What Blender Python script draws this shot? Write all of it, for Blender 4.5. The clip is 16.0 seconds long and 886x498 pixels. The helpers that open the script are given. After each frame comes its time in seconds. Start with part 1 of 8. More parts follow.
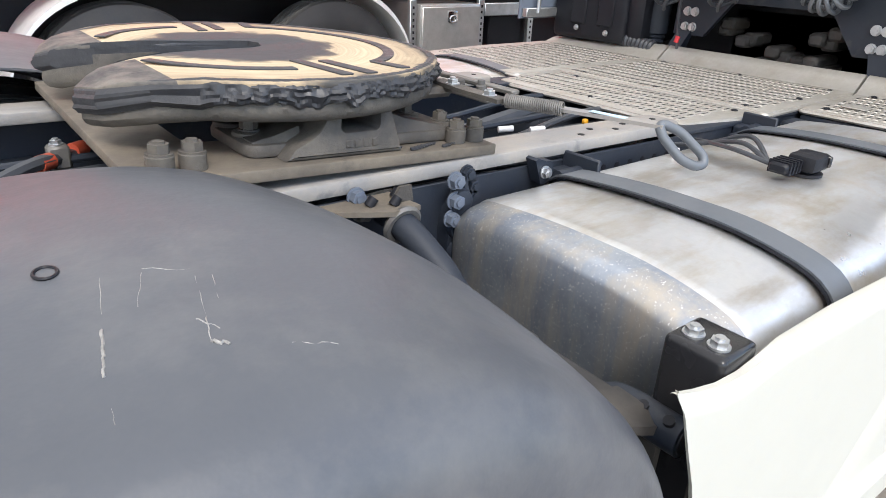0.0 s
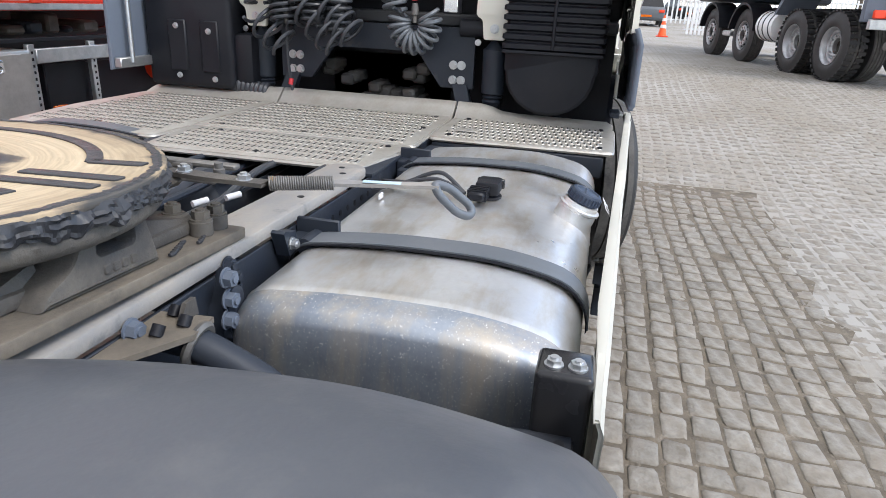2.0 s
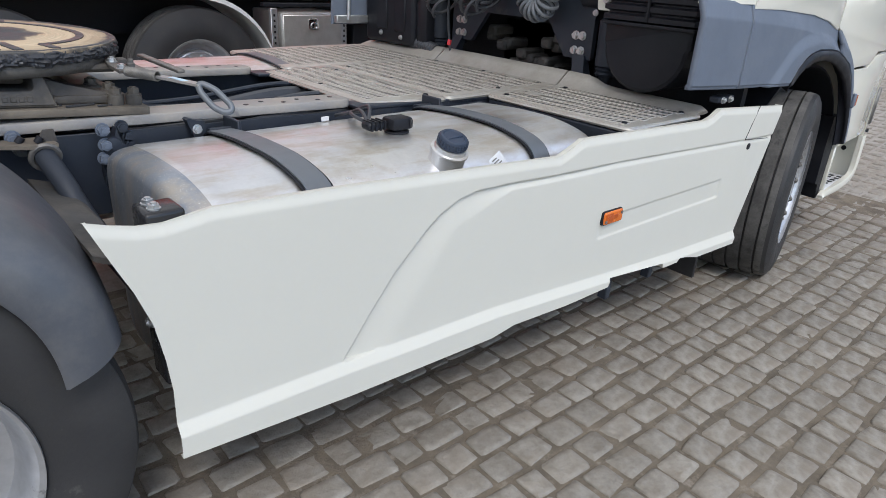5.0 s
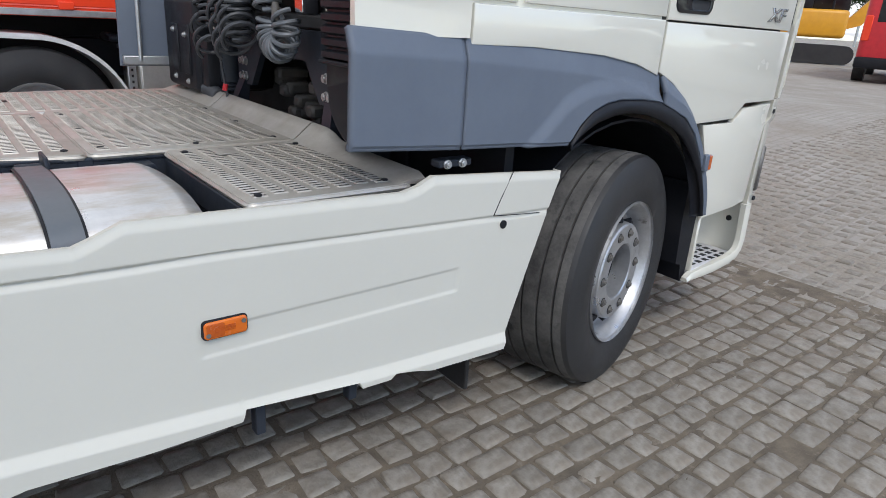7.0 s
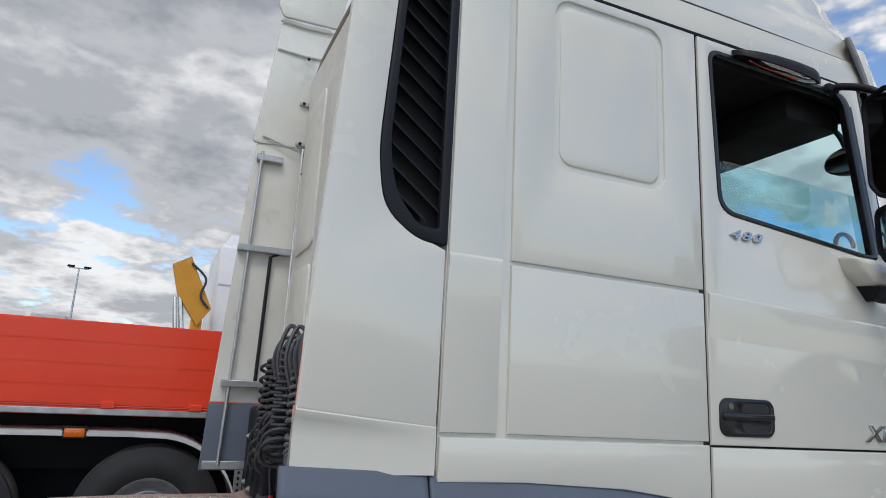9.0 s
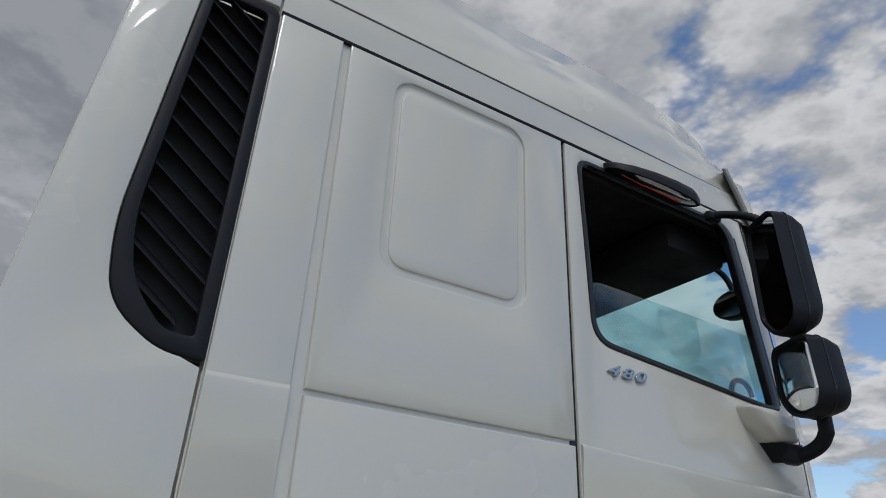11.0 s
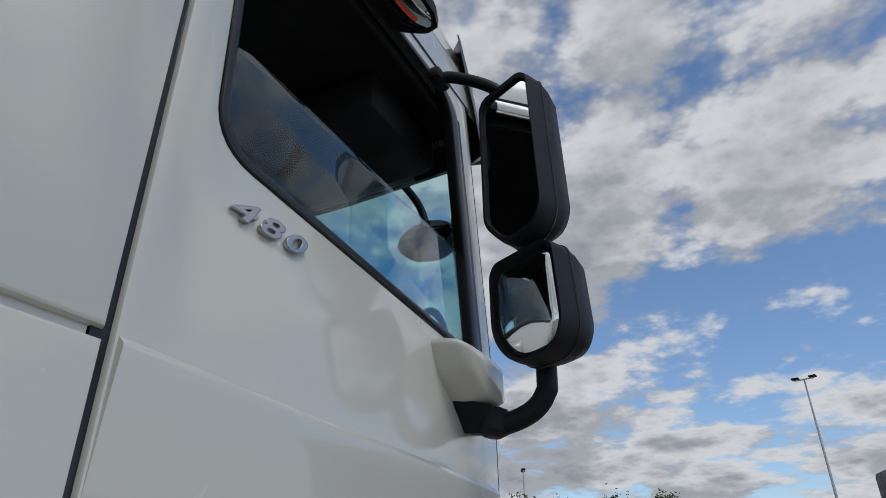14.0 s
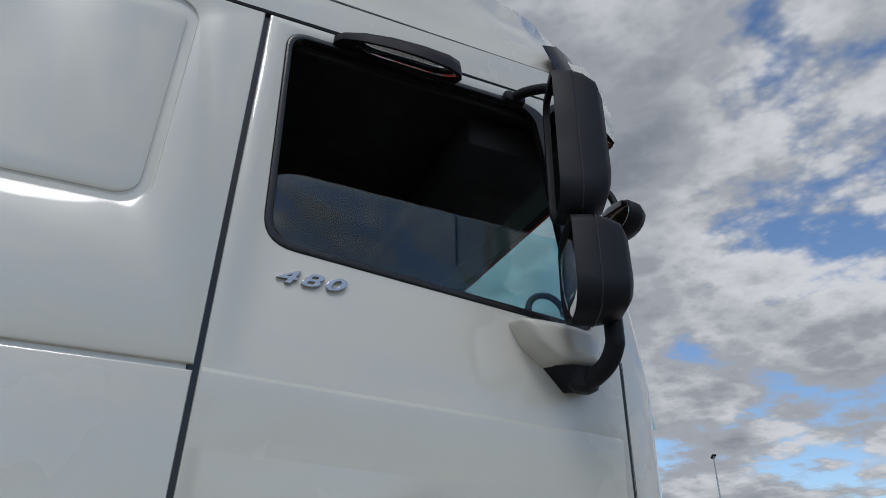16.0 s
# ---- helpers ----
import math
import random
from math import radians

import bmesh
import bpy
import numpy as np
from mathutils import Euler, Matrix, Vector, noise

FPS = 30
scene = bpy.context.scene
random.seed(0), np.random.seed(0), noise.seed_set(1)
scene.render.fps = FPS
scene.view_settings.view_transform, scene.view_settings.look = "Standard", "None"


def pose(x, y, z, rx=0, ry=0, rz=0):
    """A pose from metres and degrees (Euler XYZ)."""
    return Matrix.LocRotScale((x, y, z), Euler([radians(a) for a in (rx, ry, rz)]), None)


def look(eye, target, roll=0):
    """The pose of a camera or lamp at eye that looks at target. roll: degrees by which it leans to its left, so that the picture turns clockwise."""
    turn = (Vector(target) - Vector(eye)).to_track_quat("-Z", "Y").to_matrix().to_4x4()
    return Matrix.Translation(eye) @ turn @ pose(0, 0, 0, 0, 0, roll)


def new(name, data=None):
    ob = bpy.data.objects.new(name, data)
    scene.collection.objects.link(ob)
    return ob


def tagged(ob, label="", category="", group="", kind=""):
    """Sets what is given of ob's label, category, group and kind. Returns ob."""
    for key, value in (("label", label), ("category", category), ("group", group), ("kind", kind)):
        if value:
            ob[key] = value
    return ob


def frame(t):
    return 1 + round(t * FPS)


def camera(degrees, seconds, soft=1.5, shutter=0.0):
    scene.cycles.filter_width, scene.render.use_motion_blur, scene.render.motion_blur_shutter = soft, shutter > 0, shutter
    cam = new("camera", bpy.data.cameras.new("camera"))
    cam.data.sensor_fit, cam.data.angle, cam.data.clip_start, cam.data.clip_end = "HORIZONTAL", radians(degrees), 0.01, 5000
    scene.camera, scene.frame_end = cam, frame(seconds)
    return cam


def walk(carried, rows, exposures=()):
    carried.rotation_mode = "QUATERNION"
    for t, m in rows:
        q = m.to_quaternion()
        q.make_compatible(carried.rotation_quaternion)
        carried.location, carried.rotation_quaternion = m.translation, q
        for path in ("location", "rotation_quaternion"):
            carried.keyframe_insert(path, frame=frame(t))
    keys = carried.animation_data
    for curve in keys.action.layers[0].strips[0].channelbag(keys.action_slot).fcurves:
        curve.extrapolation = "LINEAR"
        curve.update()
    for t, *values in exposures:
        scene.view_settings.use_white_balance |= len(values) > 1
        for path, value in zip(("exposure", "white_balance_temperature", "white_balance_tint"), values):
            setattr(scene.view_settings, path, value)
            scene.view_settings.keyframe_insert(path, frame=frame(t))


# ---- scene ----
cam = camera(69.1, 16.0, soft=0.9)
PATH = [
    (0, (-3.872, -1.439, 1.411), (-2.73, -0.03, 0.569), 2.4),
    (0.5, (-3.893, -1.29, 1.451), (-2.291, -0.363, 0.692), 2.7),
    (1, (-3.91, -1.206, 1.458), (-2.142, -0.597, 0.748), 2.9),
    (1.5, (-3.963, -1.148, 1.468), (-2.16, -0.65, 0.758), 2.8),
    (2, (-4.025, -1.103, 1.473), (-2.204, -0.692, 0.755), 2.8),
    (2.5, (-4.046, -1.095, 1.479), (-2.222, -0.728, 0.745), 2.8),
    (3, (-4.095, -1.271, 1.471), (-2.313, -0.764, 0.717), 3.3),
    (3.2, (-4.116, -1.406, 1.456), (-2.373, -0.789, 0.695), 3.2),
    (5.3, (-3.36, -2.539, 1.464), (-2.153, -1.157, 0.67), 3.2),
    (5.5, (-3.217, -2.582, 1.445), (-2.01, -1.191, 0.665), 3.0),
    (6, (-2.852, -2.642, 1.461), (-1.639, -1.245, 0.701), 3.0),
    (6.5, (-2.466, -2.694, 1.452), (-1.245, -1.289, 0.722), 3.2),
    (7, (-2.136, -2.72, 1.447), (-0.945, -1.265, 0.766), 3.5),
    (7.5, (-1.853, -2.7, 1.474), (-0.814, -1.121, 0.82), 3.4),
    (8, (-1.691, -2.707, 1.559), (-0.771, -0.98, 1.148), 3.0),
    (8.5, (-1.59, -2.777, 1.598), (-0.746, -0.964, 1.595), 3.1),
    (9, (-1.569, -2.843, 1.608), (-0.797, -1.048, 2.035), 3.1),
    (9.2, (-1.565, -2.868, 1.611), (-0.831, -1.102, 2.198), 3.1),
    (11.5, (-0.869, -2.328, 1.666), (0.17, -0.885, 2.582), 3.1),
    (12, (-0.642, -2.141, 1.686), (0.635, -0.867, 2.551), 2.5),
    (12.5, (-0.471, -1.954, 1.731), (1.035, -0.958, 2.591), 1.9),
    (13, (-0.383, -1.825, 1.743), (1.198, -0.999, 2.647), 1.0),
    (13.5, (-0.321, -1.789, 1.747), (1.261, -0.998, 2.679), 0.1),
    (14, (-0.303, -1.808, 1.748), (1.276, -1.008, 2.679), -0.6),
    (14.5, (-0.277, -1.896, 1.725), (1.234, -0.985, 2.666), -0.8),
    (15, (-0.224, -2.13, 1.689), (1.039, -0.927, 2.668), -0.4),
    (15.5, (-0.125, -2.382, 1.671), (0.809, -0.932, 2.684), 0.7),
    (16, (0.071, -2.532, 1.61), (0.734, -0.891, 2.541), 1.5),
]
walk(cam, [(t, look(eye, target, roll)) for t, eye, target, roll in PATH], exposures=[(0, 0.50, 6450, 10), (0.5, 0.30, 6320, 10), (1.5, 0.29, 6200, 10), (3.2, 0.22, 6200, 10), (5.3, -0.27, 6180, 10), (7.5, -0.43, 6130, 10), (8.5, -0.88, 6150, 10), (9.2, -1.00, 6180, 10), (11.3, -1.55, 6080, 10), (14.5, -1.50, 5970, 10), (16, -1.52, 5930, 10)])

# ---- world, sun ----
world = bpy.data.worlds.new("sky")
scene.world = world
world.use_nodes = True


def build_sky():
    nt = world.node_tree
    nt.nodes.clear()
    N, L = nt.nodes.new, nt.links.new
    out = N("ShaderNodeOutputWorld")
    bg = N("ShaderNodeBackground")
    L(bg.outputs[0], out.inputs[0])
    sky = N("ShaderNodeTexSky")
    sky.sky_type = "NISHITA"
    sky.sun_disc = False
    sky.sun_elevation = radians(52)
    sky.sun_rotation = radians(SUN_ROT)
    sky.air_density, sky.dust_density, sky.ozone_density = 1.0, 0.6, 2.0
    deep = N("ShaderNodeHueSaturation")
    deep.inputs["Saturation"].default_value, deep.inputs["Value"].default_value = 1.02, 0.36
    L(sky.outputs[0], deep.inputs["Color"])
    tc = N("ShaderNodeTexCoord")
    sep = N("ShaderNodeSeparateXYZ")
    L(tc.outputs["Generated"], sep.inputs[0])

    def mth(op, a, b=None, clamp=False):
        n = N("ShaderNodeMath")
        n.operation = op
        n.use_clamp = clamp
        for i, v in enumerate((a, b)):
            if v is None:
                continue
            if isinstance(v, (int, float)):
                n.inputs[i].default_value = v
            else:
                L(v, n.inputs[i])
        return n.outputs[0]

    def layer(lift, height):
        """Where the way through each point of the sky meets a flat cloud layer, as seen a little higher."""
        w = mth("ADD", mth("MAXIMUM", mth("ADD", sep.outputs[2], lift), 0.0), 0.20)
        c = N("ShaderNodeCombineXYZ")
        L(mth("DIVIDE", sep.outputs[0], w), c.inputs[0])
        L(mth("DIVIDE", sep.outputs[1], w), c.inputs[1])
        L(mth("ADD", mth("MULTIPLY", sep.outputs[2], 1.2), height + lift), c.inputs[2])
        return c.outputs[0]

    def noi(scale, detail, rough, src, dist=0.0):
        n = N("ShaderNodeTexNoise")
        n.inputs["Scale"].default_value = scale
        n.inputs["Detail"].default_value = detail
        n.inputs["Roughness"].default_value = rough
        n.inputs["Distortion"].default_value = dist
        L(src, n.inputs["Vector"])
        return n.outputs[0]

    def billow(scale, src):
        n = N("ShaderNodeTexVoronoi")
        n.feature = "SMOOTH_F1"
        n.inputs["Scale"].default_value = scale
        n.inputs["Detail"].default_value = 5.0
        n.inputs["Roughness"].default_value = 0.6
        n.inputs["Smoothness"].default_value = 0.5
        L(src, n.inputs["Vector"])
        return mth("SUBTRACT", 1.0, n.outputs["Distance"])

    def density(lift):
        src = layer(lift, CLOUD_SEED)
        return mth("ADD", mth("MULTIPLY", noi(0.95, 11, 0.56, src, 0.10), 0.74), mth("MULTIPLY", billow(2.6, src), 0.26))

    def span(v, lo, hi):
        n = N("ShaderNodeMapRange")
        n.interpolation_type = "SMOOTHSTEP"
        L(v, n.inputs[0])
        n.inputs[1].default_value, n.inputs[2].default_value = lo, hi
        return n.outputs[0]

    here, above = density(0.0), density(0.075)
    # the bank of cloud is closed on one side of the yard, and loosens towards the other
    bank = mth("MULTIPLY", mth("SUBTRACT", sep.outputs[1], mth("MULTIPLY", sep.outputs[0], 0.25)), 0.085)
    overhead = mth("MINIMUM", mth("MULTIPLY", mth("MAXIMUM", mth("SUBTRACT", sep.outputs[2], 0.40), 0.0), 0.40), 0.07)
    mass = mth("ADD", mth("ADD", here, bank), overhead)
    lit = span(mth("SUBTRACT", here, above), -0.06, 0.07)
    thick = span(mass, CLOUD_HI - 0.01, CLOUD_HI + 0.17)
    bright = mth("MULTIPLY", mth("ADD", mth("MULTIPLY", lit, 0.55), 0.45), mth("SUBTRACT", 1.0, mth("MULTIPLY", thick, 0.68)))
    # clouds glow round the veiled sun
    way = N("ShaderNodeVectorMath")
    way.operation = "DOT_PRODUCT"
    L(tc.outputs["Generated"], way.inputs[0])
    way.inputs[1].default_value = Vector((-4, -8, 11)).normalized()
    glow = mth("ADD", 1.0, mth("MULTIPLY", span(way.outputs["Value"], 0.80, 1.0), 1.3))
    tone = N("ShaderNodeMix")
    tone.data_type = "RGBA"
    L(bright, tone.inputs[0])
    tone.inputs[6].default_value = (0.42, 0.46, 0.53, 1)
    tone.inputs[7].default_value = (1.82, 1.77, 1.71, 1)
    warm = N("ShaderNodeVectorMath")
    warm.operation = "SCALE"
    L(tone.outputs[2], warm.inputs[0])
    L(glow, warm.inputs["Scale"])
    mixed = N("ShaderNodeMix")
    mixed.data_type = "RGBA"
    L(span(mass, CLOUD_LO, CLOUD_HI), mixed.inputs[0])
    L(deep.outputs[0], mixed.inputs[6])
    L(warm.outputs[0], mixed.inputs[7])
    L(mixed.outputs[2], bg.inputs[0])
    bg.inputs[1].default_value = 1.0


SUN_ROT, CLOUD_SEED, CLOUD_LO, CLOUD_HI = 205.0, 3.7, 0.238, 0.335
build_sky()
sun = new("sun", bpy.data.lights.new("sun", "SUN"))
sun.data.energy, sun.data.angle, sun.data.color = 2.1, radians(16), (1.0, 0.94, 0.86)
sun.matrix_world = look((-4, -8, 11), (0, 0, 0))

# ---- materials ----
MATS = {}


def mat(name, base, rough=0.5, metal=0.0, tint=None, scale=8.0, amount=0.5, fine=90.0, bump=0.0, bump_scale=140.0, rough_var=0.12,
        coat=0.0, spec=0.5, stain=None, stain_scale=2.0, stain_lo=0.52, stain_hi=0.7, rand=0.0, stretch=(1, 1, 1), emit=0.0, ior=1.45, relief=0.002, streak=None, streak_scale=(1, 1, 1)):
    """A procedural surface: base colour broken by coarse and fine noise, an optional stain, gloss variation and relief."""
    m = bpy.data.materials.new(name)
    m.use_nodes = True
    nt = m.node_tree
    N, L = nt.nodes.new, nt.links.new
    p = nt.nodes["Principled BSDF"]
    tc = N("ShaderNodeTexCoord")
    mp = N("ShaderNodeMapping")
    mp.inputs["Scale"].default_value = stretch
    L(tc.outputs["Object"], mp.inputs[0])

    def noi(sc, det=4.0, ro=0.6):
        n = N("ShaderNodeTexNoise")
        n.inputs["Scale"].default_value, n.inputs["Detail"].default_value, n.inputs["Roughness"].default_value = sc, det, ro
        L(mp.outputs[0], n.inputs["Vector"])
        return n.outputs[0]

    def mix(f, a, b):
        n = N("ShaderNodeMix")
        n.data_type = "RGBA"
        for i, v in ((0, f), (6, a), (7, b)):
            if isinstance(v, tuple):
                n.inputs[i].default_value = (*v, 1)
            elif isinstance(v, (int, float)):
                n.inputs[i].default_value = v
            else:
                L(v, n.inputs[i])
        return n.outputs[2]

    def rng(v, lo, hi, a=0.0, b=1.0):
        n = N("ShaderNodeMapRange")
        L(v, n.inputs[0])
        for i, q in enumerate((lo, hi, a, b)):
            n.inputs[i + 1].default_value = q
        return n.outputs[0]

    tint = tint or tuple(c * 0.75 for c in base)
    coarse, small = noi(scale), noi(fine, 3.0)
    f = N("ShaderNodeMath")
    f.operation = "MULTIPLY_ADD"
    L(rng(coarse, 0.35, 0.68), f.inputs[0])
    f.inputs[1].default_value = amount
    L(rng(small, 0.3, 0.75, 0.0, amount * 0.35), f.inputs[2])
    col = mix(f.outputs[0], base, tint)
    if streak:
        ms = N("ShaderNodeMapping")
        ms.inputs["Scale"].default_value = streak_scale
        L(tc.outputs["Object"], ms.inputs[0])
        ns = N("ShaderNodeTexNoise")
        ns.inputs["Scale"].default_value, ns.inputs["Detail"].default_value, ns.inputs["Roughness"].default_value = 2.0, 7.0, 0.65
        L(ms.outputs[0], ns.inputs["Vector"])
        col = mix(rng(ns.outputs[0], 0.46, 0.66, 0.0, 0.8), col, streak)
    if stain:
        col = mix(rng(noi(stain_scale, 8.0, 0.68), stain_lo, stain_hi, 0.0, 0.85), col, stain)
    if rand:
        oi = N("ShaderNodeObjectInfo")
        hs = N("ShaderNodeHueSaturation")
        gi = N("ShaderNodeNewGeometry")
        both = N("ShaderNodeMath")
        both.operation = "ADD"
        L(rng(oi.outputs["Random"], 0, 1, 1 - rand, 1 + rand), both.inputs[0])
        L(rng(gi.outputs["Random Per Island"], 0, 1, -rand, rand), both.inputs[1])
        L(both.outputs[0], hs.inputs["Value"])
        L(col, hs.inputs["Color"])
        col = hs.outputs[0]
    L(col, p.inputs["Base Color"])
    L(rng(coarse, 0.3, 0.7, max(0.02, rough - rough_var), min(1.0, rough + rough_var)), p.inputs["Roughness"])
    p.inputs["Metallic"].default_value = metal
    p.inputs["Specular IOR Level"].default_value = spec
    p.inputs["Coat Weight"].default_value = coat
    p.inputs["Coat Roughness"].default_value = 0.03
    p.inputs["IOR"].default_value = ior
    if emit:
        p.inputs["Emission Color"].default_value = (*base, 1)
        p.inputs["Emission Strength"].default_value = emit
    if bump:
        b = N("ShaderNodeBump")
        b.inputs["Strength"].default_value = bump
        b.inputs["Distance"].default_value = relief
        L(noi(bump_scale, 5.0), b.inputs["Height"])
        L(b.outputs[0], p.inputs["Normal"])
    MATS[name] = m
    return m


PAINT = mat("cab_paint", (0.64, 0.624, 0.553), 0.24, tint=(0.615, 0.60, 0.53), scale=2.2, amount=0.4, coat=1.0, rough_var=0.05, bump=0.008, bump_scale=420)
SKIRTP = mat("skirt_plastic", (0.525, 0.515, 0.465), 0.5, tint=(0.49, 0.48, 0.432), scale=2.2, amount=0.4, rough_var=0.08, spec=0.25, bump=0.02, bump_scale=420)
PAINT_IN = mat("fairing_inside", (0.70, 0.69, 0.63), 0.5, tint=(0.58, 0.56, 0.50), scale=3, stain=(0.42, 0.40, 0.34), stain_scale=4, stain_lo=0.58, stain_hi=0.8)
GREY = mat("grey_plastic", (0.115, 0.135, 0.172), 0.55, tint=(0.095, 0.113, 0.148), scale=4, bump=0.18, bump_scale=900, spec=0.4)
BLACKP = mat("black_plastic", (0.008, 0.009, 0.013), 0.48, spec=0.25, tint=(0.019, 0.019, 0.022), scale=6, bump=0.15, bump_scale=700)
GLOSSB = mat("black_trim", (0.012, 0.012, 0.014), 0.22, tint=(0.02, 0.02, 0.022), scale=5, rough_var=0.06)
CHASSIS = mat("chassis_paint", (0.017, 0.022, 0.033), 0.48, spec=0.35, tint=(0.030, 0.034, 0.042), scale=7, stain=(0.09, 0.08, 0.07), stain_scale=6, stain_lo=0.6, stain_hi=0.85, bump=0.2)
RAILTOP = mat("dusty_rail", (0.20, 0.20, 0.205), 0.6, tint=(0.29, 0.265, 0.235), scale=5, amount=0.9, stain=(0.10, 0.103, 0.112), stain_scale=9, stain_lo=0.56, bump=0.25)
PLATE = mat("dirty_plate", (0.17, 0.143, 0.11), 0.8, tint=(0.085, 0.074, 0.062), scale=6, amount=0.8, stain=(0.06, 0.055, 0.05), stain_scale=11, stain_lo=0.60, stain_hi=0.75, bump=0.4)
CAST = mat("dirty_casting", (0.115, 0.102, 0.085), 0.65, tint=(0.055, 0.05, 0.046), scale=7, amount=0.9, stain=(0.040, 0.039, 0.040), stain_scale=8, stain_lo=0.54, stain_hi=0.72, bump=0.6, bump_scale=220)
CAST_D = mat("grimy_flange", (0.075, 0.067, 0.059), 0.65, tint=(0.036, 0.035, 0.035), scale=7, amount=0.9, stain=(0.05, 0.05, 0.052), stain_scale=9, bump=0.3)
GREASE = mat("old_grease", (0.022, 0.023, 0.027), 0.5, tint=(0.05, 0.05, 0.054), scale=14, bump=0.9, bump_scale=60, rough_var=0.15)
MUD = mat("mudguard_plastic", (0.058, 0.063, 0.075), 0.42, tint=(0.075, 0.079, 0.089), scale=2.6, amount=0.8, stain=(0.155, 0.15, 0.147), stain_scale=4.5, stain_lo=0.49, stain_hi=0.9, bump=0.18, bump_scale=9, relief=0.012)
ALU = mat("brushed_aluminium", (0.77, 0.772, 0.78), 0.38, metal=0.85, tint=(0.60, 0.605, 0.62), scale=5, amount=0.7, stain=(0.46, 0.38, 0.28), stain_scale=3.4, stain_lo=0.50, stain_hi=0.72, rough_var=0.12, bump=0.06, bump_scale=260, streak=(0.52, 0.47, 0.40), streak_scale=(2.2, 7, 3))
# darker bluer tone paints in the end's reflection; specks and streaks are stains
ALU_END = mat("shaded_stained_aluminium", (0.40, 0.43, 0.48), 0.40, metal=0.75, tint=(0.24, 0.27, 0.32), scale=5, amount=0.9, stain=(0.80, 0.79, 0.77), stain_scale=190, stain_lo=0.605, stain_hi=0.63, stretch=(1, 1, 0.9), bump=0.10, streak=(0.50, 0.44, 0.36), streak_scale=(6, 6, 0.7))
STICKER = mat("pale_blue_sticker", (0.36, 0.52, 0.62), 0.5, tint=(0.50, 0.58, 0.62), scale=60)
HORN = mat("greasy_ramp", (0.15, 0.132, 0.11), 0.6, tint=(0.045, 0.044, 0.046), scale=12, amount=0.9, stain=(0.03, 0.03, 0.033), stain_scale=9, stain_lo=0.56, bump=0.5, bump_scale=80)
SCUFF = mat("scuffed_plastic", (0.30, 0.29, 0.275), 0.6, tint=(0.16, 0.157, 0.152), scale=90, amount=0.9)
CLIPM = mat("orange_red_clip", (0.42, 0.07, 0.035), 0.5, scale=9)
AMBER_D = mat("dark_amber_lens", (0.45, 0.085, 0.006), 0.2, tint=(0.36, 0.06, 0.004), scale=60, coat=0.5, spec=0.6)
TREAD = mat("tread_aluminium", (0.50, 0.485, 0.455), 0.5, metal=0.65, tint=(0.37, 0.342, 0.30), scale=6, amount=0.8, stain=(0.42, 0.36, 0.29), stain_scale=5, stain_lo=0.58, stain_hi=0.9, rough_var=0.1, bump=0.2)
ZINC = mat("galvanised_steel", (0.55, 0.56, 0.57), 0.42, metal=0.9, tint=(0.40, 0.41, 0.42), scale=12, amount=0.8)
STEELD = mat("dull_steel", (0.20, 0.19, 0.175), 0.55, metal=0.5, tint=(0.12, 0.115, 0.11), scale=14, amount=0.9, bump=0.3)
RIM = mat("silver_rim", (0.52, 0.53, 0.55), 0.38, metal=0.75, tint=(0.36, 0.36, 0.37), scale=9, amount=0.7, stain=(0.10, 0.095, 0.09), stain_scale=8, stain_lo=0.62)
RUBBER = mat("tyre_rubber", (0.020, 0.020, 0.022), 0.55, tint=(0.034, 0.033, 0.033), scale=6, amount=0.8, stain=(0.075, 0.071, 0.066), stain_scale=7, stain_lo=0.64, bump=0.35, bump_scale=180, spec=0.4)
TREADR = mat("dusty_tread", (0.12, 0.115, 0.108), 0.8, tint=(0.05, 0.048, 0.047), scale=5, amount=0.9, stain=(0.03, 0.03, 0.031), stain_scale=12, stain_lo=0.56, stain_hi=0.68, bump=0.8, bump_scale=120, spec=0.3)
HOSE = mat("hose_rubber", (0.03, 0.033, 0.04), 0.42, tint=(0.06, 0.063, 0.07), scale=9)
STRAPM = mat("strap_steel", (0.105, 0.118, 0.135), 0.48, tint=(0.14, 0.145, 0.155), scale=8, metal=0.2)
CAPM = mat("blue_black_cap", (0.022, 0.034, 0.06), 0.5, tint=(0.035, 0.045, 0.07), scale=12, bump=0.2)
ORANGE = mat("amber_lens", (0.66, 0.15, 0.008), 0.2, tint=(0.54, 0.10, 0.005), scale=30, amount=0.6, coat=0.5, spec=0.6)
REDP = mat("red_paint", (0.78, 0.052, 0.012), 0.42, tint=(0.70, 0.04, 0.01), scale=2, amount=0.5, stain=(0.60, 0.07, 0.03), stain_scale=9, stain_lo=0.66, coat=0.15)
REDHOSE = mat("red_fitting", (0.55, 0.03, 0.04), 0.4, scale=9)
WHITEM = mat("white_mudguard", (0.66, 0.66, 0.66), 0.42, tint=(0.48, 0.48, 0.47), scale=4, amount=0.8)
BADGE = mat("badge_chrome", (0.50, 0.50, 0.51), 0.2, metal=1.0, scale=6, rough_var=0.05)
CHROME = mat("chrome", (0.72, 0.73, 0.75), 0.12, metal=1.0, scale=6, rough_var=0.04)
MIRROR = mat("mirror_glass", (0.85, 0.86, 0.87), 0.03, metal=1.0, tint=(0.8, 0.81, 0.82), scale=2, rough_var=0.01)
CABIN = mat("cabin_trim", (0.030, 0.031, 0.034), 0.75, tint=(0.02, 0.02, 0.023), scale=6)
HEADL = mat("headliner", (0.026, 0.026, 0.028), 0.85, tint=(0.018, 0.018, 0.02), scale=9)
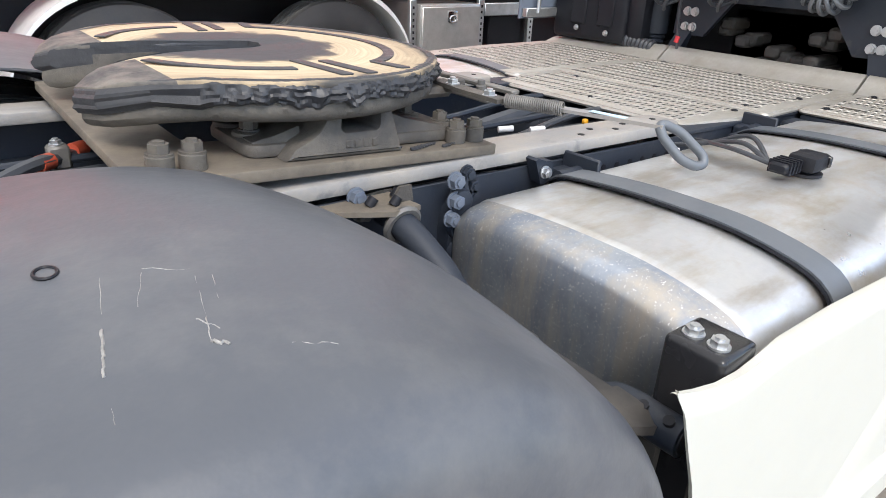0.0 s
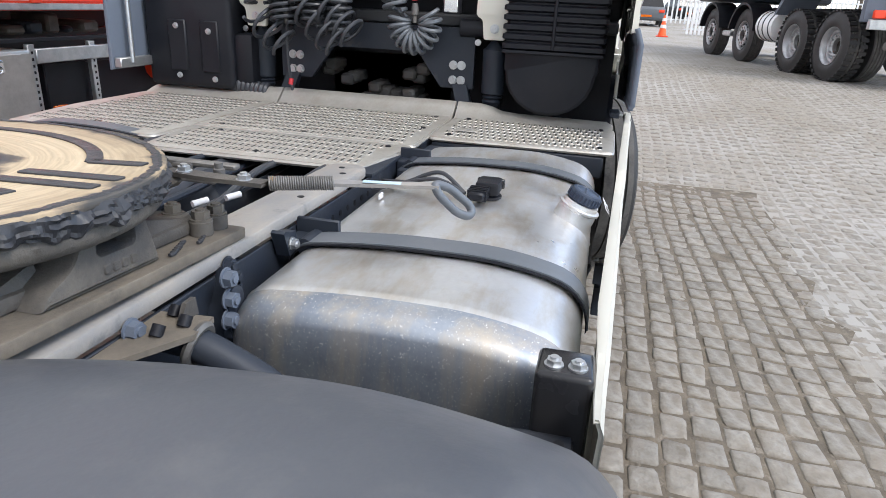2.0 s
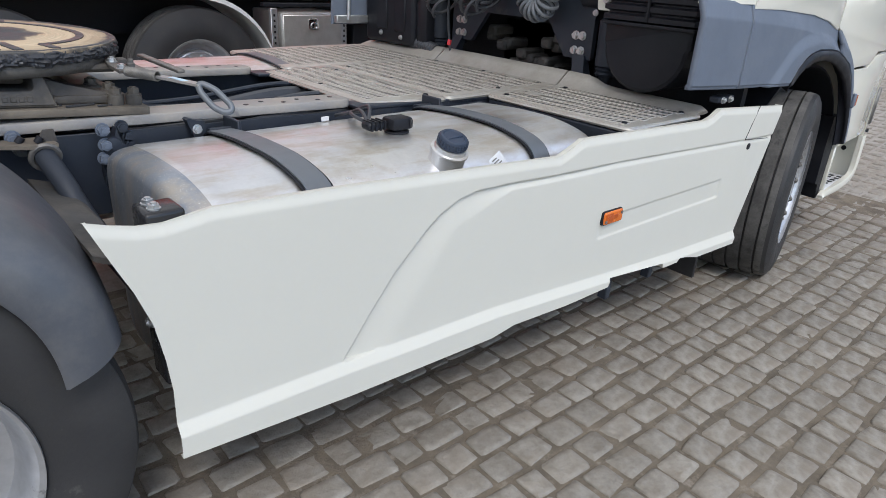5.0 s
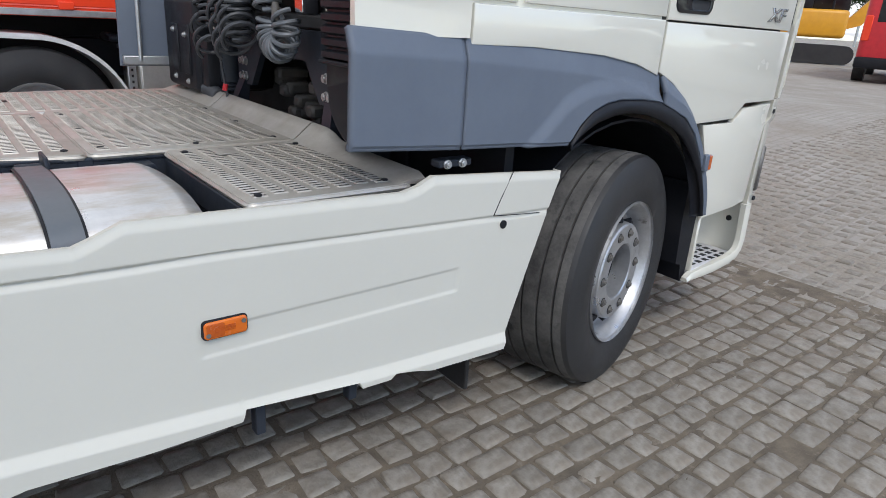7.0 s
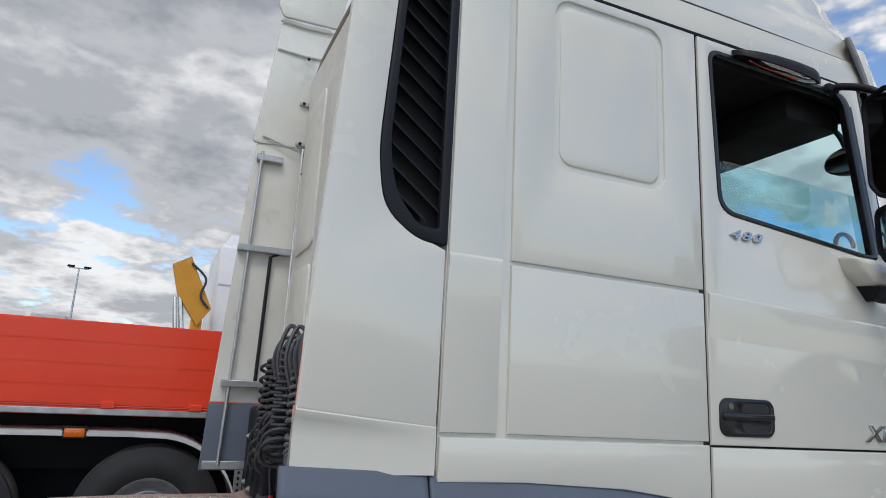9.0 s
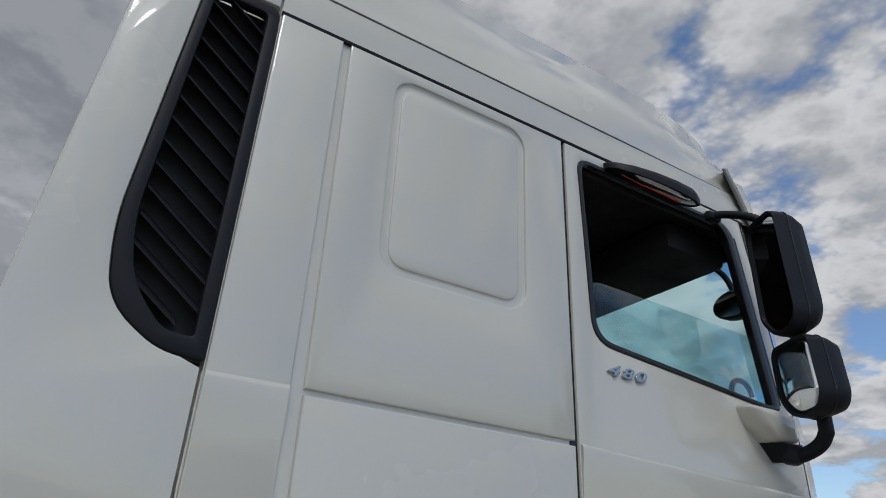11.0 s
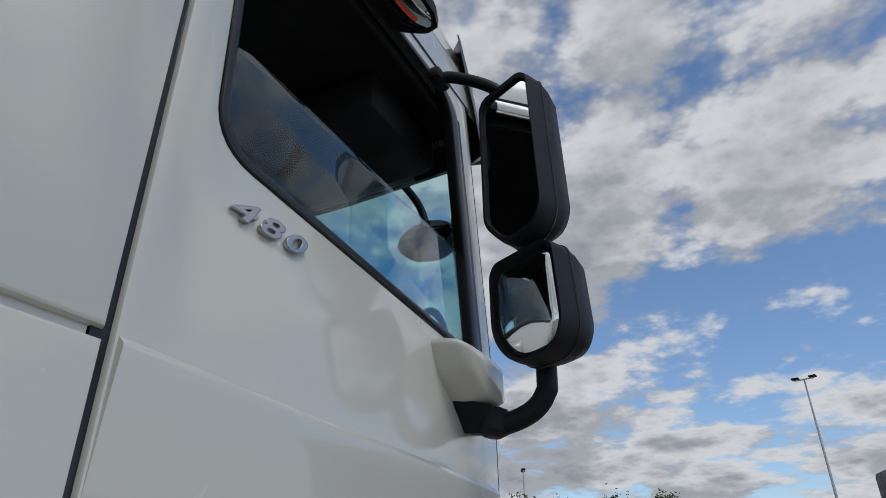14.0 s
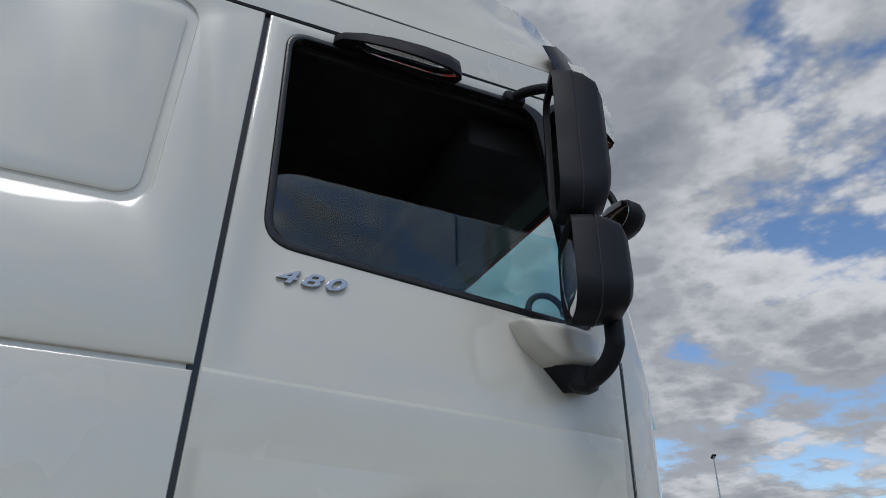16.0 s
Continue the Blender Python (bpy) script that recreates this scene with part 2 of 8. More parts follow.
LIPM = mat("worn_slot_lip", (0.50, 0.48, 0.44), 0.45, metal=0.6, tint=(0.36, 0.33, 0.29), scale=9, amount=0.8, rand=0.1)
ALUBOX = mat("checker_box", (0.56, 0.55, 0.53), 0.45, metal=0.8, tint=(0.42, 0.41, 0.39), scale=6, amount=0.8, bump=0.15)
YELLOW = mat("machine_yellow", (0.62, 0.30, 0.02), 0.45, tint=(0.5, 0.23, 0.015), scale=5)
WHITEP = mat("white_paint", (0.76, 0.77, 0.78), 0.4, tint=(0.66, 0.67, 0.68), scale=3, coat=0.2)
LIGHTGREY = mat("light_grey_bars", (0.55, 0.55, 0.56), 0.6, scale=9)
LEAF = mat("leaf_green", (0.052, 0.092, 0.026), 0.6, tint=(0.030, 0.058, 0.018), scale=1.2, amount=1.0, fine=14, rand=0.3)
BARK = mat("bark", (0.10, 0.08, 0.06), 0.85, scale=12, bump=0.8)
SANDB = mat("joint_sand", (0.165, 0.135, 0.10), 0.92, tint=(0.095, 0.08, 0.062), scale=9, amount=0.9, fine=150, stain=(0.26, 0.225, 0.185), stain_scale=14, stain_lo=0.55, stain_hi=0.7, bump=0.9, bump_scale=110, relief=0.006)
SETT = mat("granite_sett", (0.262, 0.245, 0.216), 0.72, tint=(0.17, 0.15, 0.125), scale=16, amount=0.9, fine=60, stain=(0.20, 0.172, 0.14), stain_scale=5, stain_lo=0.46, stain_hi=0.66, rand=0.10, bump=1.0, bump_scale=38, relief=0.007)


def pane_mat(name, tint):
    """A thin pane that lets the light straight through, tinted, under a glossy skin."""
    m = bpy.data.materials.new(name)
    m.use_nodes = True
    nt = m.node_tree
    nt.nodes.clear()
    N, L = nt.nodes.new, nt.links.new
    out, mx, tr, gl, lw = N("ShaderNodeOutputMaterial"), N("ShaderNodeMixShader"), N("ShaderNodeBsdfTransparent"), N("ShaderNodeBsdfGlossy"), N("ShaderNodeLayerWeight")
    lw.inputs["Blend"].default_value = 0.5
    pw, sc = N("ShaderNodeMath"), N("ShaderNodeMath")
    pw.operation, sc.operation = "POWER", "MULTIPLY_ADD"
    L(lw.outputs["Facing"], pw.inputs[0])
    pw.inputs[1].default_value = 3.5
    L(pw.outputs[0], sc.inputs[0])
    sc.inputs[1].default_value, sc.inputs[2].default_value = 0.9, 0.045
    tr.inputs[0].default_value = (*tint, 1)
    gl.inputs["Roughness"].default_value = 0.01
    L(sc.outputs[0], mx.inputs[0])
    L(tr.outputs[0], mx.inputs[1])
    L(gl.outputs[0], mx.inputs[2])
    L(mx.outputs[0], out.inputs[0])
    return m


PANE = pane_mat("side_window_glass", (0.79, 0.93, 0.945))


# ---- mesh helpers ----
def thing(name, label, category, at=(0, 0, 0), group="", kind=""):
    ob = new(name)
    ob.location = at
    ob.empty_display_size = 0.1
    return tagged(ob, label, category, group, kind)


def finish(me, material, smooth):
    me.materials.append(material)
    if smooth:
        me.shade_smooth()
        me.set_sharp_from_angle(angle=radians(smooth))
    return me


def part(name, bm, material, parent=None, label="", smooth=38, shift=None):
    me = bpy.data.meshes.new(name)
    bmesh.ops.recalc_face_normals(bm, faces=bm.faces)
    bm.to_mesh(me)
    bm.free()
    finish(me, material, smooth)
    ob = new(name, me)
    if parent is not None:
        ob.parent = parent
    if shift is not None:
        ob.matrix_basis = shift
    return tagged(ob, label)


def put(name, me, m, parent=None, label=""):
    ob = new(name, me)
    ob.parent = parent
    ob.matrix_basis = m
    return tagged(ob, label)


def box(bm, x0, x1, y0, y1, z0, z1, bevel=0.0, seg=1, m=None):
    vs = [bm.verts.new((x, y, z)) for x in (x0, x1) for y in (y0, y1) for z in (z0, z1)]
    if m is not None:
        for v in vs:
            v.co = m @ v.co
    fs = [bm.faces.new([vs[i] for i in q]) for q in ((0, 1, 3, 2), (4, 6, 7, 5), (0, 4, 5, 1), (2, 3, 7, 6), (0, 2, 6, 4), (1, 5, 7, 3))]
    if bevel:
        es = list({e for f in fs for e in f.edges})
        bmesh.ops.bevel(bm, geom=es, offset=bevel, segments=seg, profile=0.5, affect="EDGES", clamp_overlap=True)
    return bm


def bm_box(*a, **k):
    return box(bmesh.new(), *a, **k)


def axes_of(d):
    d = Vector(d).normalized()
    u = d.orthogonal().normalized()
    return d, u, d.cross(u)


def cyl(bm, p0, p1, r0, r1=None, seg=20, caps=True):
    r1 = r0 if r1 is None else r1
    p0, p1 = Vector(p0), Vector(p1)
    d, u, w = axes_of(p1 - p0)
    ring = []
    for p, r in ((p0, r0), (p1, r1)):
        ring.append([bm.verts.new(p + r * (math.cos(a) * u + math.sin(a) * w)) for a in [2 * math.pi * i / seg for i in range(seg)]])
    for i in range(seg):
        j = (i + 1) % seg
        bm.faces.new((ring[0][i], ring[0][j], ring[1][j], ring[1][i]))
    if caps:
        bm.faces.new(ring[0][::-1])
        bm.faces.new(ring[1])
    return bm


def lathe(bm, profile, p, d, seg=40, closed=False, caps=True):
    """Turn (along, radius) pairs round the axis through p along d."""
    p = Vector(p)
    d, u, w = axes_of(d)
    rings = []
    for t, r in profile:
        rings.append([bm.verts.new(p + d * t + max(r, 1e-4) * (math.cos(2 * math.pi * i / seg) * u + math.sin(2 * math.pi * i / seg) * w)) for i in range(seg)])
    pairs = list(zip(rings, rings[1:])) + ([(rings[-1], rings[0])] if closed else [])
    for a, b in pairs:
        for i in range(seg):
            j = (i + 1) % seg
            bm.faces.new((a[i], a[j], b[j], b[i]))
    if not closed and caps:
        bm.faces.new(rings[0][::-1])
        bm.faces.new(rings[-1])
    return bm


def tube(bm, pts, r, seg=8, closed=False, flat=1.0):
    pts = [Vector(p) for p in pts]
    n = len(pts)
    rings, u = [], None
    for i, p in enumerate(pts):
        a = pts[(i - 1) % n] if closed or i else pts[0]
        b = pts[(i + 1) % n] if closed or i < n - 1 else pts[-1]
        d = (b - a).normalized()
        if u is None:
            u = d.orthogonal().normalized()
        u = (u - d * u.dot(d))
        u = u.normalized() if u.length > 1e-6 else d.orthogonal().normalized()
        w = d.cross(u)
        rings.append([bm.verts.new(p + r * (math.cos(2 * math.pi * k / seg) * u + flat * math.sin(2 * math.pi * k / seg) * w)) for k in range(seg)])
    pairs = list(zip(rings, rings[1:]))
    for a, b in pairs:
        for i in range(seg):
            j = (i + 1) % seg
            bm.faces.new((a[i], a[j], b[j], b[i]))
    if closed:
        a, b = rings[-1], rings[0]
        off = min(range(seg), key=lambda o: sum((a[i].co - b[(i + o) % seg].co).length for i in range(seg)))
        for i in range(seg):
            bm.faces.new((a[i], a[(i + 1) % seg], b[(i + 1 + off) % seg], b[(i + off) % seg]))
    else:
        bm.faces.new(rings[0][::-1])
        bm.faces.new(rings[-1])
    return bm


def smooth_path(pts, n=8):
    """A Catmull-Rom line through the points."""
    P = [Vector(p) for p in pts]
    P = [2 * P[0] - P[1]] + P + [2 * P[-1] - P[-2]]
    res = []
    for i in range(1, len(P) - 2):
        for k in range(n):
            t = k / n
            a, b, c, d = P[i - 1:i + 3]
            res.append(0.5 * ((2 * b) + (c - a) * t + (2 * a - 5 * b + 4 * c - d) * t * t + (3 * b - a - 3 * c + d) * t ** 3))
    res.append(P[-2])
    return res


def loft(bm, rings, closed=True, caps=True):
    R = [[bm.verts.new(p) for p in r] for r in rings]
    n = len(R[0])
    for a, b in zip(R, R[1:]):
        for i in range(n if closed else n - 1):
            j = (i + 1) % n
            bm.faces.new((a[i], a[j], b[j], b[i]))
    if caps and closed:
        bm.faces.new(R[0][::-1])
        bm.faces.new(R[-1])
    return bm


def arc(cx, cz, r, a0, a1, n=10, rz=None):
    rz = r if rz is None else rz
    return [(cx + r * math.cos(radians(a0 + (a1 - a0) * i / n)), cz + rz * math.sin(radians(a0 + (a1 - a0) * i / n))) for i in range(n + 1)]


def rrect(x0, z0, x1, z1, r, n=5):
    return arc(x1 - r, z1 - r, r, 0, 90, n) + arc(x0 + r, z1 - r, r, 90, 180, n) + arc(x0 + r, z0 + r, r, 180, 270, n) + arc(x1 - r, z0 + r, r, 270, 360, n)


def rpoly(pts, radii, n=5):
    """A polygon with rounded corners."""
    if isinstance(radii, (int, float)):
        radii = [radii] * len(pts)
    res = []
    for i, r in enumerate(radii):
        p, a, b = (Vector((*pts[k % len(pts)], 0)) for k in (i, i - 1, i + 1))
        if r <= 0:
            res.append((p.x, p.y))
            continue
        da, db = a - p, b - p
        r = min(r, da.length * 0.48, db.length * 0.48)
        s, e = p + da.normalized() * r, p + db.normalized() * r
        for k in range(n + 1):
            t = k / n
            q = s * (1 - t) ** 2 + p * 2 * t * (1 - t) + e * t * t
            res.append((q.x, q.y))
    return res


def plate_mesh(name, loops, thick, bevel, m, material, smooth=30, res=1):
    """A flat plate: the first loop is its outline, the others are holes; rounded edges. Built in the u, v plane and moved by m."""
    cu = bpy.data.curves.new("outline", "CURVE")
    cu.dimensions, cu.fill_mode = "2D", "BOTH"
    cu.extrude, cu.bevel_depth, cu.bevel_resolution, cu.offset = max(thick / 2 - bevel, 0.0002), bevel, res, -bevel
    for lp in loops:
        sp = cu.splines.new("POLY")
        sp.points.add(len(lp) - 1)
        for q, (u, v) in zip(sp.points, lp):
            q.co = (u, v, 0, 1)
        sp.use_cyclic_u = True
    tmp = new("outline", cu)
    dg = bpy.context.evaluated_depsgraph_get()
    me = bpy.data.meshes.new_from_object(tmp.evaluated_get(dg))
    bpy.data.objects.remove(tmp)
    bpy.data.curves.remove(cu)
    me.name = name
    me.transform(m)
    bm = bmesh.new()
    bm.from_mesh(me)
    bmesh.ops.remove_doubles(bm, verts=bm.verts, dist=1e-5)
    bmesh.ops.recalc_face_normals(bm, faces=bm.faces)
    bm.to_mesh(me)
    bm.free()
    me.materials.clear()
    return finish(me, material, smooth)


def side(y):
    """From the u, v plane to a plane that faces the truck's right: u is x, v is z."""
    return Matrix(((1, 0, 0, 0), (0, 0, -1, y), (0, 1, 0, 0), (0, 0, 0, 1)))


def flat(z):
    return Matrix.Translation((0, 0, z))


def cross(x):
    """u is y, v is z, across the truck at x."""
    return Matrix(((0, 0, 1, x), (1, 0, 0, 0), (0, 1, 0, 0), (0, 0, 0, 1)))


def plate(name, loops, thick, bevel, m, material, parent, label="", smooth=30):
    if not isinstance(loops[0][0], tuple):
        loops = [loops]
    ob = new(name, plate_mesh(name, loops, thick, bevel, m, material, smooth))
    ob.parent = parent
    return tagged(ob, label)


def hexbolt(r=0.014, h=0.011, washer=True, material=None):
    bm = bmesh.new()
    if washer:
        cyl(bm, (0, 0, 0), (0, 0, 0.003), r * 1.25, seg=16)
    cyl(bm, (0, 0, 0.003), (0, 0, h), r, seg=6)
    cyl(bm, (0, 0, h), (0, 0, h + 0.004), r * 0.55, seg=10)
    me = bpy.data.meshes.new("bolt")
    bmesh.ops.recalc_face_normals(bm, faces=bm.faces)
    bm.to_mesh(me)
    bm.free()
    return finish(me, material, 30)


def along(p, d, spin=0.0):
    """A pose at p whose z axis points along d."""
    return Matrix.Translation(p) @ Vector(d).to_track_quat("Z", "Y").to_matrix().to_4x4() @ Matrix.Rotation(spin, 4, "Z")


def font_mesh(name, text, size, extrude, bevel, m, material, shear=0.0):
    cu = bpy.data.curves.new(name, "FONT")
    cu.body, cu.size, cu.extrude, cu.bevel_depth, cu.shear, cu.offset = text, size, extrude, bevel, shear, 0.0
    cu.resolution_u = 4
    tmp = new(name, cu)
    dg = bpy.context.evaluated_depsgraph_get()
    me = bpy.data.meshes.new_from_object(tmp.evaluated_get(dg))
    bpy.data.objects.remove(tmp)
    me.transform(m)
    me.materials.clear()
    me.materials.append(material)
    return me


# ---- the tractor truck: chassis ----
truck = thing("tractor_truck", "off-white two-axle tractor truck with grey lower skirts, parked on setts", "truck")
BOLT_S = hexbolt(0.012, 0.011, True, ZINC)
BOLT_B = hexbolt(0.019, 0.02, True, STEELD)
BOLT_H = hexbolt(0.0165, 0.018, True, CAST)
BOLT_W = hexbolt(0.017, 0.016, True, ZINC)
BOLT_D = hexbolt(0.015, 0.014, True, CHASSIS)

HOLE_M = part("bolt_hole", cyl(bmesh.new(), (0, 0, 0), (0, 0, 0.0013), 0.0088, seg=14), BLACKP).data
bpy.data.objects.remove(bpy.data.objects["bolt_hole"])


def rail(sign):
    y = sign * 0.45
    bm = bmesh.new()
    box(bm, -4.7, 1.15, min(y, y - sign * 0.009), max(y, y - sign * 0.009), 0.70, 0.945, 0.002)
    box(bm, -4.7, 1.15, min(y - sign * 0.009, y - sign * 0.08), max(y - sign * 0.009, y - sign * 0.08), 0.70, 0.709, 0.002)
    ob = part("chassis_rail", bm, CHASSIS, truck, "dark grey painted steel chassis rail")
    # dusty flange, rounded at its front end
    u0, u1 = sorted((y + sign * 0.006, y - sign * 0.115))
    plate("top_flange", [rpoly([(-4.7, u0), (-2.22, u0), (-2.22, u1), (-4.7, u1)], [0, 0.05, 0.05, 0])], 0.03, 0.006, flat(0.972), RAILTOP, ob, "dust-covered rail flange")
    plate("front_flange", [[(-2.2, u0), (1.1, u0), (1.1, u1), (-2.2, u1)]], 0.012, 0.003, flat(0.951), CHASSIS, ob)
    for i in range(6):
        put("bolt_hole", HOLE_M, Matrix.Translation((-2.62 + i * 0.068, y - sign * (0.03 + 0.03 * (i % 2)), 0.9872)), ob)
    for i in range(18):
        put("bolt_hole", HOLE_M, along((-2.66 + (i % 9) * 0.055, y + sign * 0.0003, 0.90 - 0.06 * (i // 9)), (0, sign, 0)), ob)
    for x, z in ((-2.5, 0.86), (-2.5, 0.80), (-1.7, 0.86), (-1.85, 0.88), (-2.0, 0.86)):
        put("bolt", BOLT_D, along((x, y, z), (0, sign, 0)), ob)
    return ob


for sgn in (-1, 1):
    # rails pitched up at the rear to fit the camera's view
    rail(sgn).matrix_basis = Matrix.Translation((-1.7, 0, 0.95)) @ Matrix.Rotation(radians(1.25), 4, "Y") @ Matrix.Translation((1.7, 0, -0.95))

# spring hanger casting with lobed edge on the outside of the right rail
bm = bmesh.new()
loft(bm, [[(-3.045 + 0.035 * math.cos(a) + 0.01 * math.cos(3 * a), -0.45 - d, 0.86 + 0.125 * math.sin(a) + 0.008 * math.sin(5 * a)) for a in [2 * math.pi * i / 28 for i in range(28)]] for d in (0.0, 0.03, 0.038)])
part("spring_hanger", bm, CHASSIS, truck, "dark cast spring hanger bolted to the rail")
hanger = bpy.data.objects["spring_hanger"]
for k in range(4):
    z = 0.775 + k * 0.055
    part("boss", lathe(bmesh.new(), [(0, 0.030), (0.012, 0.027), (0.014, 0.02)], (-3.062, -0.486, z), (0, -1, 0), 16), CHASSIS, hanger)

# greyed hex bolts of the hanger, the strap's anchor on the rail
BOLT_G = hexbolt(0.0155, 0.018, True, GREY)
for k, (x, z) in enumerate([(-3.082, 0.992), (-3.081, 0.949), (-3.088, 0.911)]):
    put("bolt", BOLT_G, along((x, -0.492, z), (0, -1, 0), k * 0.8), hanger)
for k, (x, z) in enumerate([(-3.023, 0.988), (-3.006, 0.958), (-3.007, 0.936)]):
    put("bolt", BOLT_D, along((x, -0.459, z), (0, -1, 0), k * 0.5), hanger)
put("bolt", BOLT_G, along((-3.293, -0.459, 0.988), (0, -1, 0), 0.4), hanger)
anchor = part("strap_anchor", loft(bmesh.new(), [[(-2.815 + a, y, 0.963 + b) for a, b in ((-0.030, 0.030), (-0.022, 0.034), (0.004, 0.024), (0.024, 0.022), (0.030, 0.0), (0.022, -0.024), (-0.008, -0.028))] for y in (-0.488, -0.456)]), CHASSIS, truck, "dark folded anchor of the tank strap")
put("bolt", hexbolt(0.012, 0.014, True, ZINC), along((-2.815, -0.489, 0.963), (0, -1, 0), 0.2), anchor)

# cross members, air lines and harness between the rails
for x in (-3.75, -2.75, -1.55):
    part("cross_member", bm_box(x - 0.05, x + 0.05, -0.441, 0.441, 0.72, 0.90, 0.01), CHASSIS, truck)
rnd = random.Random(4)
for k, (y, z, r) in enumerate(((-0.20, 0.90, 0.022), (-0.12, 0.93, 0.012), (-0.06, 0.90, 0.010), (0.05, 0.92, 0.012), (0.10, 0.90, 0.026), (-0.26, 0.93, 0.009), (0.18, 0.93, 0.010), (-0.30, 0.90, 0.012))):
    pts = [(-4.6 + i * 0.4, y + rnd.uniform(-0.03, 0.03), z + rnd.uniform(-0.02, 0.03)) for i in range(10)]
    part("cable_harness", tube(bmesh.new(), smooth_path(pts, 6), r, 8), HOSE if k % 3 else CHASSIS, truck, "corrugated black cable harness")
part("yellow_tag", bm_box(-2.325, -2.307, -0.19, -0.175, 0.945, 0.960, 0.003), YELLOW, truck)
for x, y in ((-2.52, -0.15), (-2.6, -0.1)):
    part("hose_fitting", cyl(bmesh.new(), (x, y, 0.945), (x + 0.04, y - 0.02, 0.948), 0.009, seg=12), LIGHTGREY, truck, "pale grey hose fitting")
part("air_tank", lathe(bmesh.new(), [(0, 0.02), (0.02, 0.09), (0.05, 0.12), (0.55, 0.12), (0.58, 0.09), (0.6, 0.02)], (-2.3, 0.15, 0.80), (1, 0, 0), 28), CHASSIS, truck)
# red battery cable at the rear of the frame
part("battery_cable", tube(bmesh.new(), smooth_path([(-3.9, 0.05, 0.92), (-3.75, 0.12, 0.96), (-3.66, 0.2, 0.95), (-3.55, 0.3, 0.93)], 8), 0.016, 8), HOSE, truck, "black cable with red sleeves")
for x, y in ((-3.725, 0.14), (-3.645, 0.213)):
    part("cable_sleeve", cyl(bmesh.new(), (x, y, 0.958), (x + 0.028, y + 0.026, 0.956), 0.0185, seg=12), CLIPM, truck, "orange-red cable sleeve")
part("cable_clamp", bm_box(-3.70, -3.655, 0.165, 0.205, 0.93, 0.985, 0.006), STEELD, truck)
put("bolt", BOLT_S, along((-3.678, 0.185, 0.985), (0, 0, 1)), truck)

# ---- fifth wheel ----
FX = -3.215
mplate = plate("mounting_plate", [rpoly([(-3.585, -0.452), (-2.885, -0.452), (-2.885, 0.452), (-3.585, 0.452)], 0.008), rrect(-3.45, -0.24, -2.99, 0.24, 0.04)], 0.022, 0.003, flat(1.000), PLATE, truck, "dusty steel mounting plate over the rails")
for x in (-3.538, -3.489, -2.962, -2.914):
    for y in (-0.405, 0.405):
        b = part("bolt_sleeve", lathe(bmesh.new(), [(0, 0.0215), (0.026, 0.0215), (0.028, 0.0195)], (x, y, 1.0115), (0, 0, 1), 20), CAST, mplate)
        put("bolt", BOLT_H, along((x, y, 1.0395), (0, 0, 1), x * 7), b)


def fifth_mat():
    m = bpy.data.materials.new("worn_greased_top")
    m.use_nodes = True
    nt = m.node_tree
    N, L = nt.nodes.new, nt.links.new
    p = nt.nodes["Principled BSDF"]
    tc = N("ShaderNodeTexCoord")
    vm = N("ShaderNodeVectorMath")
    vm.operation = "SUBTRACT"
    L(tc.outputs["Object"], vm.inputs[0])
    vm.inputs[1].default_value = (FX - 0.02, 0, 1.17)
    ln = N("ShaderNodeVectorMath")
    ln.operation = "LENGTH"
    L(vm.outputs[0], ln.inputs[0])
    n1 = N("ShaderNodeTexNoise")
    n1.inputs["Scale"].default_value, n1.inputs["Detail"].default_value = 9, 6
    L(tc.outputs["Object"], n1.inputs["Vector"])
    add = N("ShaderNodeMath")
    add.operation = "MULTIPLY_ADD"
    L(n1.outputs[0], add.inputs[0])
    add.inputs[1].default_value = 0.16
    L(ln.outputs["Value"], add.inputs[2])
    cr = N("ShaderNodeValToRGB")
    L(add.outputs[0], cr.inputs[0])
    e = cr.color_ramp.elements
    e[0].position, e[0].color = 0.295, (0.03, 0.031, 0.036, 1)
    e[1].position, e[1].color = 0.335, (0.45, 0.355, 0.23, 1)
    for pos, c in ((0.32, (0.10, 0.085, 0.065, 1)), (0.42, (0.50, 0.40, 0.265, 1)), (0.535, (0.36, 0.275, 0.175, 1)), (0.56, (0.06, 0.055, 0.05, 1))):
        q = e.new(pos)
        q.color = c
    # fine turned streaks round the centre
    wv = N("ShaderNodeTexNoise")
    cb = N("ShaderNodeCombineXYZ")
    L(ln.outputs["Value"], cb.inputs[0])
    n2 = N("ShaderNodeMath")
    n2.operation = "MULTIPLY"
    L(n1.outputs[0], n2.inputs[0])
    n2.inputs[1].default_value = 0.03
    L(n2.outputs[0], cb.inputs[1])
    L(cb.outputs[0], wv.inputs["Vector"])
    wv.inputs["Scale"].default_value, wv.inputs["Detail"].default_value = 130, 5
    mr = N("ShaderNodeMapRange")
    L(wv.outputs[0], mr.inputs[0])
    mr.inputs[1].default_value, mr.inputs[2].default_value, mr.inputs[3].default_value, mr.inputs[4].default_value = 0.3, 0.7, 0.72, 1.12
    mx = N("ShaderNodeVectorMath")
    mx.operation = "SCALE"
    L(cr.outputs[0], mx.inputs[0])
    L(mr.outputs[0], mx.inputs["Scale"])
    L(mx.outputs[0], p.inputs["Base Color"])
    p.inputs["Roughness"].default_value = 0.62
    bp = N("ShaderNodeBump")
    bp.inputs["Strength"].default_value, bp.inputs["Distance"].default_value = 0.5, 0.002
    L(wv.outputs[0], bp.inputs["Height"])
    L(bp.outputs[0], p.inputs["Normal"])
    return m


FIFTH = fifth_mat()
TOPZ = 1.172


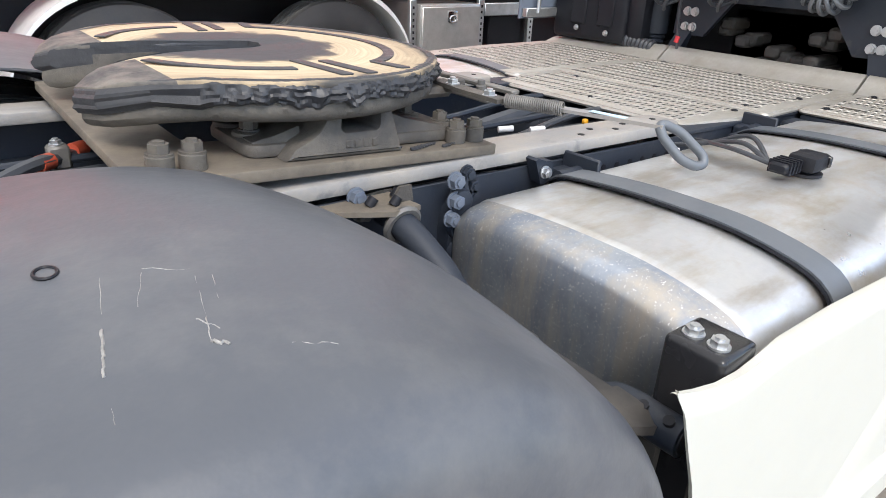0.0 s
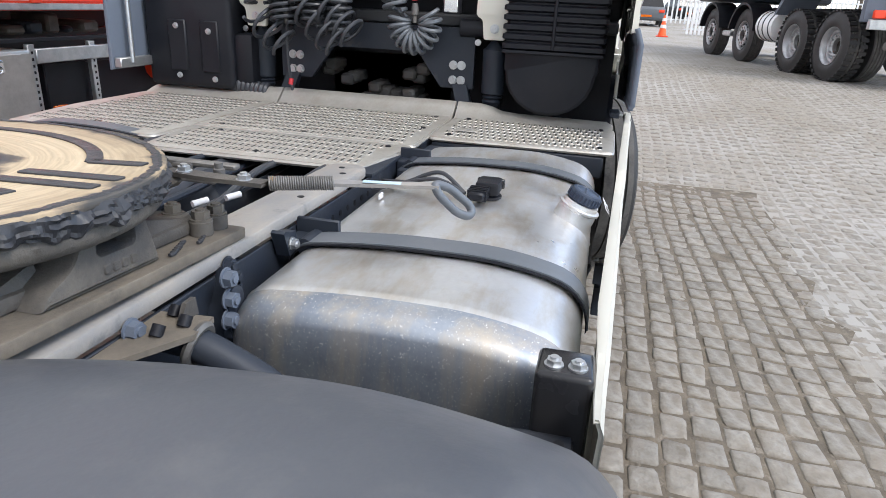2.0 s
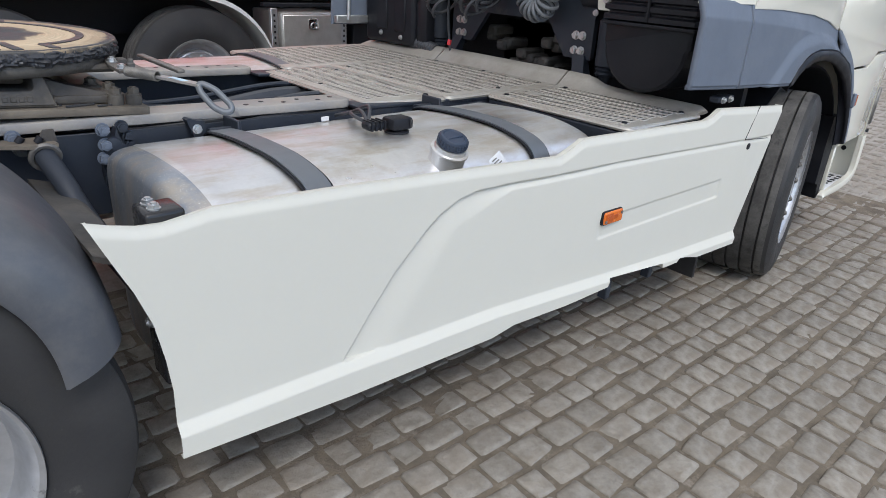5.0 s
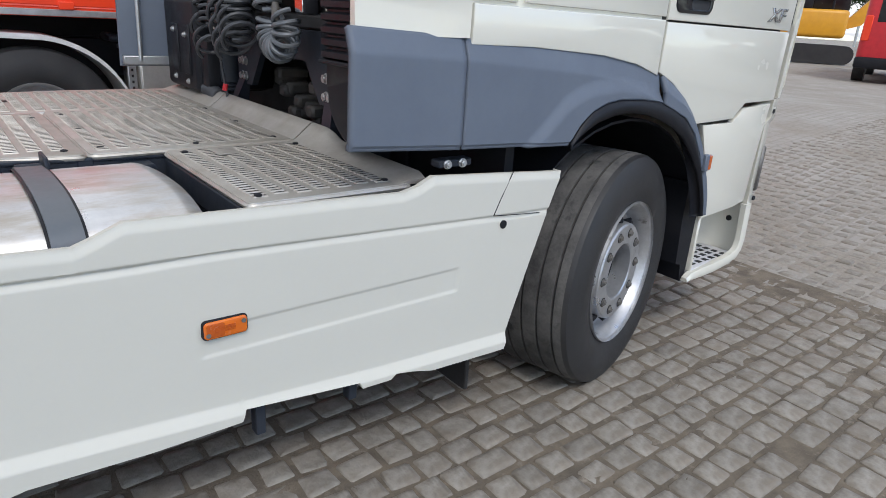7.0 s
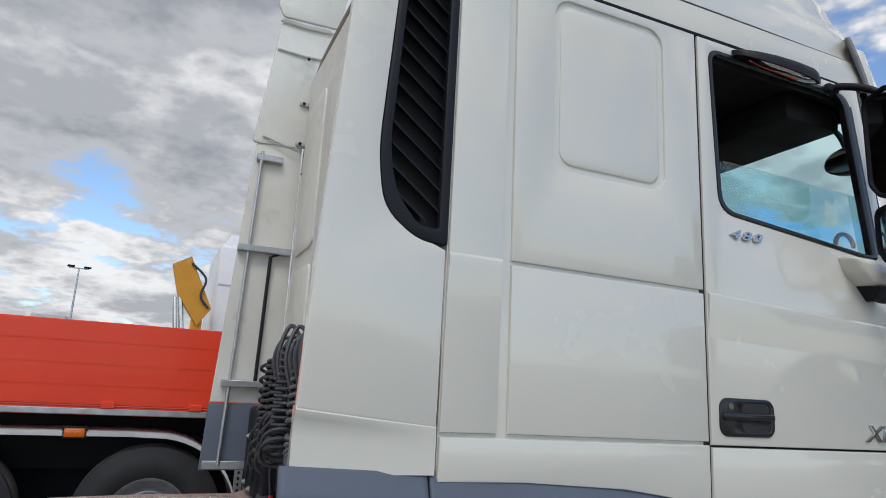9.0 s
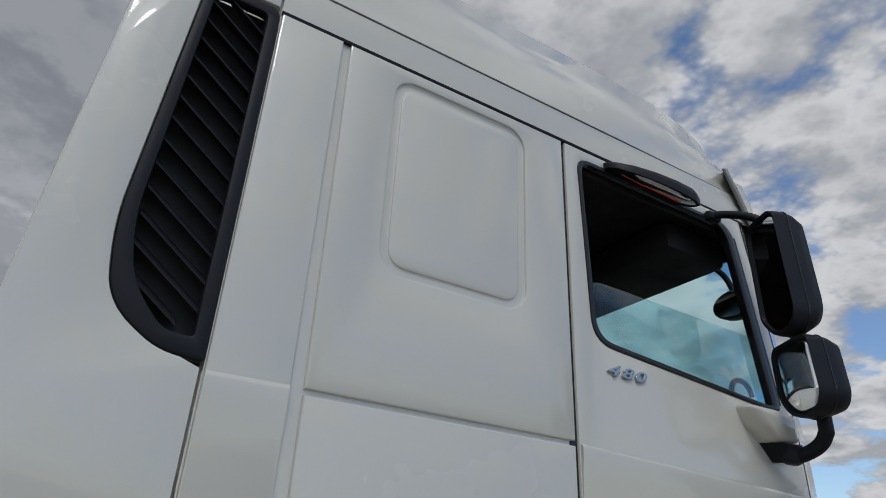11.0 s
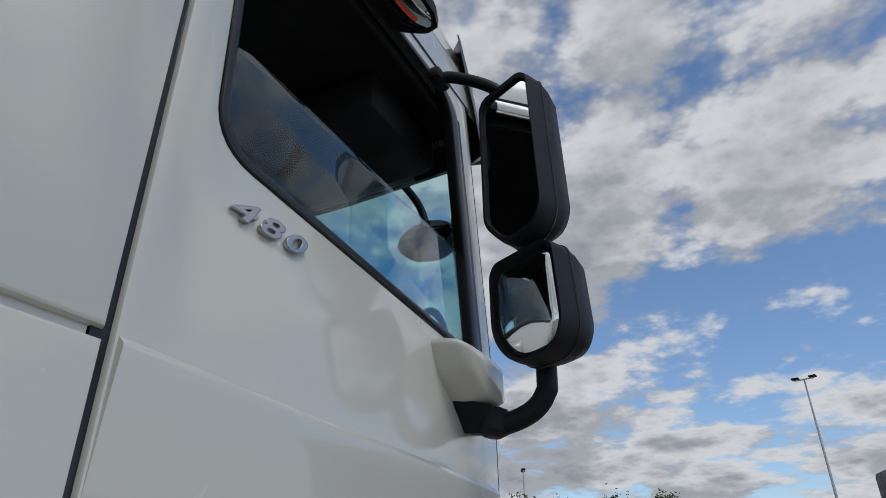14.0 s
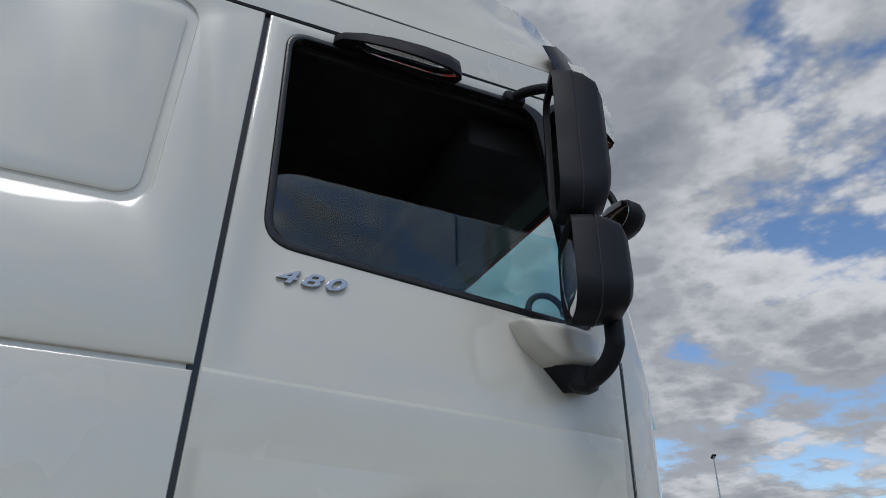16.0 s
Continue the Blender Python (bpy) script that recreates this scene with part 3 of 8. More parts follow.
def ramp_z(x):
    return -0.10 * max(0.0, -3.48 - x) - 0.25 * max(0.0, -3.60 - x)


def fifth_outline(r=0.475, n=44):
    outer = [(FX + r * math.cos(radians(a)), r * math.sin(radians(a))) for a in [-125 + 250 * i / n for i in range(n + 1)]]
    tail = [(-3.56, 0.345), (-3.635, 0.27), (-3.66, 0.20), (-3.63, 0.165), (-3.55, 0.125), (-3.44, 0.085), (-3.33, 0.062), (-3.22, 0.052), (-3.185, 0.035), (-3.172, 0)]
    return outer + tail + [(x, -y) for x, y in tail[-2::-1]]


me = plate_mesh("top_plate", [fifth_outline()], 0.012, 0.003, flat(TOPZ - 0.006), FIFTH, 30)
bm = bmesh.new()
bm.from_mesh(me)
bmesh.ops.triangulate(bm, faces=bm.faces)
for cut in (-3.44, -3.52, -3.60):
    bmesh.ops.bisect_plane(bm, geom=list(bm.verts) + list(bm.edges) + list(bm.faces), plane_co=(cut, 0, 0), plane_no=(1, 0, 0))
for v in bm.verts:
    v.co.z += ramp_z(v.co.x)
for f in bm.faces:
    if f.calc_center_median().x < -3.53:
        f.material_index = 1
bm.to_mesh(me)
bm.free()
me.materials.append(HORN)
fifth = put("fifth_wheel", me, Matrix(), truck, "worn fifth wheel coupling plate, sandy dust over black grease")

# ragged grease and casting body under the rim
ol = fifth_outline(0.474, 420)


def rim_ring(dz, sc, amp, tear):
    ring = []
    for x, y in ol:
        flake = abs(noise.noise((x * 34, y * 34, dz * 80))) * 1.6 - 0.4
        d = noise.noise((x * 9, y * 9, dz * 12)) * amp * 0.9 + flake * amp * 1.5 + abs(noise.noise((x * 95, y * 95, 3 + dz * 210))) * amp * 1.2
        hang = tear * (noise.noise((x * 13, y * 13, 4.4)) + 0.8 * noise.noise((x * 37, y * 37, 8.1)))
        q = sc if abs(y) > 0.14 or x > -3.1 else 1 + (sc - 1) * 0.3
        ring.append((FX + (x - FX) * (q + d), y * (q + d), TOPZ + dz + hang + ramp_z(x) * (1 if dz > -0.08 else 0.35)))
    return ring


grease = [rim_ring(*q) for q in ((0.0012, 0.950, 0.010, 0.0), (0.0022, 0.972, 0.008, 0.001), (-0.001, 0.990, 0.006, 0.001), (-0.005, 1.000, 0.008, 0.002), (-0.010, 1.005, 0.011, 0.003), (-0.015, 1.007, 0.013, 0.004), (-0.020, 1.008, 0.014, 0.006),
                                 (-0.025, 1.008, 0.015, 0.008), (-0.030, 1.006, 0.016, 0.010), (-0.035, 1.002, 0.016, 0.012), (-0.039, 0.992, 0.012, 0.013), (-0.041, 0.972, 0.004, 0.010))]
part("grease_rim", loft(bmesh.new(), grease, caps=False), GREASE, fifth, "torn flaking black grease along the rim", smooth=22)
body = [rim_ring(*q) for q in ((-0.022, 0.962, 0.002, 0.0), (-0.045, 0.985, 0.004, 0.001), (-0.055, 0.985, 0.004, 0.001), (-0.064, 0.975, 0.003, 0.0), (-0.070, 0.955, 0.002, 0.0), (-0.073, 0.90, 0.002, 0.0), (-0.050, 0.86, 0.0, 0.0))]
part("casting_skirt", loft(bmesh.new(), body, caps=False), CAST, fifth, "grimy cast skirt", smooth=40)
part("casting_floor", bm_box(-3.40, -2.84, -0.36, 0.36, 1.098, 1.12, 0.01), CAST, fifth)
# grease grooves of the top
for a0, a1, r0, r1 in ((-62, 62, 0.345, 0.372), (98, 150, 0.33, 0.357), (-150, -98, 0.33, 0.357)):
    lp = [(FX + r1 * math.cos(radians(a0 + (a1 - a0) * i / 22)), r1 * math.sin(radians(a0 + (a1 - a0) * i / 22))) for i in range(23)]
    lp += [(FX + r0 * math.cos(radians(a1 + (a0 - a1) * i / 22)), r0 * math.sin(radians(a1 + (a0 - a1) * i / 22))) for i in range(23)]
    plate("grease_groove", [lp], 0.003, 0.0008, flat(TOPZ + 0.0012), GREASE, fifth)
for y in (-1, 1):
    for x0, x1, ya, yb in ((-3.17, -3.14, 0.27, 0.43), (-3.23, -3.20, 0.25, 0.43), (-3.06, -3.03, 0.31, 0.40)):
        plate("grease_groove", [rpoly([(x0, y * ya), (x1, y * ya), (x1 + 0.02, y * yb), (x0 + 0.02, y * yb)][::y], 0.008)], 0.003, 0.0008, flat(TOPZ + 0.0012), GREASE, fifth)
# bearing pedestals: a cast tower with an open pocket on a bolted foot
for sgn in (-1, 1):
    foot_m = Matrix.Translation((-3.262, 0, 1.056)) @ Matrix.Rotation(radians(3.4), 4, "Y")
    tower = rpoly([(-0.150, 0.0), (-0.135, 0.022), (-0.085, 0.045), (-0.065, 0.085), (-0.052, 0.108), (0.052, 0.108), (0.066, 0.085), (0.090, 0.018), (0.096, 0.0)], [0, 0.02, 0.03, 0.03, 0.02, 0.02, 0.02, 0.01, 0], 4)
    ped = plate("bearing_pedestal", [tower, rrect(-0.040, 0.046, 0.040, 0.088, 0.010)], 0.125, 0.008, side(sgn * 0.368), CAST, truck, "grimy cast bearing pedestal of the coupling")
    ped.matrix_basis = foot_m
    y0, y1 = sorted((sgn * 0.19, sgn * 0.392))
    plate("foot", [rpoly([(-0.205, y0), (0.285, y0), (0.285, y1), (0.12, y1 + (0.02 if sgn > 0 else 0)), (-0.10, y1), (-0.205, y1)], [0.035, 0.035, 0.035, 0.02, 0.02, 0.035])], 0.024, 0.006, flat(0.012), CAST, ped)
    part("web", loft(bmesh.new(), [[(x, sgn * 0.30, 0.02), (x, sgn * 0.385, 0.02), (x, sgn * 0.375, h), (x, sgn * 0.315, h)] for x, h in ((0.075, 0.07), (0.13, 0.052), (0.20, 0.036), (0.26, 0.026))]), CAST, ped)
    part("web", loft(bmesh.new(), [[(x, sgn * 0.30, 0.02), (x, sgn * 0.385, 0.02), (x, sgn * 0.375, h), (x, sgn * 0.315, h)] for x, h in ((-0.19, 0.026), (-0.15, 0.034), (-0.10, 0.05))]), CAST, ped)
    part("bearing_pin", cyl(bmesh.new(), (0, sgn * 0.312, 0.094), (0, sgn * 0.437, 0.094), 0.017, seg=20), CAST, ped)
    for x, y in ((-0.168, 0.31), (-0.172, 0.225), (0.250, 0.345), (0.225, 0.25)):
        part("boss", lathe(bmesh.new(), [(0, 0.032), (0.008, 0.029), (0.011, 0.024)], (x, sgn * y, 0.022), (0, 0, 1), 20), CAST, ped)
        put("bolt", BOLT_H, along((x, sgn * y, 0.033), (0, 0, 1), y * 30), ped)
    for k in range(4):
        part("raised_mark", bm_box(-0.034 + k * 0.019, -0.020 + k * 0.019, *sorted((sgn * 0.429, sgn * 0.433)), 0.016, 0.032, 0.002), CAST, ped)
    for k in range(14):
        gx, gy = 0.10 + 0.16 * ((k * 37) % 14) / 14, 0.405 + 0.03 * ((k * 5) % 7) / 7
        part("grease_crumb", bm_box(gx, gx + 0.008 + 0.004 * (k % 3), *sorted((sgn * gy, sgn * (gy + 0.007))), 0.0, 0.004 + 0.001 * (k % 3), 0.001), GREASE, ped)

# release bar with spring and loop
def flat_bar(pts, w, h):
    rings = []
    P = [Vector(p) for p in pts]
    for k, p in enumerate(P):
        d = (P[min(k + 1, len(P) - 1)] - P[max(k - 1, 0)]).normalized()
        n = Vector((-d.y, d.x, 0)).normalized() * w
        u = Vector((0, 0, h))
        rings.append([p - n - u, p + n - u, p + n + u, p - n + u])
    return loft(bmesh.new(), rings)


bar = part("release_handle", flat_bar([(-2.962, -0.64, 1.153), (-2.945, -0.74, 1.157), (-2.925, -0.842, 1.160)], 0.013, 0.003), RAILTOP, truck, "dusty steel release bar of the coupling")
part("pull_bar", flat_bar([(-2.985, -0.30, 1.150), (-3.005, -0.42, 1.152), (-3.014, -0.545, 1.154)], 0.016, 0.004), CAST, bar)
part("pull_bar", flat_bar([(-2.945, -0.22, 1.138), (-2.958, -0.40, 1.140), (-2.975, -0.52, 1.142)], 0.011, 0.004), STEELD, bar)
for x, y in ((-2.998, -0.37), (-3.010, -0.50)):
    put("bolt", BOLT_S, along((x, y, 1.155), (0, 0, 1)), bar)
part("pivot_post", lathe(bmesh.new(), [(0, 0.011), (0.014, 0.011), (0.016, 0.008), (0.026, 0.008)], (-2.962, -0.42, 1.143), (0, 0, 1), 14), STEELD, bar)
part("pivot_block", bm_box(-2.978, -2.952, -0.36, -0.325, 1.142, 1.162, 0.004), CAST, bar)
loop = rpoly([(0.0, 0.0), (0.045, 0.002), (0.098, 0.044), (0.098, 0.070), (0.072, 0.092), (0.03, 0.088), (-0.012, 0.040), (-0.014, 0.012)], 0.016, 4)
LU, LV = (Vector((-2.865, -0.885, 1.134)) - Vector((-2.925, -0.838, 1.163))).normalized(), (Vector((-2.935, -0.868, 1.106)) - Vector((-2.925, -0.838, 1.163))).normalized()
part("loop", tube(bmesh.new(), [Vector((-2.923, -0.838, 1.163)) + LU * u * 0.72 + LV * v * 0.58 for u, v in loop], 0.0082, 10, closed=True), STRAPM, bar, "worn grey closed loop grip")
sp = [Vector((-3.013, -0.550, 1.156)).lerp(Vector((-2.967, -0.655, 1.156)), i / 300) + Vector((0.011 * math.cos(i / 300 * 2 * math.pi * 28), 0.005 * math.cos(i / 300 * 2 * math.pi * 28), 0.012 * math.sin(i / 300 * 2 * math.pi * 28))) for i in range(301)]
part("tension_spring", tube(bmesh.new(), sp, 0.0019, 5), STEELD, bar, "coil tension spring")
plate("sticker", [rrect(-0.03, -0.008, 0.04, 0.008, 0.002)], 0.001, 0.0002, Matrix.Translation((-2.947, -0.735, 1.1612)) @ Matrix.Rotation(radians(-80), 4, "Z"), STICKER, bar, "pale blue worn sticker")
for o in ((-0.03, 0.0), (0.05, 0.01)):
    part("lever", bm_box(-2.86 + o[0], -2.835 + o[0], -0.36, 0.02, 1.10 + o[1], 1.112 + o[1], 0.003), STEELD, bar)

# the coupling is raised, pitched and scaled lengthwise to fit the camera's view
mplate.matrix_basis = Matrix.Translation((-3.262, 0, 1.054)) @ Matrix.Rotation(radians(3.4), 4, "Y") @ Matrix.Scale(1.045, 4, (1, 0, 0)) @ Matrix.Translation((3.2, 0, -1.01))
fifth.matrix_basis = Matrix.Translation((-3.288, 0, 1.205)) @ Matrix.Rotation(radians(1.2), 4, "Y") @ Matrix.Scale(0.85, 4, (1, 0, 0)) @ Matrix.Translation((3.20, 0, -1.172))

# ---- platform behind the cab ----
HOLE = mat("slot_dark", (0.02, 0.02, 0.02), 0.8)


def slots(name, x0, x1, y0, y1, z, parent, px=0.064, py=0.0245, keep=None):
    """Raised slot lips with dark caps for the shade in the slots, in offset rows."""
    bm, bd = bmesh.new(), bmesh.new()
    i = 0
    y = y0
    while y < y1:
        x, col = x0, 0
        while x < x1:
            yy, col = y + (py / 2 if col % 2 else 0), col + 1
            if keep is None or keep(x, yy):
                for b, ax, ay, h in ((bm, 0.0215, 0.0078, 0.0034), (bd, 0.0175, 0.0034, 0.0039)):
                    lo = [b.verts.new((x + ax * 1.08 * c, yy + ay * 1.35 * s, z)) for c, s in ((1, 0), (0.9, 0.8), (-0.9, 0.8), (-1, 0), (-0.9, -0.8), (0.9, -0.8))]
                    hi = [b.verts.new((x + ax * c, yy + ay * s, z + h)) for c, s in ((1, 0), (0.9, 0.8), (-0.9, 0.8), (-1, 0), (-0.9, -0.8), (0.9, -0.8))]
                    for k in range(6):
                        b.faces.new((lo[k], lo[(k + 1) % 6], hi[(k + 1) % 6], hi[k]))
                    b.faces.new(hi)
            x += px
        y += py
        i += 1
    a = part("slot_relief", bm, LIPM, parent, "raised slot lips of the tread plate", smooth=0)
    # dark caps on the lips stand in for shade; the plate is not pierced
    b = part("slot_opening", bd, HOLE, parent, "dark caps for the shade inside the slots", smooth=0)
    tagged(a, kind="stuff"), tagged(b, kind="stuff")


def deck(name, outline, z, label, sl, px=0.064, py=0.0245):
    ob = plate(name, [rpoly(outline, 0.025)], 0.006, 0.002, flat(z), TREAD, truck, label)
    # folded rim
    lp = rpoly(outline, 0.025)
    n = len(lp)
    bm = bmesh.new()
    tube(bm, [(x, y, z - 0.008) for x, y in lp], 0.008, 6, closed=True)
    part("folded_rim", bm, TREAD, ob)
    slots("slots", *sl, z + 0.003, ob, px, py)
    return ob


DZ = 0.967
d1 = deck("deck_plate", [(-2.14, -0.40), (-1.765, -0.46), (-1.765, 0.46), (-2.14, 0.40)], DZ, "slotted aluminium tread plate over the chassis", (-2.08, -1.80, -0.36, 0.38))
d2 = deck("deck_plate", [(-1.75, -0.455), (-1.05, -0.445), (-1.05, 0.445), (-1.75, 0.455)], DZ, "slotted aluminium tread plate, dusty", (-1.70, -1.09, -0.40, 0.42))
d3 = deck("deck_plate", [(-1.525, -1.18), (-1.02, -1.185), (-1.02, -0.46), (-1.525, -0.46)], DZ - 0.004, "slotted aluminium step plate beside the tank", (-1.475, -1.06, -1.13, -0.50))
d4 = deck("deck_plate", [(-1.98, 0.47), (-1.02, 0.46), (-1.02, 1.19), (-1.55, 1.19), (-1.98, 1.12)], DZ - 0.002, "slotted aluminium tread plate, dusty", (-1.88, -1.06, 0.52, 1.09))
for dk, spots in ((d2, ((-1.70, -0.36), (-1.70, 0.0), (-1.70, 0.36), (-1.1, -0.38), (-1.1, 0.0), (-1.1, 0.38), (-1.4, -0.4))), (d3, ((-1.48, -1.13), (-1.08, -1.13), (-1.48, -0.53), (-1.08, -0.53))), (d1, ((-1.81, -0.38), (-1.81, 0.3), (-2.08, 0.0)))):
    for x, y in spots:
        part("rivet", lathe(bmesh.new(), [(0, 0.011), (0.004, 0.011), (0.006, 0.007)], (x, y, DZ + 0.002), (0, 0, 1), 14), BLACKP, dk)
plate("maker_plate", [rrect(-1.40, -0.62, -1.33, -0.54, 0.006)], 0.004, 0.001, flat(DZ + 0.006), TREAD, d3)


def lip(name, parent, stations, label=""):
    """The upturned front edge: (y, height) stations."""
    rings = []
    for y, h in stations:
        rings.append([(-1.075, y, DZ - 0.004), (-1.045, y, DZ + 0.004), (-1.0, y, DZ + 0.006 + 0.55 * h), (-0.975, y, DZ + h), (-0.965, y, DZ + h + 0.002), (-0.955, y, DZ + h - 0.01), (-0.985, y, DZ + 0.55 * h - 0.01), (-1.04, y, DZ - 0.006)])
    part(name, loft(bmesh.new(), rings), TREAD, parent, label, smooth=45)


lip("upturned_lip", d2, [(-0.445, 0.062), (0.445, 0.062)])
lip("upturned_lip", d3, [(-0.455, 0.062), (-0.57, 0.060), (-0.62, 0.05), (-0.67, 0.032), (-0.74, 0.026), (-1.15, 0.022), (-1.18, 0.008)])
lip("upturned_lip", d4, [(1.19, 0.022), (0.78, 0.028), (0.70, 0.034), (0.64, 0.055), (0.455, 0.062)])
# brackets under the plates
for y in (-0.47, 0.47):
    for x in (-1.95, -1.62):
        b = part("deck_bracket", bm_box(x - 0.045, x + 0.045, *sorted((y, y + math.copysign(0.07, y))), 0.80, 0.94, 0.006), CHASSIS, truck)
        put("bolt", BOLT_D, along((x, y + math.copysign(0.0705, y), 0.88), (0, math.copysign(1, y), 0)), b)
part("deck_beam", bm_box(-1.53, -1.49, -1.15, -0.47, 0.86, 0.945, 0.006), CHASSIS, truck)
part("deck_beam", bm_box(-1.79, -1.74, -0.455, 0.455, 0.91, 0.955, 0.006), CHASSIS, truck)
part("deck_beam", bm_box(-1.00, -0.96, -1.15, -0.47, 0.88, 0.955, 0.006), CHASSIS, truck)

# ---- fuel tanks ----
def tank_section(s=1.0, grow=0.0, lo=0.34):
    pts = rpoly([(-0.478, lo), (-1.13, lo), (-1.13, 0.925), (-0.95, 0.968), (-0.70, 0.968), (-0.478, 0.945)], [0.10, 0.10, 0.12, 0.25, 0.25, 0.07], 7)
    cy, cz = -0.82, 0.65
    return [(cy + (y - cy) * s + grow * math.copysign(1, y - cy), cz + (z - cz) * s + grow * math.copysign(1, z - cz)) for y, z in pts]


def tank(x0, x1, sign, label):
    def ring(x, s):
        return [(x, -sign * y, z) for y, z in tank_section(s)]
    st = [(x0, 0.74), (x0 + 0.005, 0.88), (x0 + 0.014, 0.935), (x0 + 0.030, 0.966), (x0 + 0.052, 0.985), (x0 + 0.080, 0.994), (x0 + 0.092, 1.0025), (x0 + 0.10, 1.0),
          (x1 - 0.058, 1.0), (x1 - 0.052, 1.003), (x1 - 0.046, 1.0), (x1 - 0.03, 0.99), (x1 - 0.008, 0.96), (x1, 0.9), (x1, 0.8)]
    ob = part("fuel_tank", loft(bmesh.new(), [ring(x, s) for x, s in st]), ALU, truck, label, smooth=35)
    # end faces take the darker copy, with their reflection put into the colour
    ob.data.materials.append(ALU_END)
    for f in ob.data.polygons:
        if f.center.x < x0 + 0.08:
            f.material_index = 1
    return ob


ftank = tank(-3.10, -1.60, -1, "brushed aluminium fuel tank with weathered stains")
ltank = tank(-3.0, -1.75, 1, "aluminium fuel tank on the far side")


def strap(x, sign, parent):
    sec = tank_section(1.0, 0.006)
    sec = [p for p in sec if p[1] > 0.55]
    k = min(range(len(sec)), key=lambda i: sec[i][0] * 1 - (0 if sec[i][1] > 0.8 else -9))
    sec = sorted(sec, key=lambda p: math.atan2(p[1] - 0.60, p[0] + 0.86))
    for w, g, m, nm in ((0.043, 0.0, BLACKP, "strap_rubber"), (0.036, 0.004, STRAPM, "tank_strap")):
        rings = []
        for y, z in sec:
            d = Vector((0, y + 0.86, z - 0.60)).normalized()
            for_in, for_out = 0.0 + g, 0.004 + g
            rings.append([(x - w, -sign * (y + d.y * for_in), z + d.z * for_in), (x - w, -sign * (y + d.y * for_out), z + d.z * for_out), (x + w, -sign * (y + d.y * for_out), z + d.z * for_out), (x + w, -sign * (y + d.y * for_in), z + d.z * for_in)])
        part(nm, loft(bmesh.new(), rings), m, parent, "grey steel tank strap" if nm == "tank_strap" else "", smooth=25)
    if sign == -1:
        b = part("strap_bracket", plate_bracket(x), CHASSIS, parent)
        put("bolt", BOLT_S, along((x - 0.012, -0.505, 0.945), (-1, 0, 0.1)), b)


def plate_bracket(x):
    bm = bmesh.new()
    box(bm, x - 0.010, x + 0.05, -0.54, -0.451, 0.88, 0.955, 0.006)
    box(bm, x + 0.04, x + 0.052, -0.56, -0.451, 0.86, 0.99, 0.003)
    cyl(bm, (x - 0.03, -0.505, 0.945), (x + 0.06, -0.505, 0.945), 0.02, seg=14)
    return bm


for x in (-2.755, -1.93):
    strap(x, -1, ftank)
    strap(x - 0.02, 1, ltank)
# filler neck and cap
nd = Vector((0, -0.36, 0.93)).normalized()
base = Vector((-2.307, -1.062, 0.902))
neck = part("filler_neck", lathe(bmesh.new(), [(-0.01, 0.078), (0.018, 0.060), (0.030, 0.055), (0.066, 0.054), (0.070, 0.058), (0.076, 0.058), (0.078, 0.050), (0.09, 0.048)], base, nd, 32), ALU, ftank, "aluminium filler neck")
cbm = bmesh.new()
prof = [(0, 0.040), (0.004, 0.0445), (0.024, 0.0435), (0.030, 0.040), (0.032, 0.034), (0.028, 0.031), (0.028, 0.0)]
lathe(cbm, prof, base + nd * 0.09, nd, 36)
cap = part("filler_cap", cbm, CAPM, neck, "ribbed blue-black fuel cap")
d_, u_, w_ = axes_of(nd)
rb = bmesh.new()
for i in range(26):
    a = 2 * math.pi * i / 26
    c = base + nd * 0.104 + 0.0440 * (math.cos(a) * u_ + math.sin(a) * w_)
    cyl(rb, c - nd * 0.009, c + nd * 0.010, 0.0032, seg=6)
box(rb, -0.030, 0.030, -0.005, 0.005, 0, 0.004, 0.0015, m=along(base + nd * 0.117, nd))
part("grip_rib", rb, CAPM, cap)
plate("fuel_label", [rrect(-0.03, -0.02, 0.03, 0.02, 0.002)], 0.0008, 0.0002, along((-2.18, -1.165, 0.938), (0, -0.85, 0.5), 0.4), LIGHTGREY, ftank, "white safety sticker with dark bars")
for i in range(3):
    plate("label_bar", [rrect(-0.022, -0.011 + i * 0.009, 0.014 - i * 0.006, -0.007 + i * 0.009, 0.001)], 0.0008, 0.0002, along((-2.18, -1.1655, 0.9385), (0, -0.85, 0.5), 0.4), STEELD, ftank)
# level sender with plug and wiring
snd = part("level_sender", lathe(bmesh.new(), [(0, 0.040), (0.006, 0.040), (0.008, 0.026), (0.02, 0.026)], (-2.285, -0.835, 0.966), (0, 0, 1), 24), BLACKP, ftank, "black tank level sender")
part("plug", bm_box(-2.325, -2.245, -0.872, -0.805, 0.978, 1.016, 0.010, 2), BLACKP, snd)
part("plug", bm_box(-2.40, -2.325, -0.845, -0.800, 0.982, 1.006, 0.006), BLACKP, snd)
part("plug_clip", bm_box(-2.262, -2.252, -0.878, -0.80, 0.985, 1.012, 0.003), GLOSSB, snd)
for k in range(4):
    part("plug_rib", bm_box(-2.39 + k * 0.016, -2.384 + k * 0.016, -0.848, -0.797, 0.980, 1.009), BLACKP, snd)
for k in range(3):
    part("sender_cable", tube(bmesh.new(), smooth_path([(-2.36, -0.785, 0.99), (-2.36 + 0.03 * k, -0.70, 1.0 + 0.012 * k), (-2.30, -0.60, 0.985), (-2.2 - 0.05 * k, -0.50, 0.955)], 8), 0.006, 8), HOSE, snd)
part("cable_tag", bm_box(-2.39, -2.36, -0.556, -0.549, 0.952, 0.968, 0.002), LIGHTGREY, snd, "white cable tag")

snd.location.x, snd.location.z = -0.024, 0.004

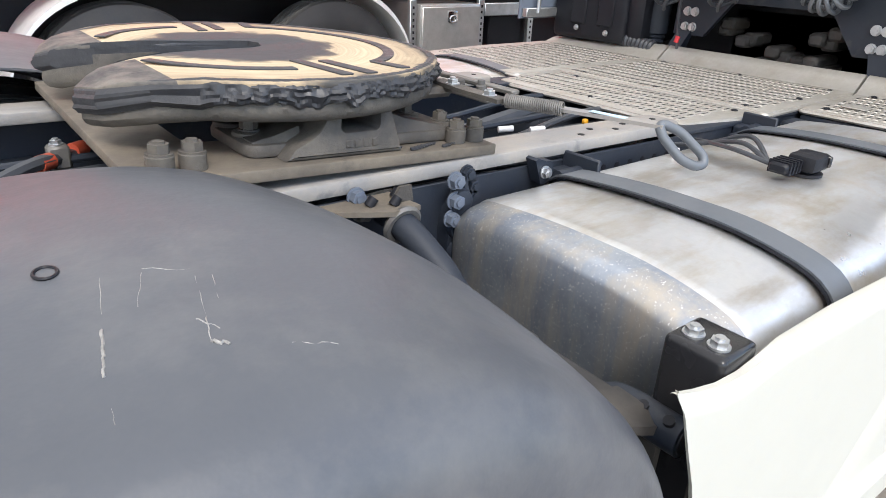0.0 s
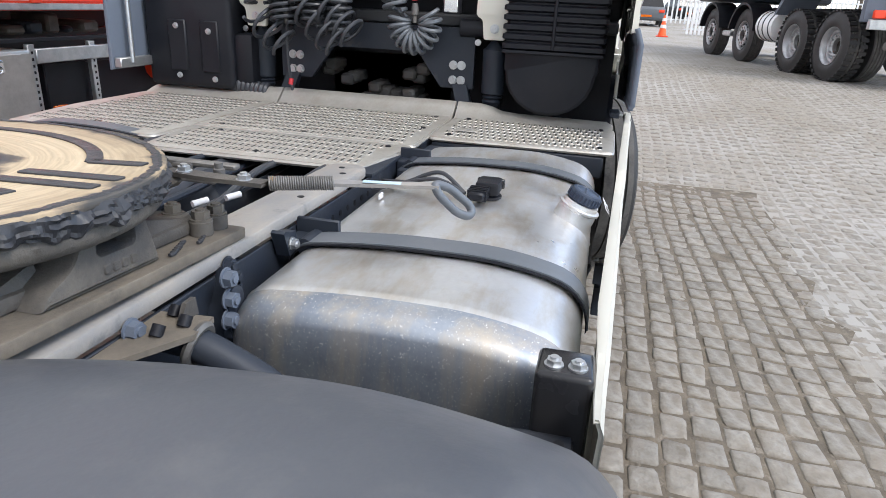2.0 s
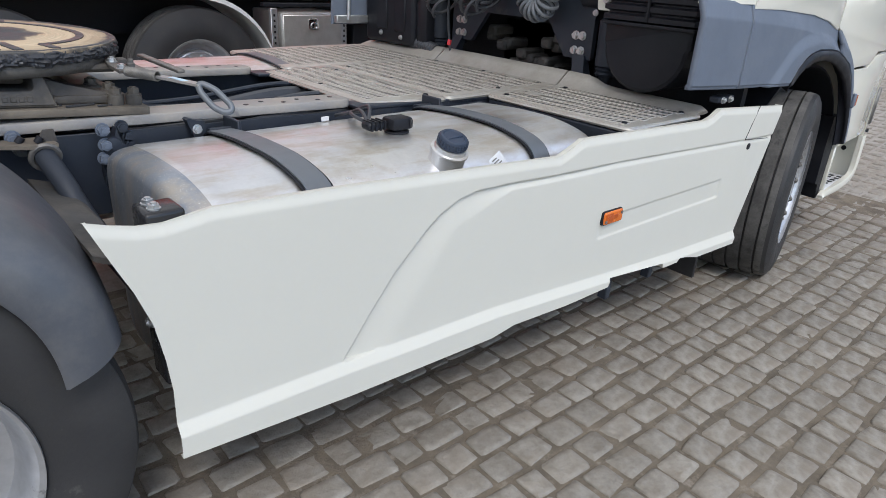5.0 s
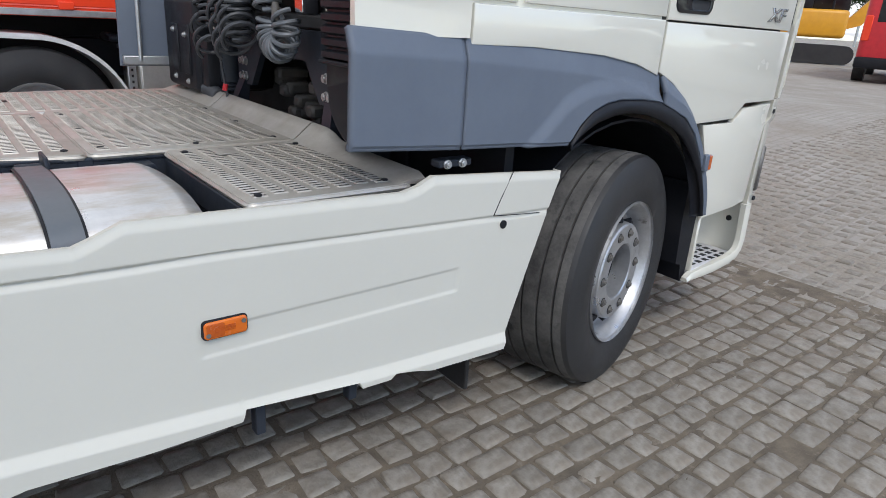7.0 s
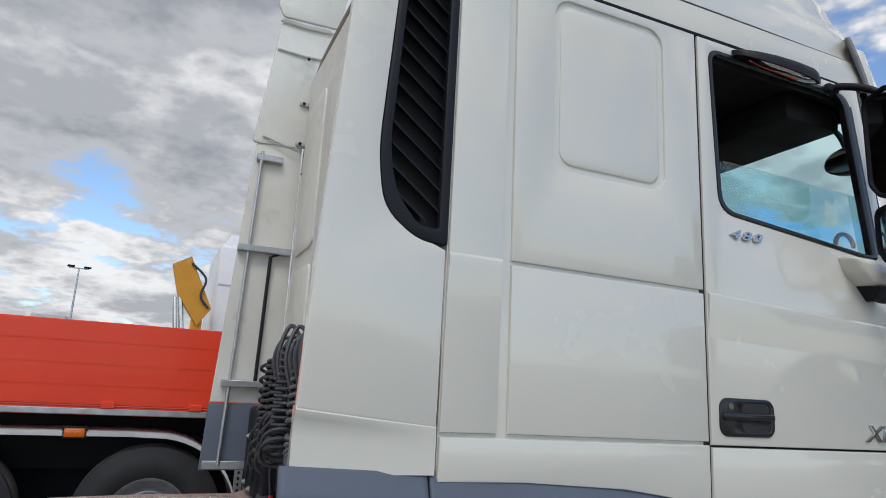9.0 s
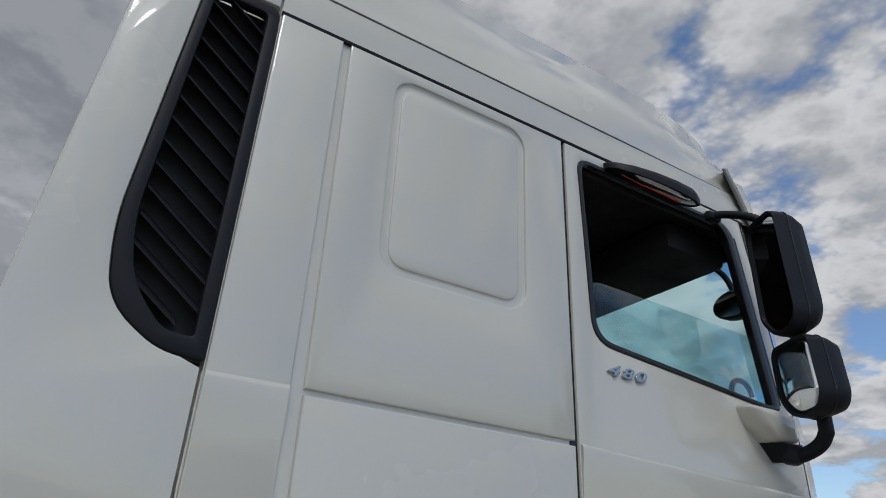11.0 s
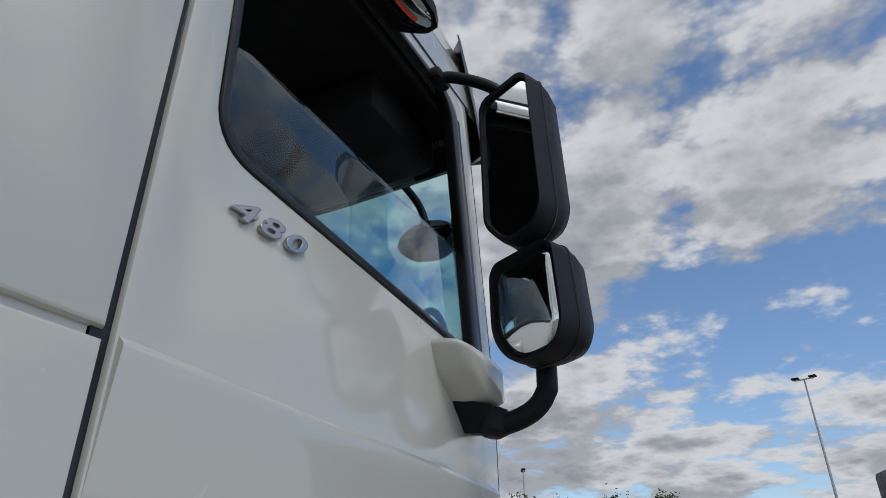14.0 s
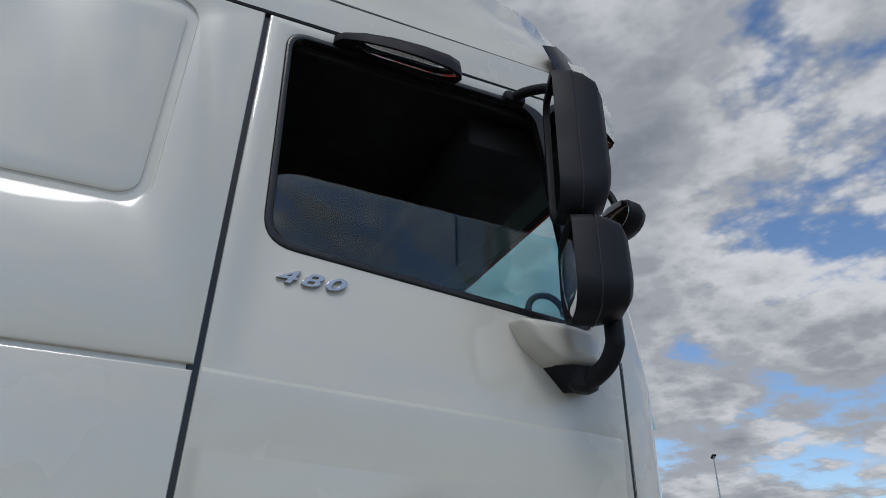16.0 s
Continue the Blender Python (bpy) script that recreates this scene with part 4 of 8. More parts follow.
# ---- rear mudguards, axle, wheels ----
SCRATCHES = ((-3.798, -0.901, -3.809, -0.954, 0.0012), (-3.814, -0.975, -3.820, -1.005, 0.0034), (-3.820, -1.005, -3.825, -1.026, 0.0028), (-3.828, -1.058, -3.830, -1.072, 0.0012), (-3.730, -0.928, -3.744, -0.993, 0.0011), (-3.744, -0.993, -3.752, -1.025, 0.0013), (-3.752, -1.028, -3.742, -1.034, 0.0042),
             (-3.713, -0.918, -3.726, -0.970, 0.0009), (-3.765, -0.900, -3.714, -0.922, 0.0008), (-3.767, -0.907, -3.784, -0.957, 0.0010), (-3.752, -0.994, -3.741, -1.012, 0.0016), (-3.70, -1.05, -3.668, -1.062, 0.0007))
GUARD_X, GUARD_A, GUARD_H, GUARD_B = -3.7995, 0.567, 1.156, 0.536


def guard_point(a, v):
    """The mudguard's skin at the angle a round the wheel, v from the chassis side to the outer edge."""
    c, sn = math.cos(a), math.sin(a)
    x = GUARD_X + (GUARD_A if c > 0 else 0.62) * c
    z = GUARD_B + (GUARD_H - GUARD_B) * sn ** (0.645 if c > 0 else 0.72)
    f = min(1.0, max(0.0, c))
    edge = -1.1714 - 0.0517 * f * f
    y = -0.455 + (edge + 0.455) * v
    drop = 0.272 * (y + 0.822) ** 2
    e = min(0.999, max(0.0, (edge + 0.0814 - y) / 0.0814))
    drop += 0.0814 * (1 - math.sqrt(1 - e * e))
    # soft dents and waves of the moulded plastic
    drop += 0.004 * noise.noise((x * 3.5 + y * 1.5, y * 4.5, 1.7)) + 0.0015 * noise.noise((x * 11, y * 6, 5.2))
    d = Vector((x - GUARD_X, 0, z - GUARD_B)).normalized()
    return Vector((x, y, z)) - d * drop, d


def guard_z(x, y):
    """The height of the skin near its crown."""
    best = min(range(40, 131), key=lambda k: abs(guard_point(radians(k), 0.6)[0].x - x))
    v = (y + 0.455) / (-1.1714 + 0.455)
    return guard_point(radians(best), v)[0].z


def mudguard(sign):
    vs = [i / 26 for i in range(23)] + [0.87, 0.90, 0.925, 0.945, 0.962, 0.976, 0.987, 0.995, 1.0]
    rings = []
    for i in range(81):
        a = radians(9 + 162 * i / 80)
        pts = [guard_point(a, v) for v in vs]
        last, d = pts[-1]
        outer = [p for p, _ in pts] + [last - d * 0.035]
        inner = [p - d * 0.006 + Vector((0, 0.006 if k == len(outer) - 1 else 0, 0)) for k, p in enumerate(outer)][::-1]
        rings.append([(p.x, -sign * p.y, p.z) for p in outer + inner])
    ob = part("mudguard", loft(bmesh.new(), rings), MUD, truck, "scuffed dark grey plastic mudguard over the rear wheel", smooth=60)
    # front flange
    rings = []
    for y, dz in ((-0.50, 0.01), (-0.62, 0.0), (-0.86, 0.0), (-0.865, 0.007), (-1.02, 0.007), (-1.025, 0.0), (-1.07, 0.002), (-1.10, 0.02)):
        rings.append([(-3.285, -sign * y, 0.885), (-3.215, -sign * y, 0.872 - dz), (-3.200, -sign * y, 0.86 - dz), (-3.202, -sign * y, 0.76), (-3.212, -sign * y, 0.76), (-3.218, -sign * y, 0.858 - dz), (-3.285, -sign * y, 0.872)])
    part("front_flange", loft(bmesh.new(), rings), CAST_D if sign == -1 else MUD, ob, "dusty dark mudguard flange")
    if sign == -1:
        for (xa, ya, xb, yb, w) in SCRATCHES:
            sc = bmesh.new()
            line = [(xa + (xb - xa) * k / 6, ya + (yb - ya) * k / 6 + 0.002 * math.sin(k * 1.7)) for k in range(7)]
            tube(sc, [(x, y, guard_z(x, y) - 0.0003) for x, y in line], w * 0.55, 5, flat=0.5)
            part("scratch", sc, SCUFF, ob, "pale scratches in the plastic")
        part("plug_ring", tube(bmesh.new(), [(-3.832 + 0.009 * math.cos(a), -0.870 + 0.012 * math.sin(a), guard_z(-3.832, -0.870) + 0.0005) for a in [2 * math.pi * i / 18 for i in range(18)]], 0.0016, 6, closed=True), BLACKP, ob)
    return ob


for sgn in (-1, 1):
    mudguard(sgn)


def wheel(name, c, sign, steer, r=0.497, w=0.33, dish=0.06, label="", parent=None, seg=64, grooves=4, rimdeep=False):
    """A tyre on a steel rim; the face looks to sign * y."""
    pose_m = Matrix.Translation(c) @ Matrix.Rotation(radians(steer), 4, "Z")
    emp = new(name)
    emp.parent = parent
    emp.matrix_basis = pose_m
    tagged(emp, label)
    h = w / 2
    pr = [(-h + 0.03, 0.292), (-h + 0.012, 0.31), (-h, 0.36), (-h - 0.004, 0.41), (-h + 0.006, 0.455), (-h + 0.022, r - 0.012), (-h + 0.04, r - 0.003)]
    tread = []
    tw = w - 0.09
    for k in range(grooves):
        c0 = -tw / 2 + tw * (k + 0.5) / grooves
        g = 0.0055
        tread += [(c0 - g, r), (c0 - g + 0.001, r - 0.012), (c0 + g - 0.001, r - 0.012), (c0 + g, r)]
    pr2 = [(-a, b) for a, b in pr[::-1]]
    tyre = part("tyre", lathe(bmesh.new(), [(a * sign, b) for a, b in pr + tread + pr2], (0, 0, 0), (0, 1, 0), seg, caps=False), RUBBER, emp, "worn black truck tyre", smooth=32)
    tyre.data.materials.append(TREADR)
    for pf in tyre.data.polygons:
        if math.hypot(pf.center.x, pf.center.z) > r - 0.007:
            pf.material_index = 1
    f = sign * h
    rp = [(0.0, 0.268), (-0.004, 0.302), (-0.014, 0.304), (-0.018, 0.292), (-0.03, 0.283), (-0.06, 0.272), (-0.10, 0.262), (-0.105, 0.23)]
    disc = [(-0.105, 0.225), (-0.085, 0.215), (-dish, 0.20), (-dish + 0.006, 0.19), (-dish + 0.002, 0.145), (-dish - 0.004, 0.128), (-dish - 0.02, 0.125), (-dish - 0.16, 0.12)]
    prof = [(f + sign * t, q) for t, q in rp[1:] + disc]
    rim = part("rim", lathe(bmesh.new(), prof, (0, 0, 0), (0, 1, 0), seg, caps=False), RIM, emp, "scuffed silver steel rim", smooth=30)
    hb = bmesh.new()
    lathe(hb, [(f - sign * (dish + 0.10), 0.118), (f - sign * (dish + 0.06), 0.105), (f - sign * (dish + 0.055), 0.095), (f - sign * (dish + 0.10), 0.088), (f - sign * (dish + 0.10), 0.0)], (0, 0, 0), (0, 1, 0), 32)
    part("hub", hb, CHASSIS if dish < 0.05 else CAST, emp, "dark hub")
    if dish < 0.05:
        part("nut_flange", lathe(bmesh.new(), [(f - sign * q, s) for q, s in ((dish + 0.05, 0.118), (dish - 0.012, 0.118), (dish - 0.016, 0.124), (dish - 0.016, 0.200), (dish - 0.010, 0.207), (dish + 0.03, 0.212))], (0, 0, 0), (0, 1, 0), seg, caps=False), RIM, emp, "silver ring flange holding the nuts", smooth=30)
        for i in range(10):
            a = 2 * math.pi * i / 10
            part("nut_recess", cyl(bmesh.new(), (0.167 * math.cos(a), f - sign * (dish - 0.012), 0.167 * math.sin(a)), (0.167 * math.cos(a), f - sign * (dish - 0.0175), 0.167 * math.sin(a)), 0.0205, seg=18), BLACKP, rim)
    nut = hexbolt(0.0135, 0.009, True, STEELD) if dish < 0.05 else hexbolt(0.016, 0.03, True, RIM)
    for i in range(10):
        a = 2 * math.pi * i / 10
        put("wheel_nut", nut, along((0.167 * math.cos(a), f - sign * (dish - (0.017 if dish < 0.05 else 0.002)), 0.167 * math.sin(a)), (0, sign, 0), a), rim)
    for i in range(10):
        hl = bmesh.new()
        a = 2 * math.pi * (i + 0.5) / 10
        cyl(hl, (0.212 * math.cos(a), f - sign * (dish + 0.04), 0.212 * math.sin(a)), (0.226 * math.cos(a), f - sign * (dish + 0.012), 0.226 * math.sin(a)), 0.020, seg=14)
        part("hand_hole", hl, BLACKP, rim)
    return emp


wheel("front_wheel", (-0.004, -1.062, 0.480), -1, 14.5, label="steered front wheel with ten nuts", parent=truck, r=0.496, w=0.42, dish=0.045, grooves=5)
wheel("front_wheel", (0.022, 1.035, 0.495), 1, 12.5, label="front wheel", parent=truck, w=0.34, dish=0.045)
for sgn in (-1, 1):
    for yy in (1.03, 0.70):
        wheel("rear_wheel", (-3.755, sgn * yy, 0.495), sgn, 0, label="twin rear wheel", parent=truck, w=0.29, dish=0.12)
part("rear_axle", cyl(bmesh.new(), (-3.755, -0.9, 0.495), (-3.755, 0.9, 0.495), 0.09, seg=20), CHASSIS, truck)
part("front_axle", bm_box(-0.06, 0.09, -0.85, 0.85, 0.36, 0.48, 0.02), CHASSIS, truck)
# mudguard tube and its rubber-bushed bracket
mt = part("mudguard_tube", tube(bmesh.new(), smooth_path([(-3.24, -0.47, 0.955), (-3.238, -0.54, 0.945), (-3.222, -0.63, 0.892), (-3.205, -0.72, 0.825), (-3.20, -0.98, 0.80), (-3.203, -1.02, 0.838), (-3.20, -1.128, 0.842)], 8), 0.027, 16), CHASSIS, truck, "grey mudguard support tube")
for y in (-1.07, -1.11):
    part("pipe_hole", cyl(bmesh.new(), (-3.214, y, 0.864), (-3.217, y, 0.870), 0.008, seg=10), BLACKP, mt)
part("tube_clamp", tube(bmesh.new(), [(-3.239 + 0.033 * math.cos(a), -0.535 - 0.01 * math.sin(a), 0.946 + 0.033 * math.sin(a)) for a in [2 * math.pi * i / 20 for i in range(20)]], 0.008, 6, closed=True), STEELD, mt)
part("pipe_mouth", cyl(bmesh.new(), (-3.20, -1.128, 0.842), (-3.1998, -1.1305, 0.842), 0.022, seg=16), BLACKP, mt)
vb = part("valve_bracket", loft(bmesh.new(), [[(-3.43, -0.455, z), (-3.215, -0.455, z), (-3.205, -0.545, z), (-3.265, -0.55, z)] for z in (0.972, 0.982)]), PLATE, truck, "dusty steel valve bracket")
for k, (x, y) in enumerate(((-3.29, -0.50), (-3.25, -0.52), (-3.225, -0.485))):
    part("valve", cyl(bmesh.new(), (x, y, 0.982), (x + 0.012, y, 0.996), 0.010, seg=12), BLACKP, vb)
put("bolt", BOLT_B, along((-3.276, -0.452, 0.955), (0, -1, 0)), vb)
part("valve_rib", loft(bmesh.new(), [[(-3.25, y, 0.98), (-3.20, y, 0.98), (-3.205, y, 1.012), (-3.23, y, 1.012)] for y in (-0.515, -0.507)]), CAST, vb)
# black bracket of the side skirt
sb = part("skirt_bracket", bm_box(-3.190, -3.105, -1.150, -1.062, 0.55, 0.970, 0.010, 3), GLOSSB, truck, "black painted skirt bracket")
for y in (-1.088, -1.124):
    put("bolt", BOLT_S, along((-3.162, y, 0.970), (0, 0, 1), y * 20), sb)
for z in (0.85, 0.70):
    put("bolt", BOLT_S, along((-3.190, -1.10, z), (-1, 0, 0)), sb)


# ---- side skirt ----
def skirt_top(x):
    px = [-3.305, -3.26, -3.21, -3.16, -3.11, -3.06, -2.69, -1.939, -1.888, -1.833, -1.091, -1.039, -0.986, -0.446]
    pz = [0.980, 0.966, 0.954, 0.951, 0.958, 0.966, 0.957, 0.928, 0.948, 0.973, 0.960, 0.973, 0.999, 0.968]
    return float(np.interp(x, px, pz))


def skirt_bot(x):
    px = [-3.19, -2.73, -2.2, -2.1, -1.83, -1.60, -1.588, -1.24, -1.23, -1.13, -1.11, -1.05, -0.97, -0.664]
    pz = [0.370, 0.356, 0.358, 0.376, 0.370, 0.378, 0.410, 0.386, 0.364, 0.364, 0.380, 0.370, 0.350, 0.345]
    return float(np.interp(x, px, pz))


def sstep(a, b, v):
    t = min(1.0, max(0.0, (v - a) / (b - a)))
    return t * t * (3 - 2 * t)


def skirt_y(x, z):
    """How far the skirt's face stands out, metres."""
    y = -1.271 + 0.0405 * max(0.0, -0.70 - x) + 0.008 * sstep(-0.03, 0.0, z - skirt_top(x))
    # swept recess: in front of a curved crease the face lies deeper
    t = min(1.0, max(0.0, (z - 0.50) / 0.375))
    crease = float(np.interp(z, [0.341, 0.448, 0.48, 0.577, 0.689, 0.791, 0.83, 0.861, 0.876], [-2.829, -2.757, -2.735, -2.666, -2.58, -2.477, -2.428, -2.365, -2.299]))
    band = float(np.interp(x, [-2.45, -2.15], [0.14, 0.026]))
    top_line = float(np.interp(x, [-2.309, -2.156, -1.994, -1.814, -1.645, -0.779, -0.654], [0.878, 0.879, 0.874, 0.872, 0.873, 0.850, 0.846]))
    d1, d2 = (x - crease) * 0.85, top_line - z
    if z > 0.462 and (d1 > 0 and d2 > 0 or (d2 > 0 and x > -2.3)):
        dist = min(d1, d2) if x < -2.25 else d2
        y += 0.011 * sstep(0.0, 0.009, dist) * (1 - sstep(0.008, band, dist)) * (1 - 0.5 * sstep(-2.2, -0.9, x))
    # lower sill band stands proud
    sill = float(np.interp(x, [-3.17, -2.724, -2.484, -2.176, -1.615, -1.173, -0.67], [0.463, 0.468, 0.465, 0.465, 0.436, 0.416, 0.406]))
    y -= 0.020 * (1 - min(1.0, max(0.0, (z - sill + 0.035) / 0.03)))
    # shallow field behind the marker lamp
    if -1.70 < x < -0.86:
        lo = 0.584 + (x + 1.655) * 0.024
        hi = lo + 0.089
        m = sstep(-1.70, -1.67, x) * (1 - sstep(-0.885, -0.865, x)) * sstep(lo, lo + 0.012, z) * (1 - sstep(hi - 0.012, hi, z))
        y += 0.004 * m
    y -= 0.010 * sstep(-0.72, -0.50, x)
    return y


bm = bmesh.new()
NX, NZ = 760, 170
grid = []
for i in range(NX + 1):
    row = []
    for j in range(NZ + 1):
        v = j / NZ
        x0 = float(np.interp(v, [0, 0.31, 0.455, 0.618, 0.754, 0.91, 1.0], [-3.19, -3.186, -3.193, -3.208, -3.236, -3.280, -3.305]))
        x1 = -0.446 - 0.215 * (1 - v) ** 0.9
        x = x0 + (x1 - x0) * i / NX
        zb, zt = skirt_bot(x), skirt_top(x)
        z = zb + (zt - zb) * v
        row.append(bm.verts.new((x, skirt_y(x, z), z)))
    grid.append(row)
for i in range(NX):
    for j in range(NZ):
        bm.faces.new((grid[i][j], grid[i + 1][j], grid[i + 1][j + 1], grid[i][j + 1]))
# returned edges
border = [grid[i][NZ] for i in range(NX + 1)], [grid[i][0] for i in range(NX + 1)], grid[0], grid[NX]
for line, off in zip(border, ((0, 1, -0.003), (0, 1.6, 0.0), (0.006, 0.8, 0), (-0.002, 1.4, 0))):
    # a small rounding, then the flat of the turned-in rim, then its inner drop
    last = line
    for k, lift in ((0.3, 1.0), (0.85, 0.6), (1.0, -0.6)):
        inn = [bm.verts.new(v.co + Vector((off[0], off[1] * k * float(np.interp(v.co.x, [-3.30, -3.12, -2.9], [0.009, 0.014, 0.024])), off[2] + (0.002 * lift if line is border[0] else 0.0)))) for v in line]
        for a, b, c, d in zip(last, last[1:], inn[1:], inn):
            bm.faces.new((a, b, c, d))
        last = inn
skirt = part("side_skirt", bm, SKIRTP, truck, "off-white moulded side skirt over the fuel tank", smooth=40)
# seam near the front end, mounting hole, brackets beneath
part("panel_seam", tube(bmesh.new(), [(-0.675, -1.270, 0.985), (-0.72, -1.2705, 0.90), (-0.745, -1.270, 0.846)], 0.0016, 6), BLACKP, skirt)
part("panel_seam", tube(bmesh.new(), [(-0.745, -1.270, 0.846), (-0.64, -1.275, 0.838), (-0.54, -1.279, 0.832)], 0.0014, 6), BLACKP, skirt)
part("mount_hole", cyl(bmesh.new(), (-0.700, -1.25, 0.811), (-0.700, -1.2735, 0.811), 0.0145, seg=20), BLACKP, skirt)
part("sill_bracket", bm_box(-1.55, -1.52, -1.22, -1.18, 0.29, 0.42, 0.004), CHASSIS, skirt)
part("sill_bracket", bm_box(-1.25, -1.22, -1.22, -1.18, 0.30, 0.40, 0.004), CHASSIS, skirt)
part("skirt_frame", tube(bmesh.new(), [(-1.52, -1.1, 0.36), (-1.22, -1.15, 0.37)], 0.02, 8), CHASSIS, truck)
mk = plate("marker_lamp", [rrect(-1.682, 0.643, -1.570, 0.690, 0.010)], 0.022, 0.004, side(-1.234), ORANGE, truck, "amber side marker lamp in a black base")
plate("lamp_base", [rrect(-1.6855, 0.6395, -1.5665, 0.6935, 0.012)], 0.018, 0.003, side(-1.2305), BLACKP, mk, "black lamp base")
plate("reflector", [rrect(-1.676, 0.648, -1.630, 0.685, 0.006)], 0.002, 0.0006, side(-1.2452), AMBER_D, mk, "darker amber reflector")
for x, z in ((-1.672, 0.656), (-1.580, 0.677)):
    part("lamp_screw", cyl(bmesh.new(), (x, -1.24, z), (x, -1.2475, z), 0.0062, seg=12), STEELD, mk)
rb = bmesh.new()
for i in range(5):
    box(rb, -1.655, -1.602, -1.247, -1.2445, 0.660 + i * 0.0035, 0.6615 + i * 0.0035)
part("lens_ribs", rb, AMBER_D, mk)

# mud flap and under-body between tank and front wheel
part("mud_flap", bm_box(-0.725, -0.705, -1.17, -0.85, 0.13, 0.85, 0.004), RUBBER, truck, "black rubber mud flap")
part("inner_guard", loft(bmesh.new(), [[(0.03 + q * math.cos(radians(a)), y, 0.50 + q * math.sin(radians(a))) for a in range(0, 186, 10)] + [(0.03 + (q + 0.01) * math.cos(radians(a)), y, 0.50 + (q + 0.01) * math.sin(radians(a))) for a in range(180, -6, -10)] for y, q in ((-1.18, 0.60), (-0.60, 0.60))]), BLACKP, truck, "black inner wheel guard")
part("inner_guard", bm_box(-0.62, 0.66, -0.60, -0.585, 0.45, 1.4, 0.004), BLACKP, truck)
part("engine_block", bm_box(-0.6, 0.9, -0.38, 0.38, 0.55, 1.25, 0.05), BLACKP, truck, "dark engine mass under the cab")
part("stay_bracket", bm_box(-0.93, -0.80, -1.205, -1.16, 1.005, 1.03, 0.004), CHASSIS, truck)
for x in (-0.90, -0.84):
    put("bolt", BOLT_S, along((x, -1.205, 1.017), (0, -1, 0)), truck)

# ---- cab: right side panels ----
S = -1.235


def panel(name, loop, y=S, thick=0.03, bevel=0.006, material=PAINT, label="", holes=(), parent=None):
    return plate(name, [loop] + list(holes), thick, bevel, side(y + thick / 2), material, parent or cab, label)


cab = new("cab")
cab.parent = truck
tagged(cab, "off-white sleeper cab with grey skirts and black mirrors")
# inner shell behind the seams, dark
for sgn in (-1, 1):
    y0, y1 = sorted((sgn * 1.198, sgn * 1.188))
    part("inner_shell", bm_box(0.07, 0.16, y0, y1, 1.36, 3.0), CABIN, cab)
    part("inner_shell", bm_box(0.16, 1.06, y0, y1, 1.30, 2.18), CABIN, cab)
    part("inner_shell", bm_box(0.16, 1.06, y0, y1, 2.87, 3.0), CABIN, cab)
part("shell_skin", bm_box(-0.86, 0.07, -1.224, -1.215, 1.40, 2.96), PAINT, cab)
# rear strip, sleeper panels, sill band
panel("rear_strip", [(-0.858, 1.497), (-0.686, 1.497), (-0.686, 2.93), (-0.858, 2.93)], label="cab rear corner strip")
part("strip_crease", loft(bmesh.new(), [[(x, S + 0.001, 1.86), (x, S - 0.0045, 1.95), (x, S - 0.0055, 1.975), (x, S - 0.0045, 1.979), (x, S + 0.001, 1.988)] for x in (-0.857, -0.688)]), PAINT, cab, smooth=60)
panel("rear_strip", [(-0.68, 1.497), (-0.664, 1.497), (-0.674, 2.93), (-0.692, 2.93)], y=S + 0.012, bevel=0.004)
win = rrect(-0.520, 2.295, -0.072, 2.893, 0.065, 7)
panel("sleeper_panel", [(-0.656, 1.986), (0.0835, 1.981), (0.0795, 2.93), (-0.664, 2.93)], label="upper sleeper panel with embossed field", holes=[win])
panel("embossed_field", rrect(-0.498, 2.317, -0.094, 2.871, 0.05, 7), y=S + 0.003, bevel=0.010)
ring = bmesh.new()
R1, R2, R3 = rrect(-0.525, 2.29, -0.067, 2.898, 0.068, 7), rrect(-0.509, 2.306, -0.083, 2.882, 0.057, 7), rrect(-0.493, 2.322, -0.099, 2.866, 0.047, 7)
loft(ring, [[(a, S + 0.006, b) for a, b in R1], [(a, S + 0.0145, b) for a, b in R2], [(a, S + 0.007, b) for a, b in R3]], caps=False)
part("emboss_channel", ring, PAINT, cab, smooth=60)
panel("sleeper_panel", [(-0.654, 1.497), (0.0855, 1.490), (0.0835, 1.970), (-0.656, 1.974)], label="lower sleeper hatch")
panel("sill_band", [(-0.858, 1.372), (-0.60, 1.369), (-0.25, 1.348), (-0.05, 1.319), (0.088, 1.278), (0.088, 1.480), (-0.858, 1.487)], label="white sill band over the grey skirt")
# door
WIN = rpoly([(0.168, 2.268), (0.985, 2.197), (1.014, 2.208), (0.915, 2.862), (0.86, 2.894), (0.143, 2.894)], [0.075, 0.02, 0.03, 0.05, 0.05, 0.055], 7)
door = panel("door", [(0.096, 1.480), (1.080, 1.472), (1.093, 1.80), (1.090, 2.116), (1.074, 2.252), (0.975, 2.93), (0.092, 2.93)], label="off-white cab door with half-lowered window", holes=[WIN])
lower = panel("door_lower", [(0.097, 1.290), (0.20, 1.247), (0.30, 1.187), (0.39, 1.11), (0.425, 1.075), (0.72, 1.083), (0.808, 1.150), (1.075, 1.155), (1.080, 1.466), (0.098, 1.474)], label="lower door extension")
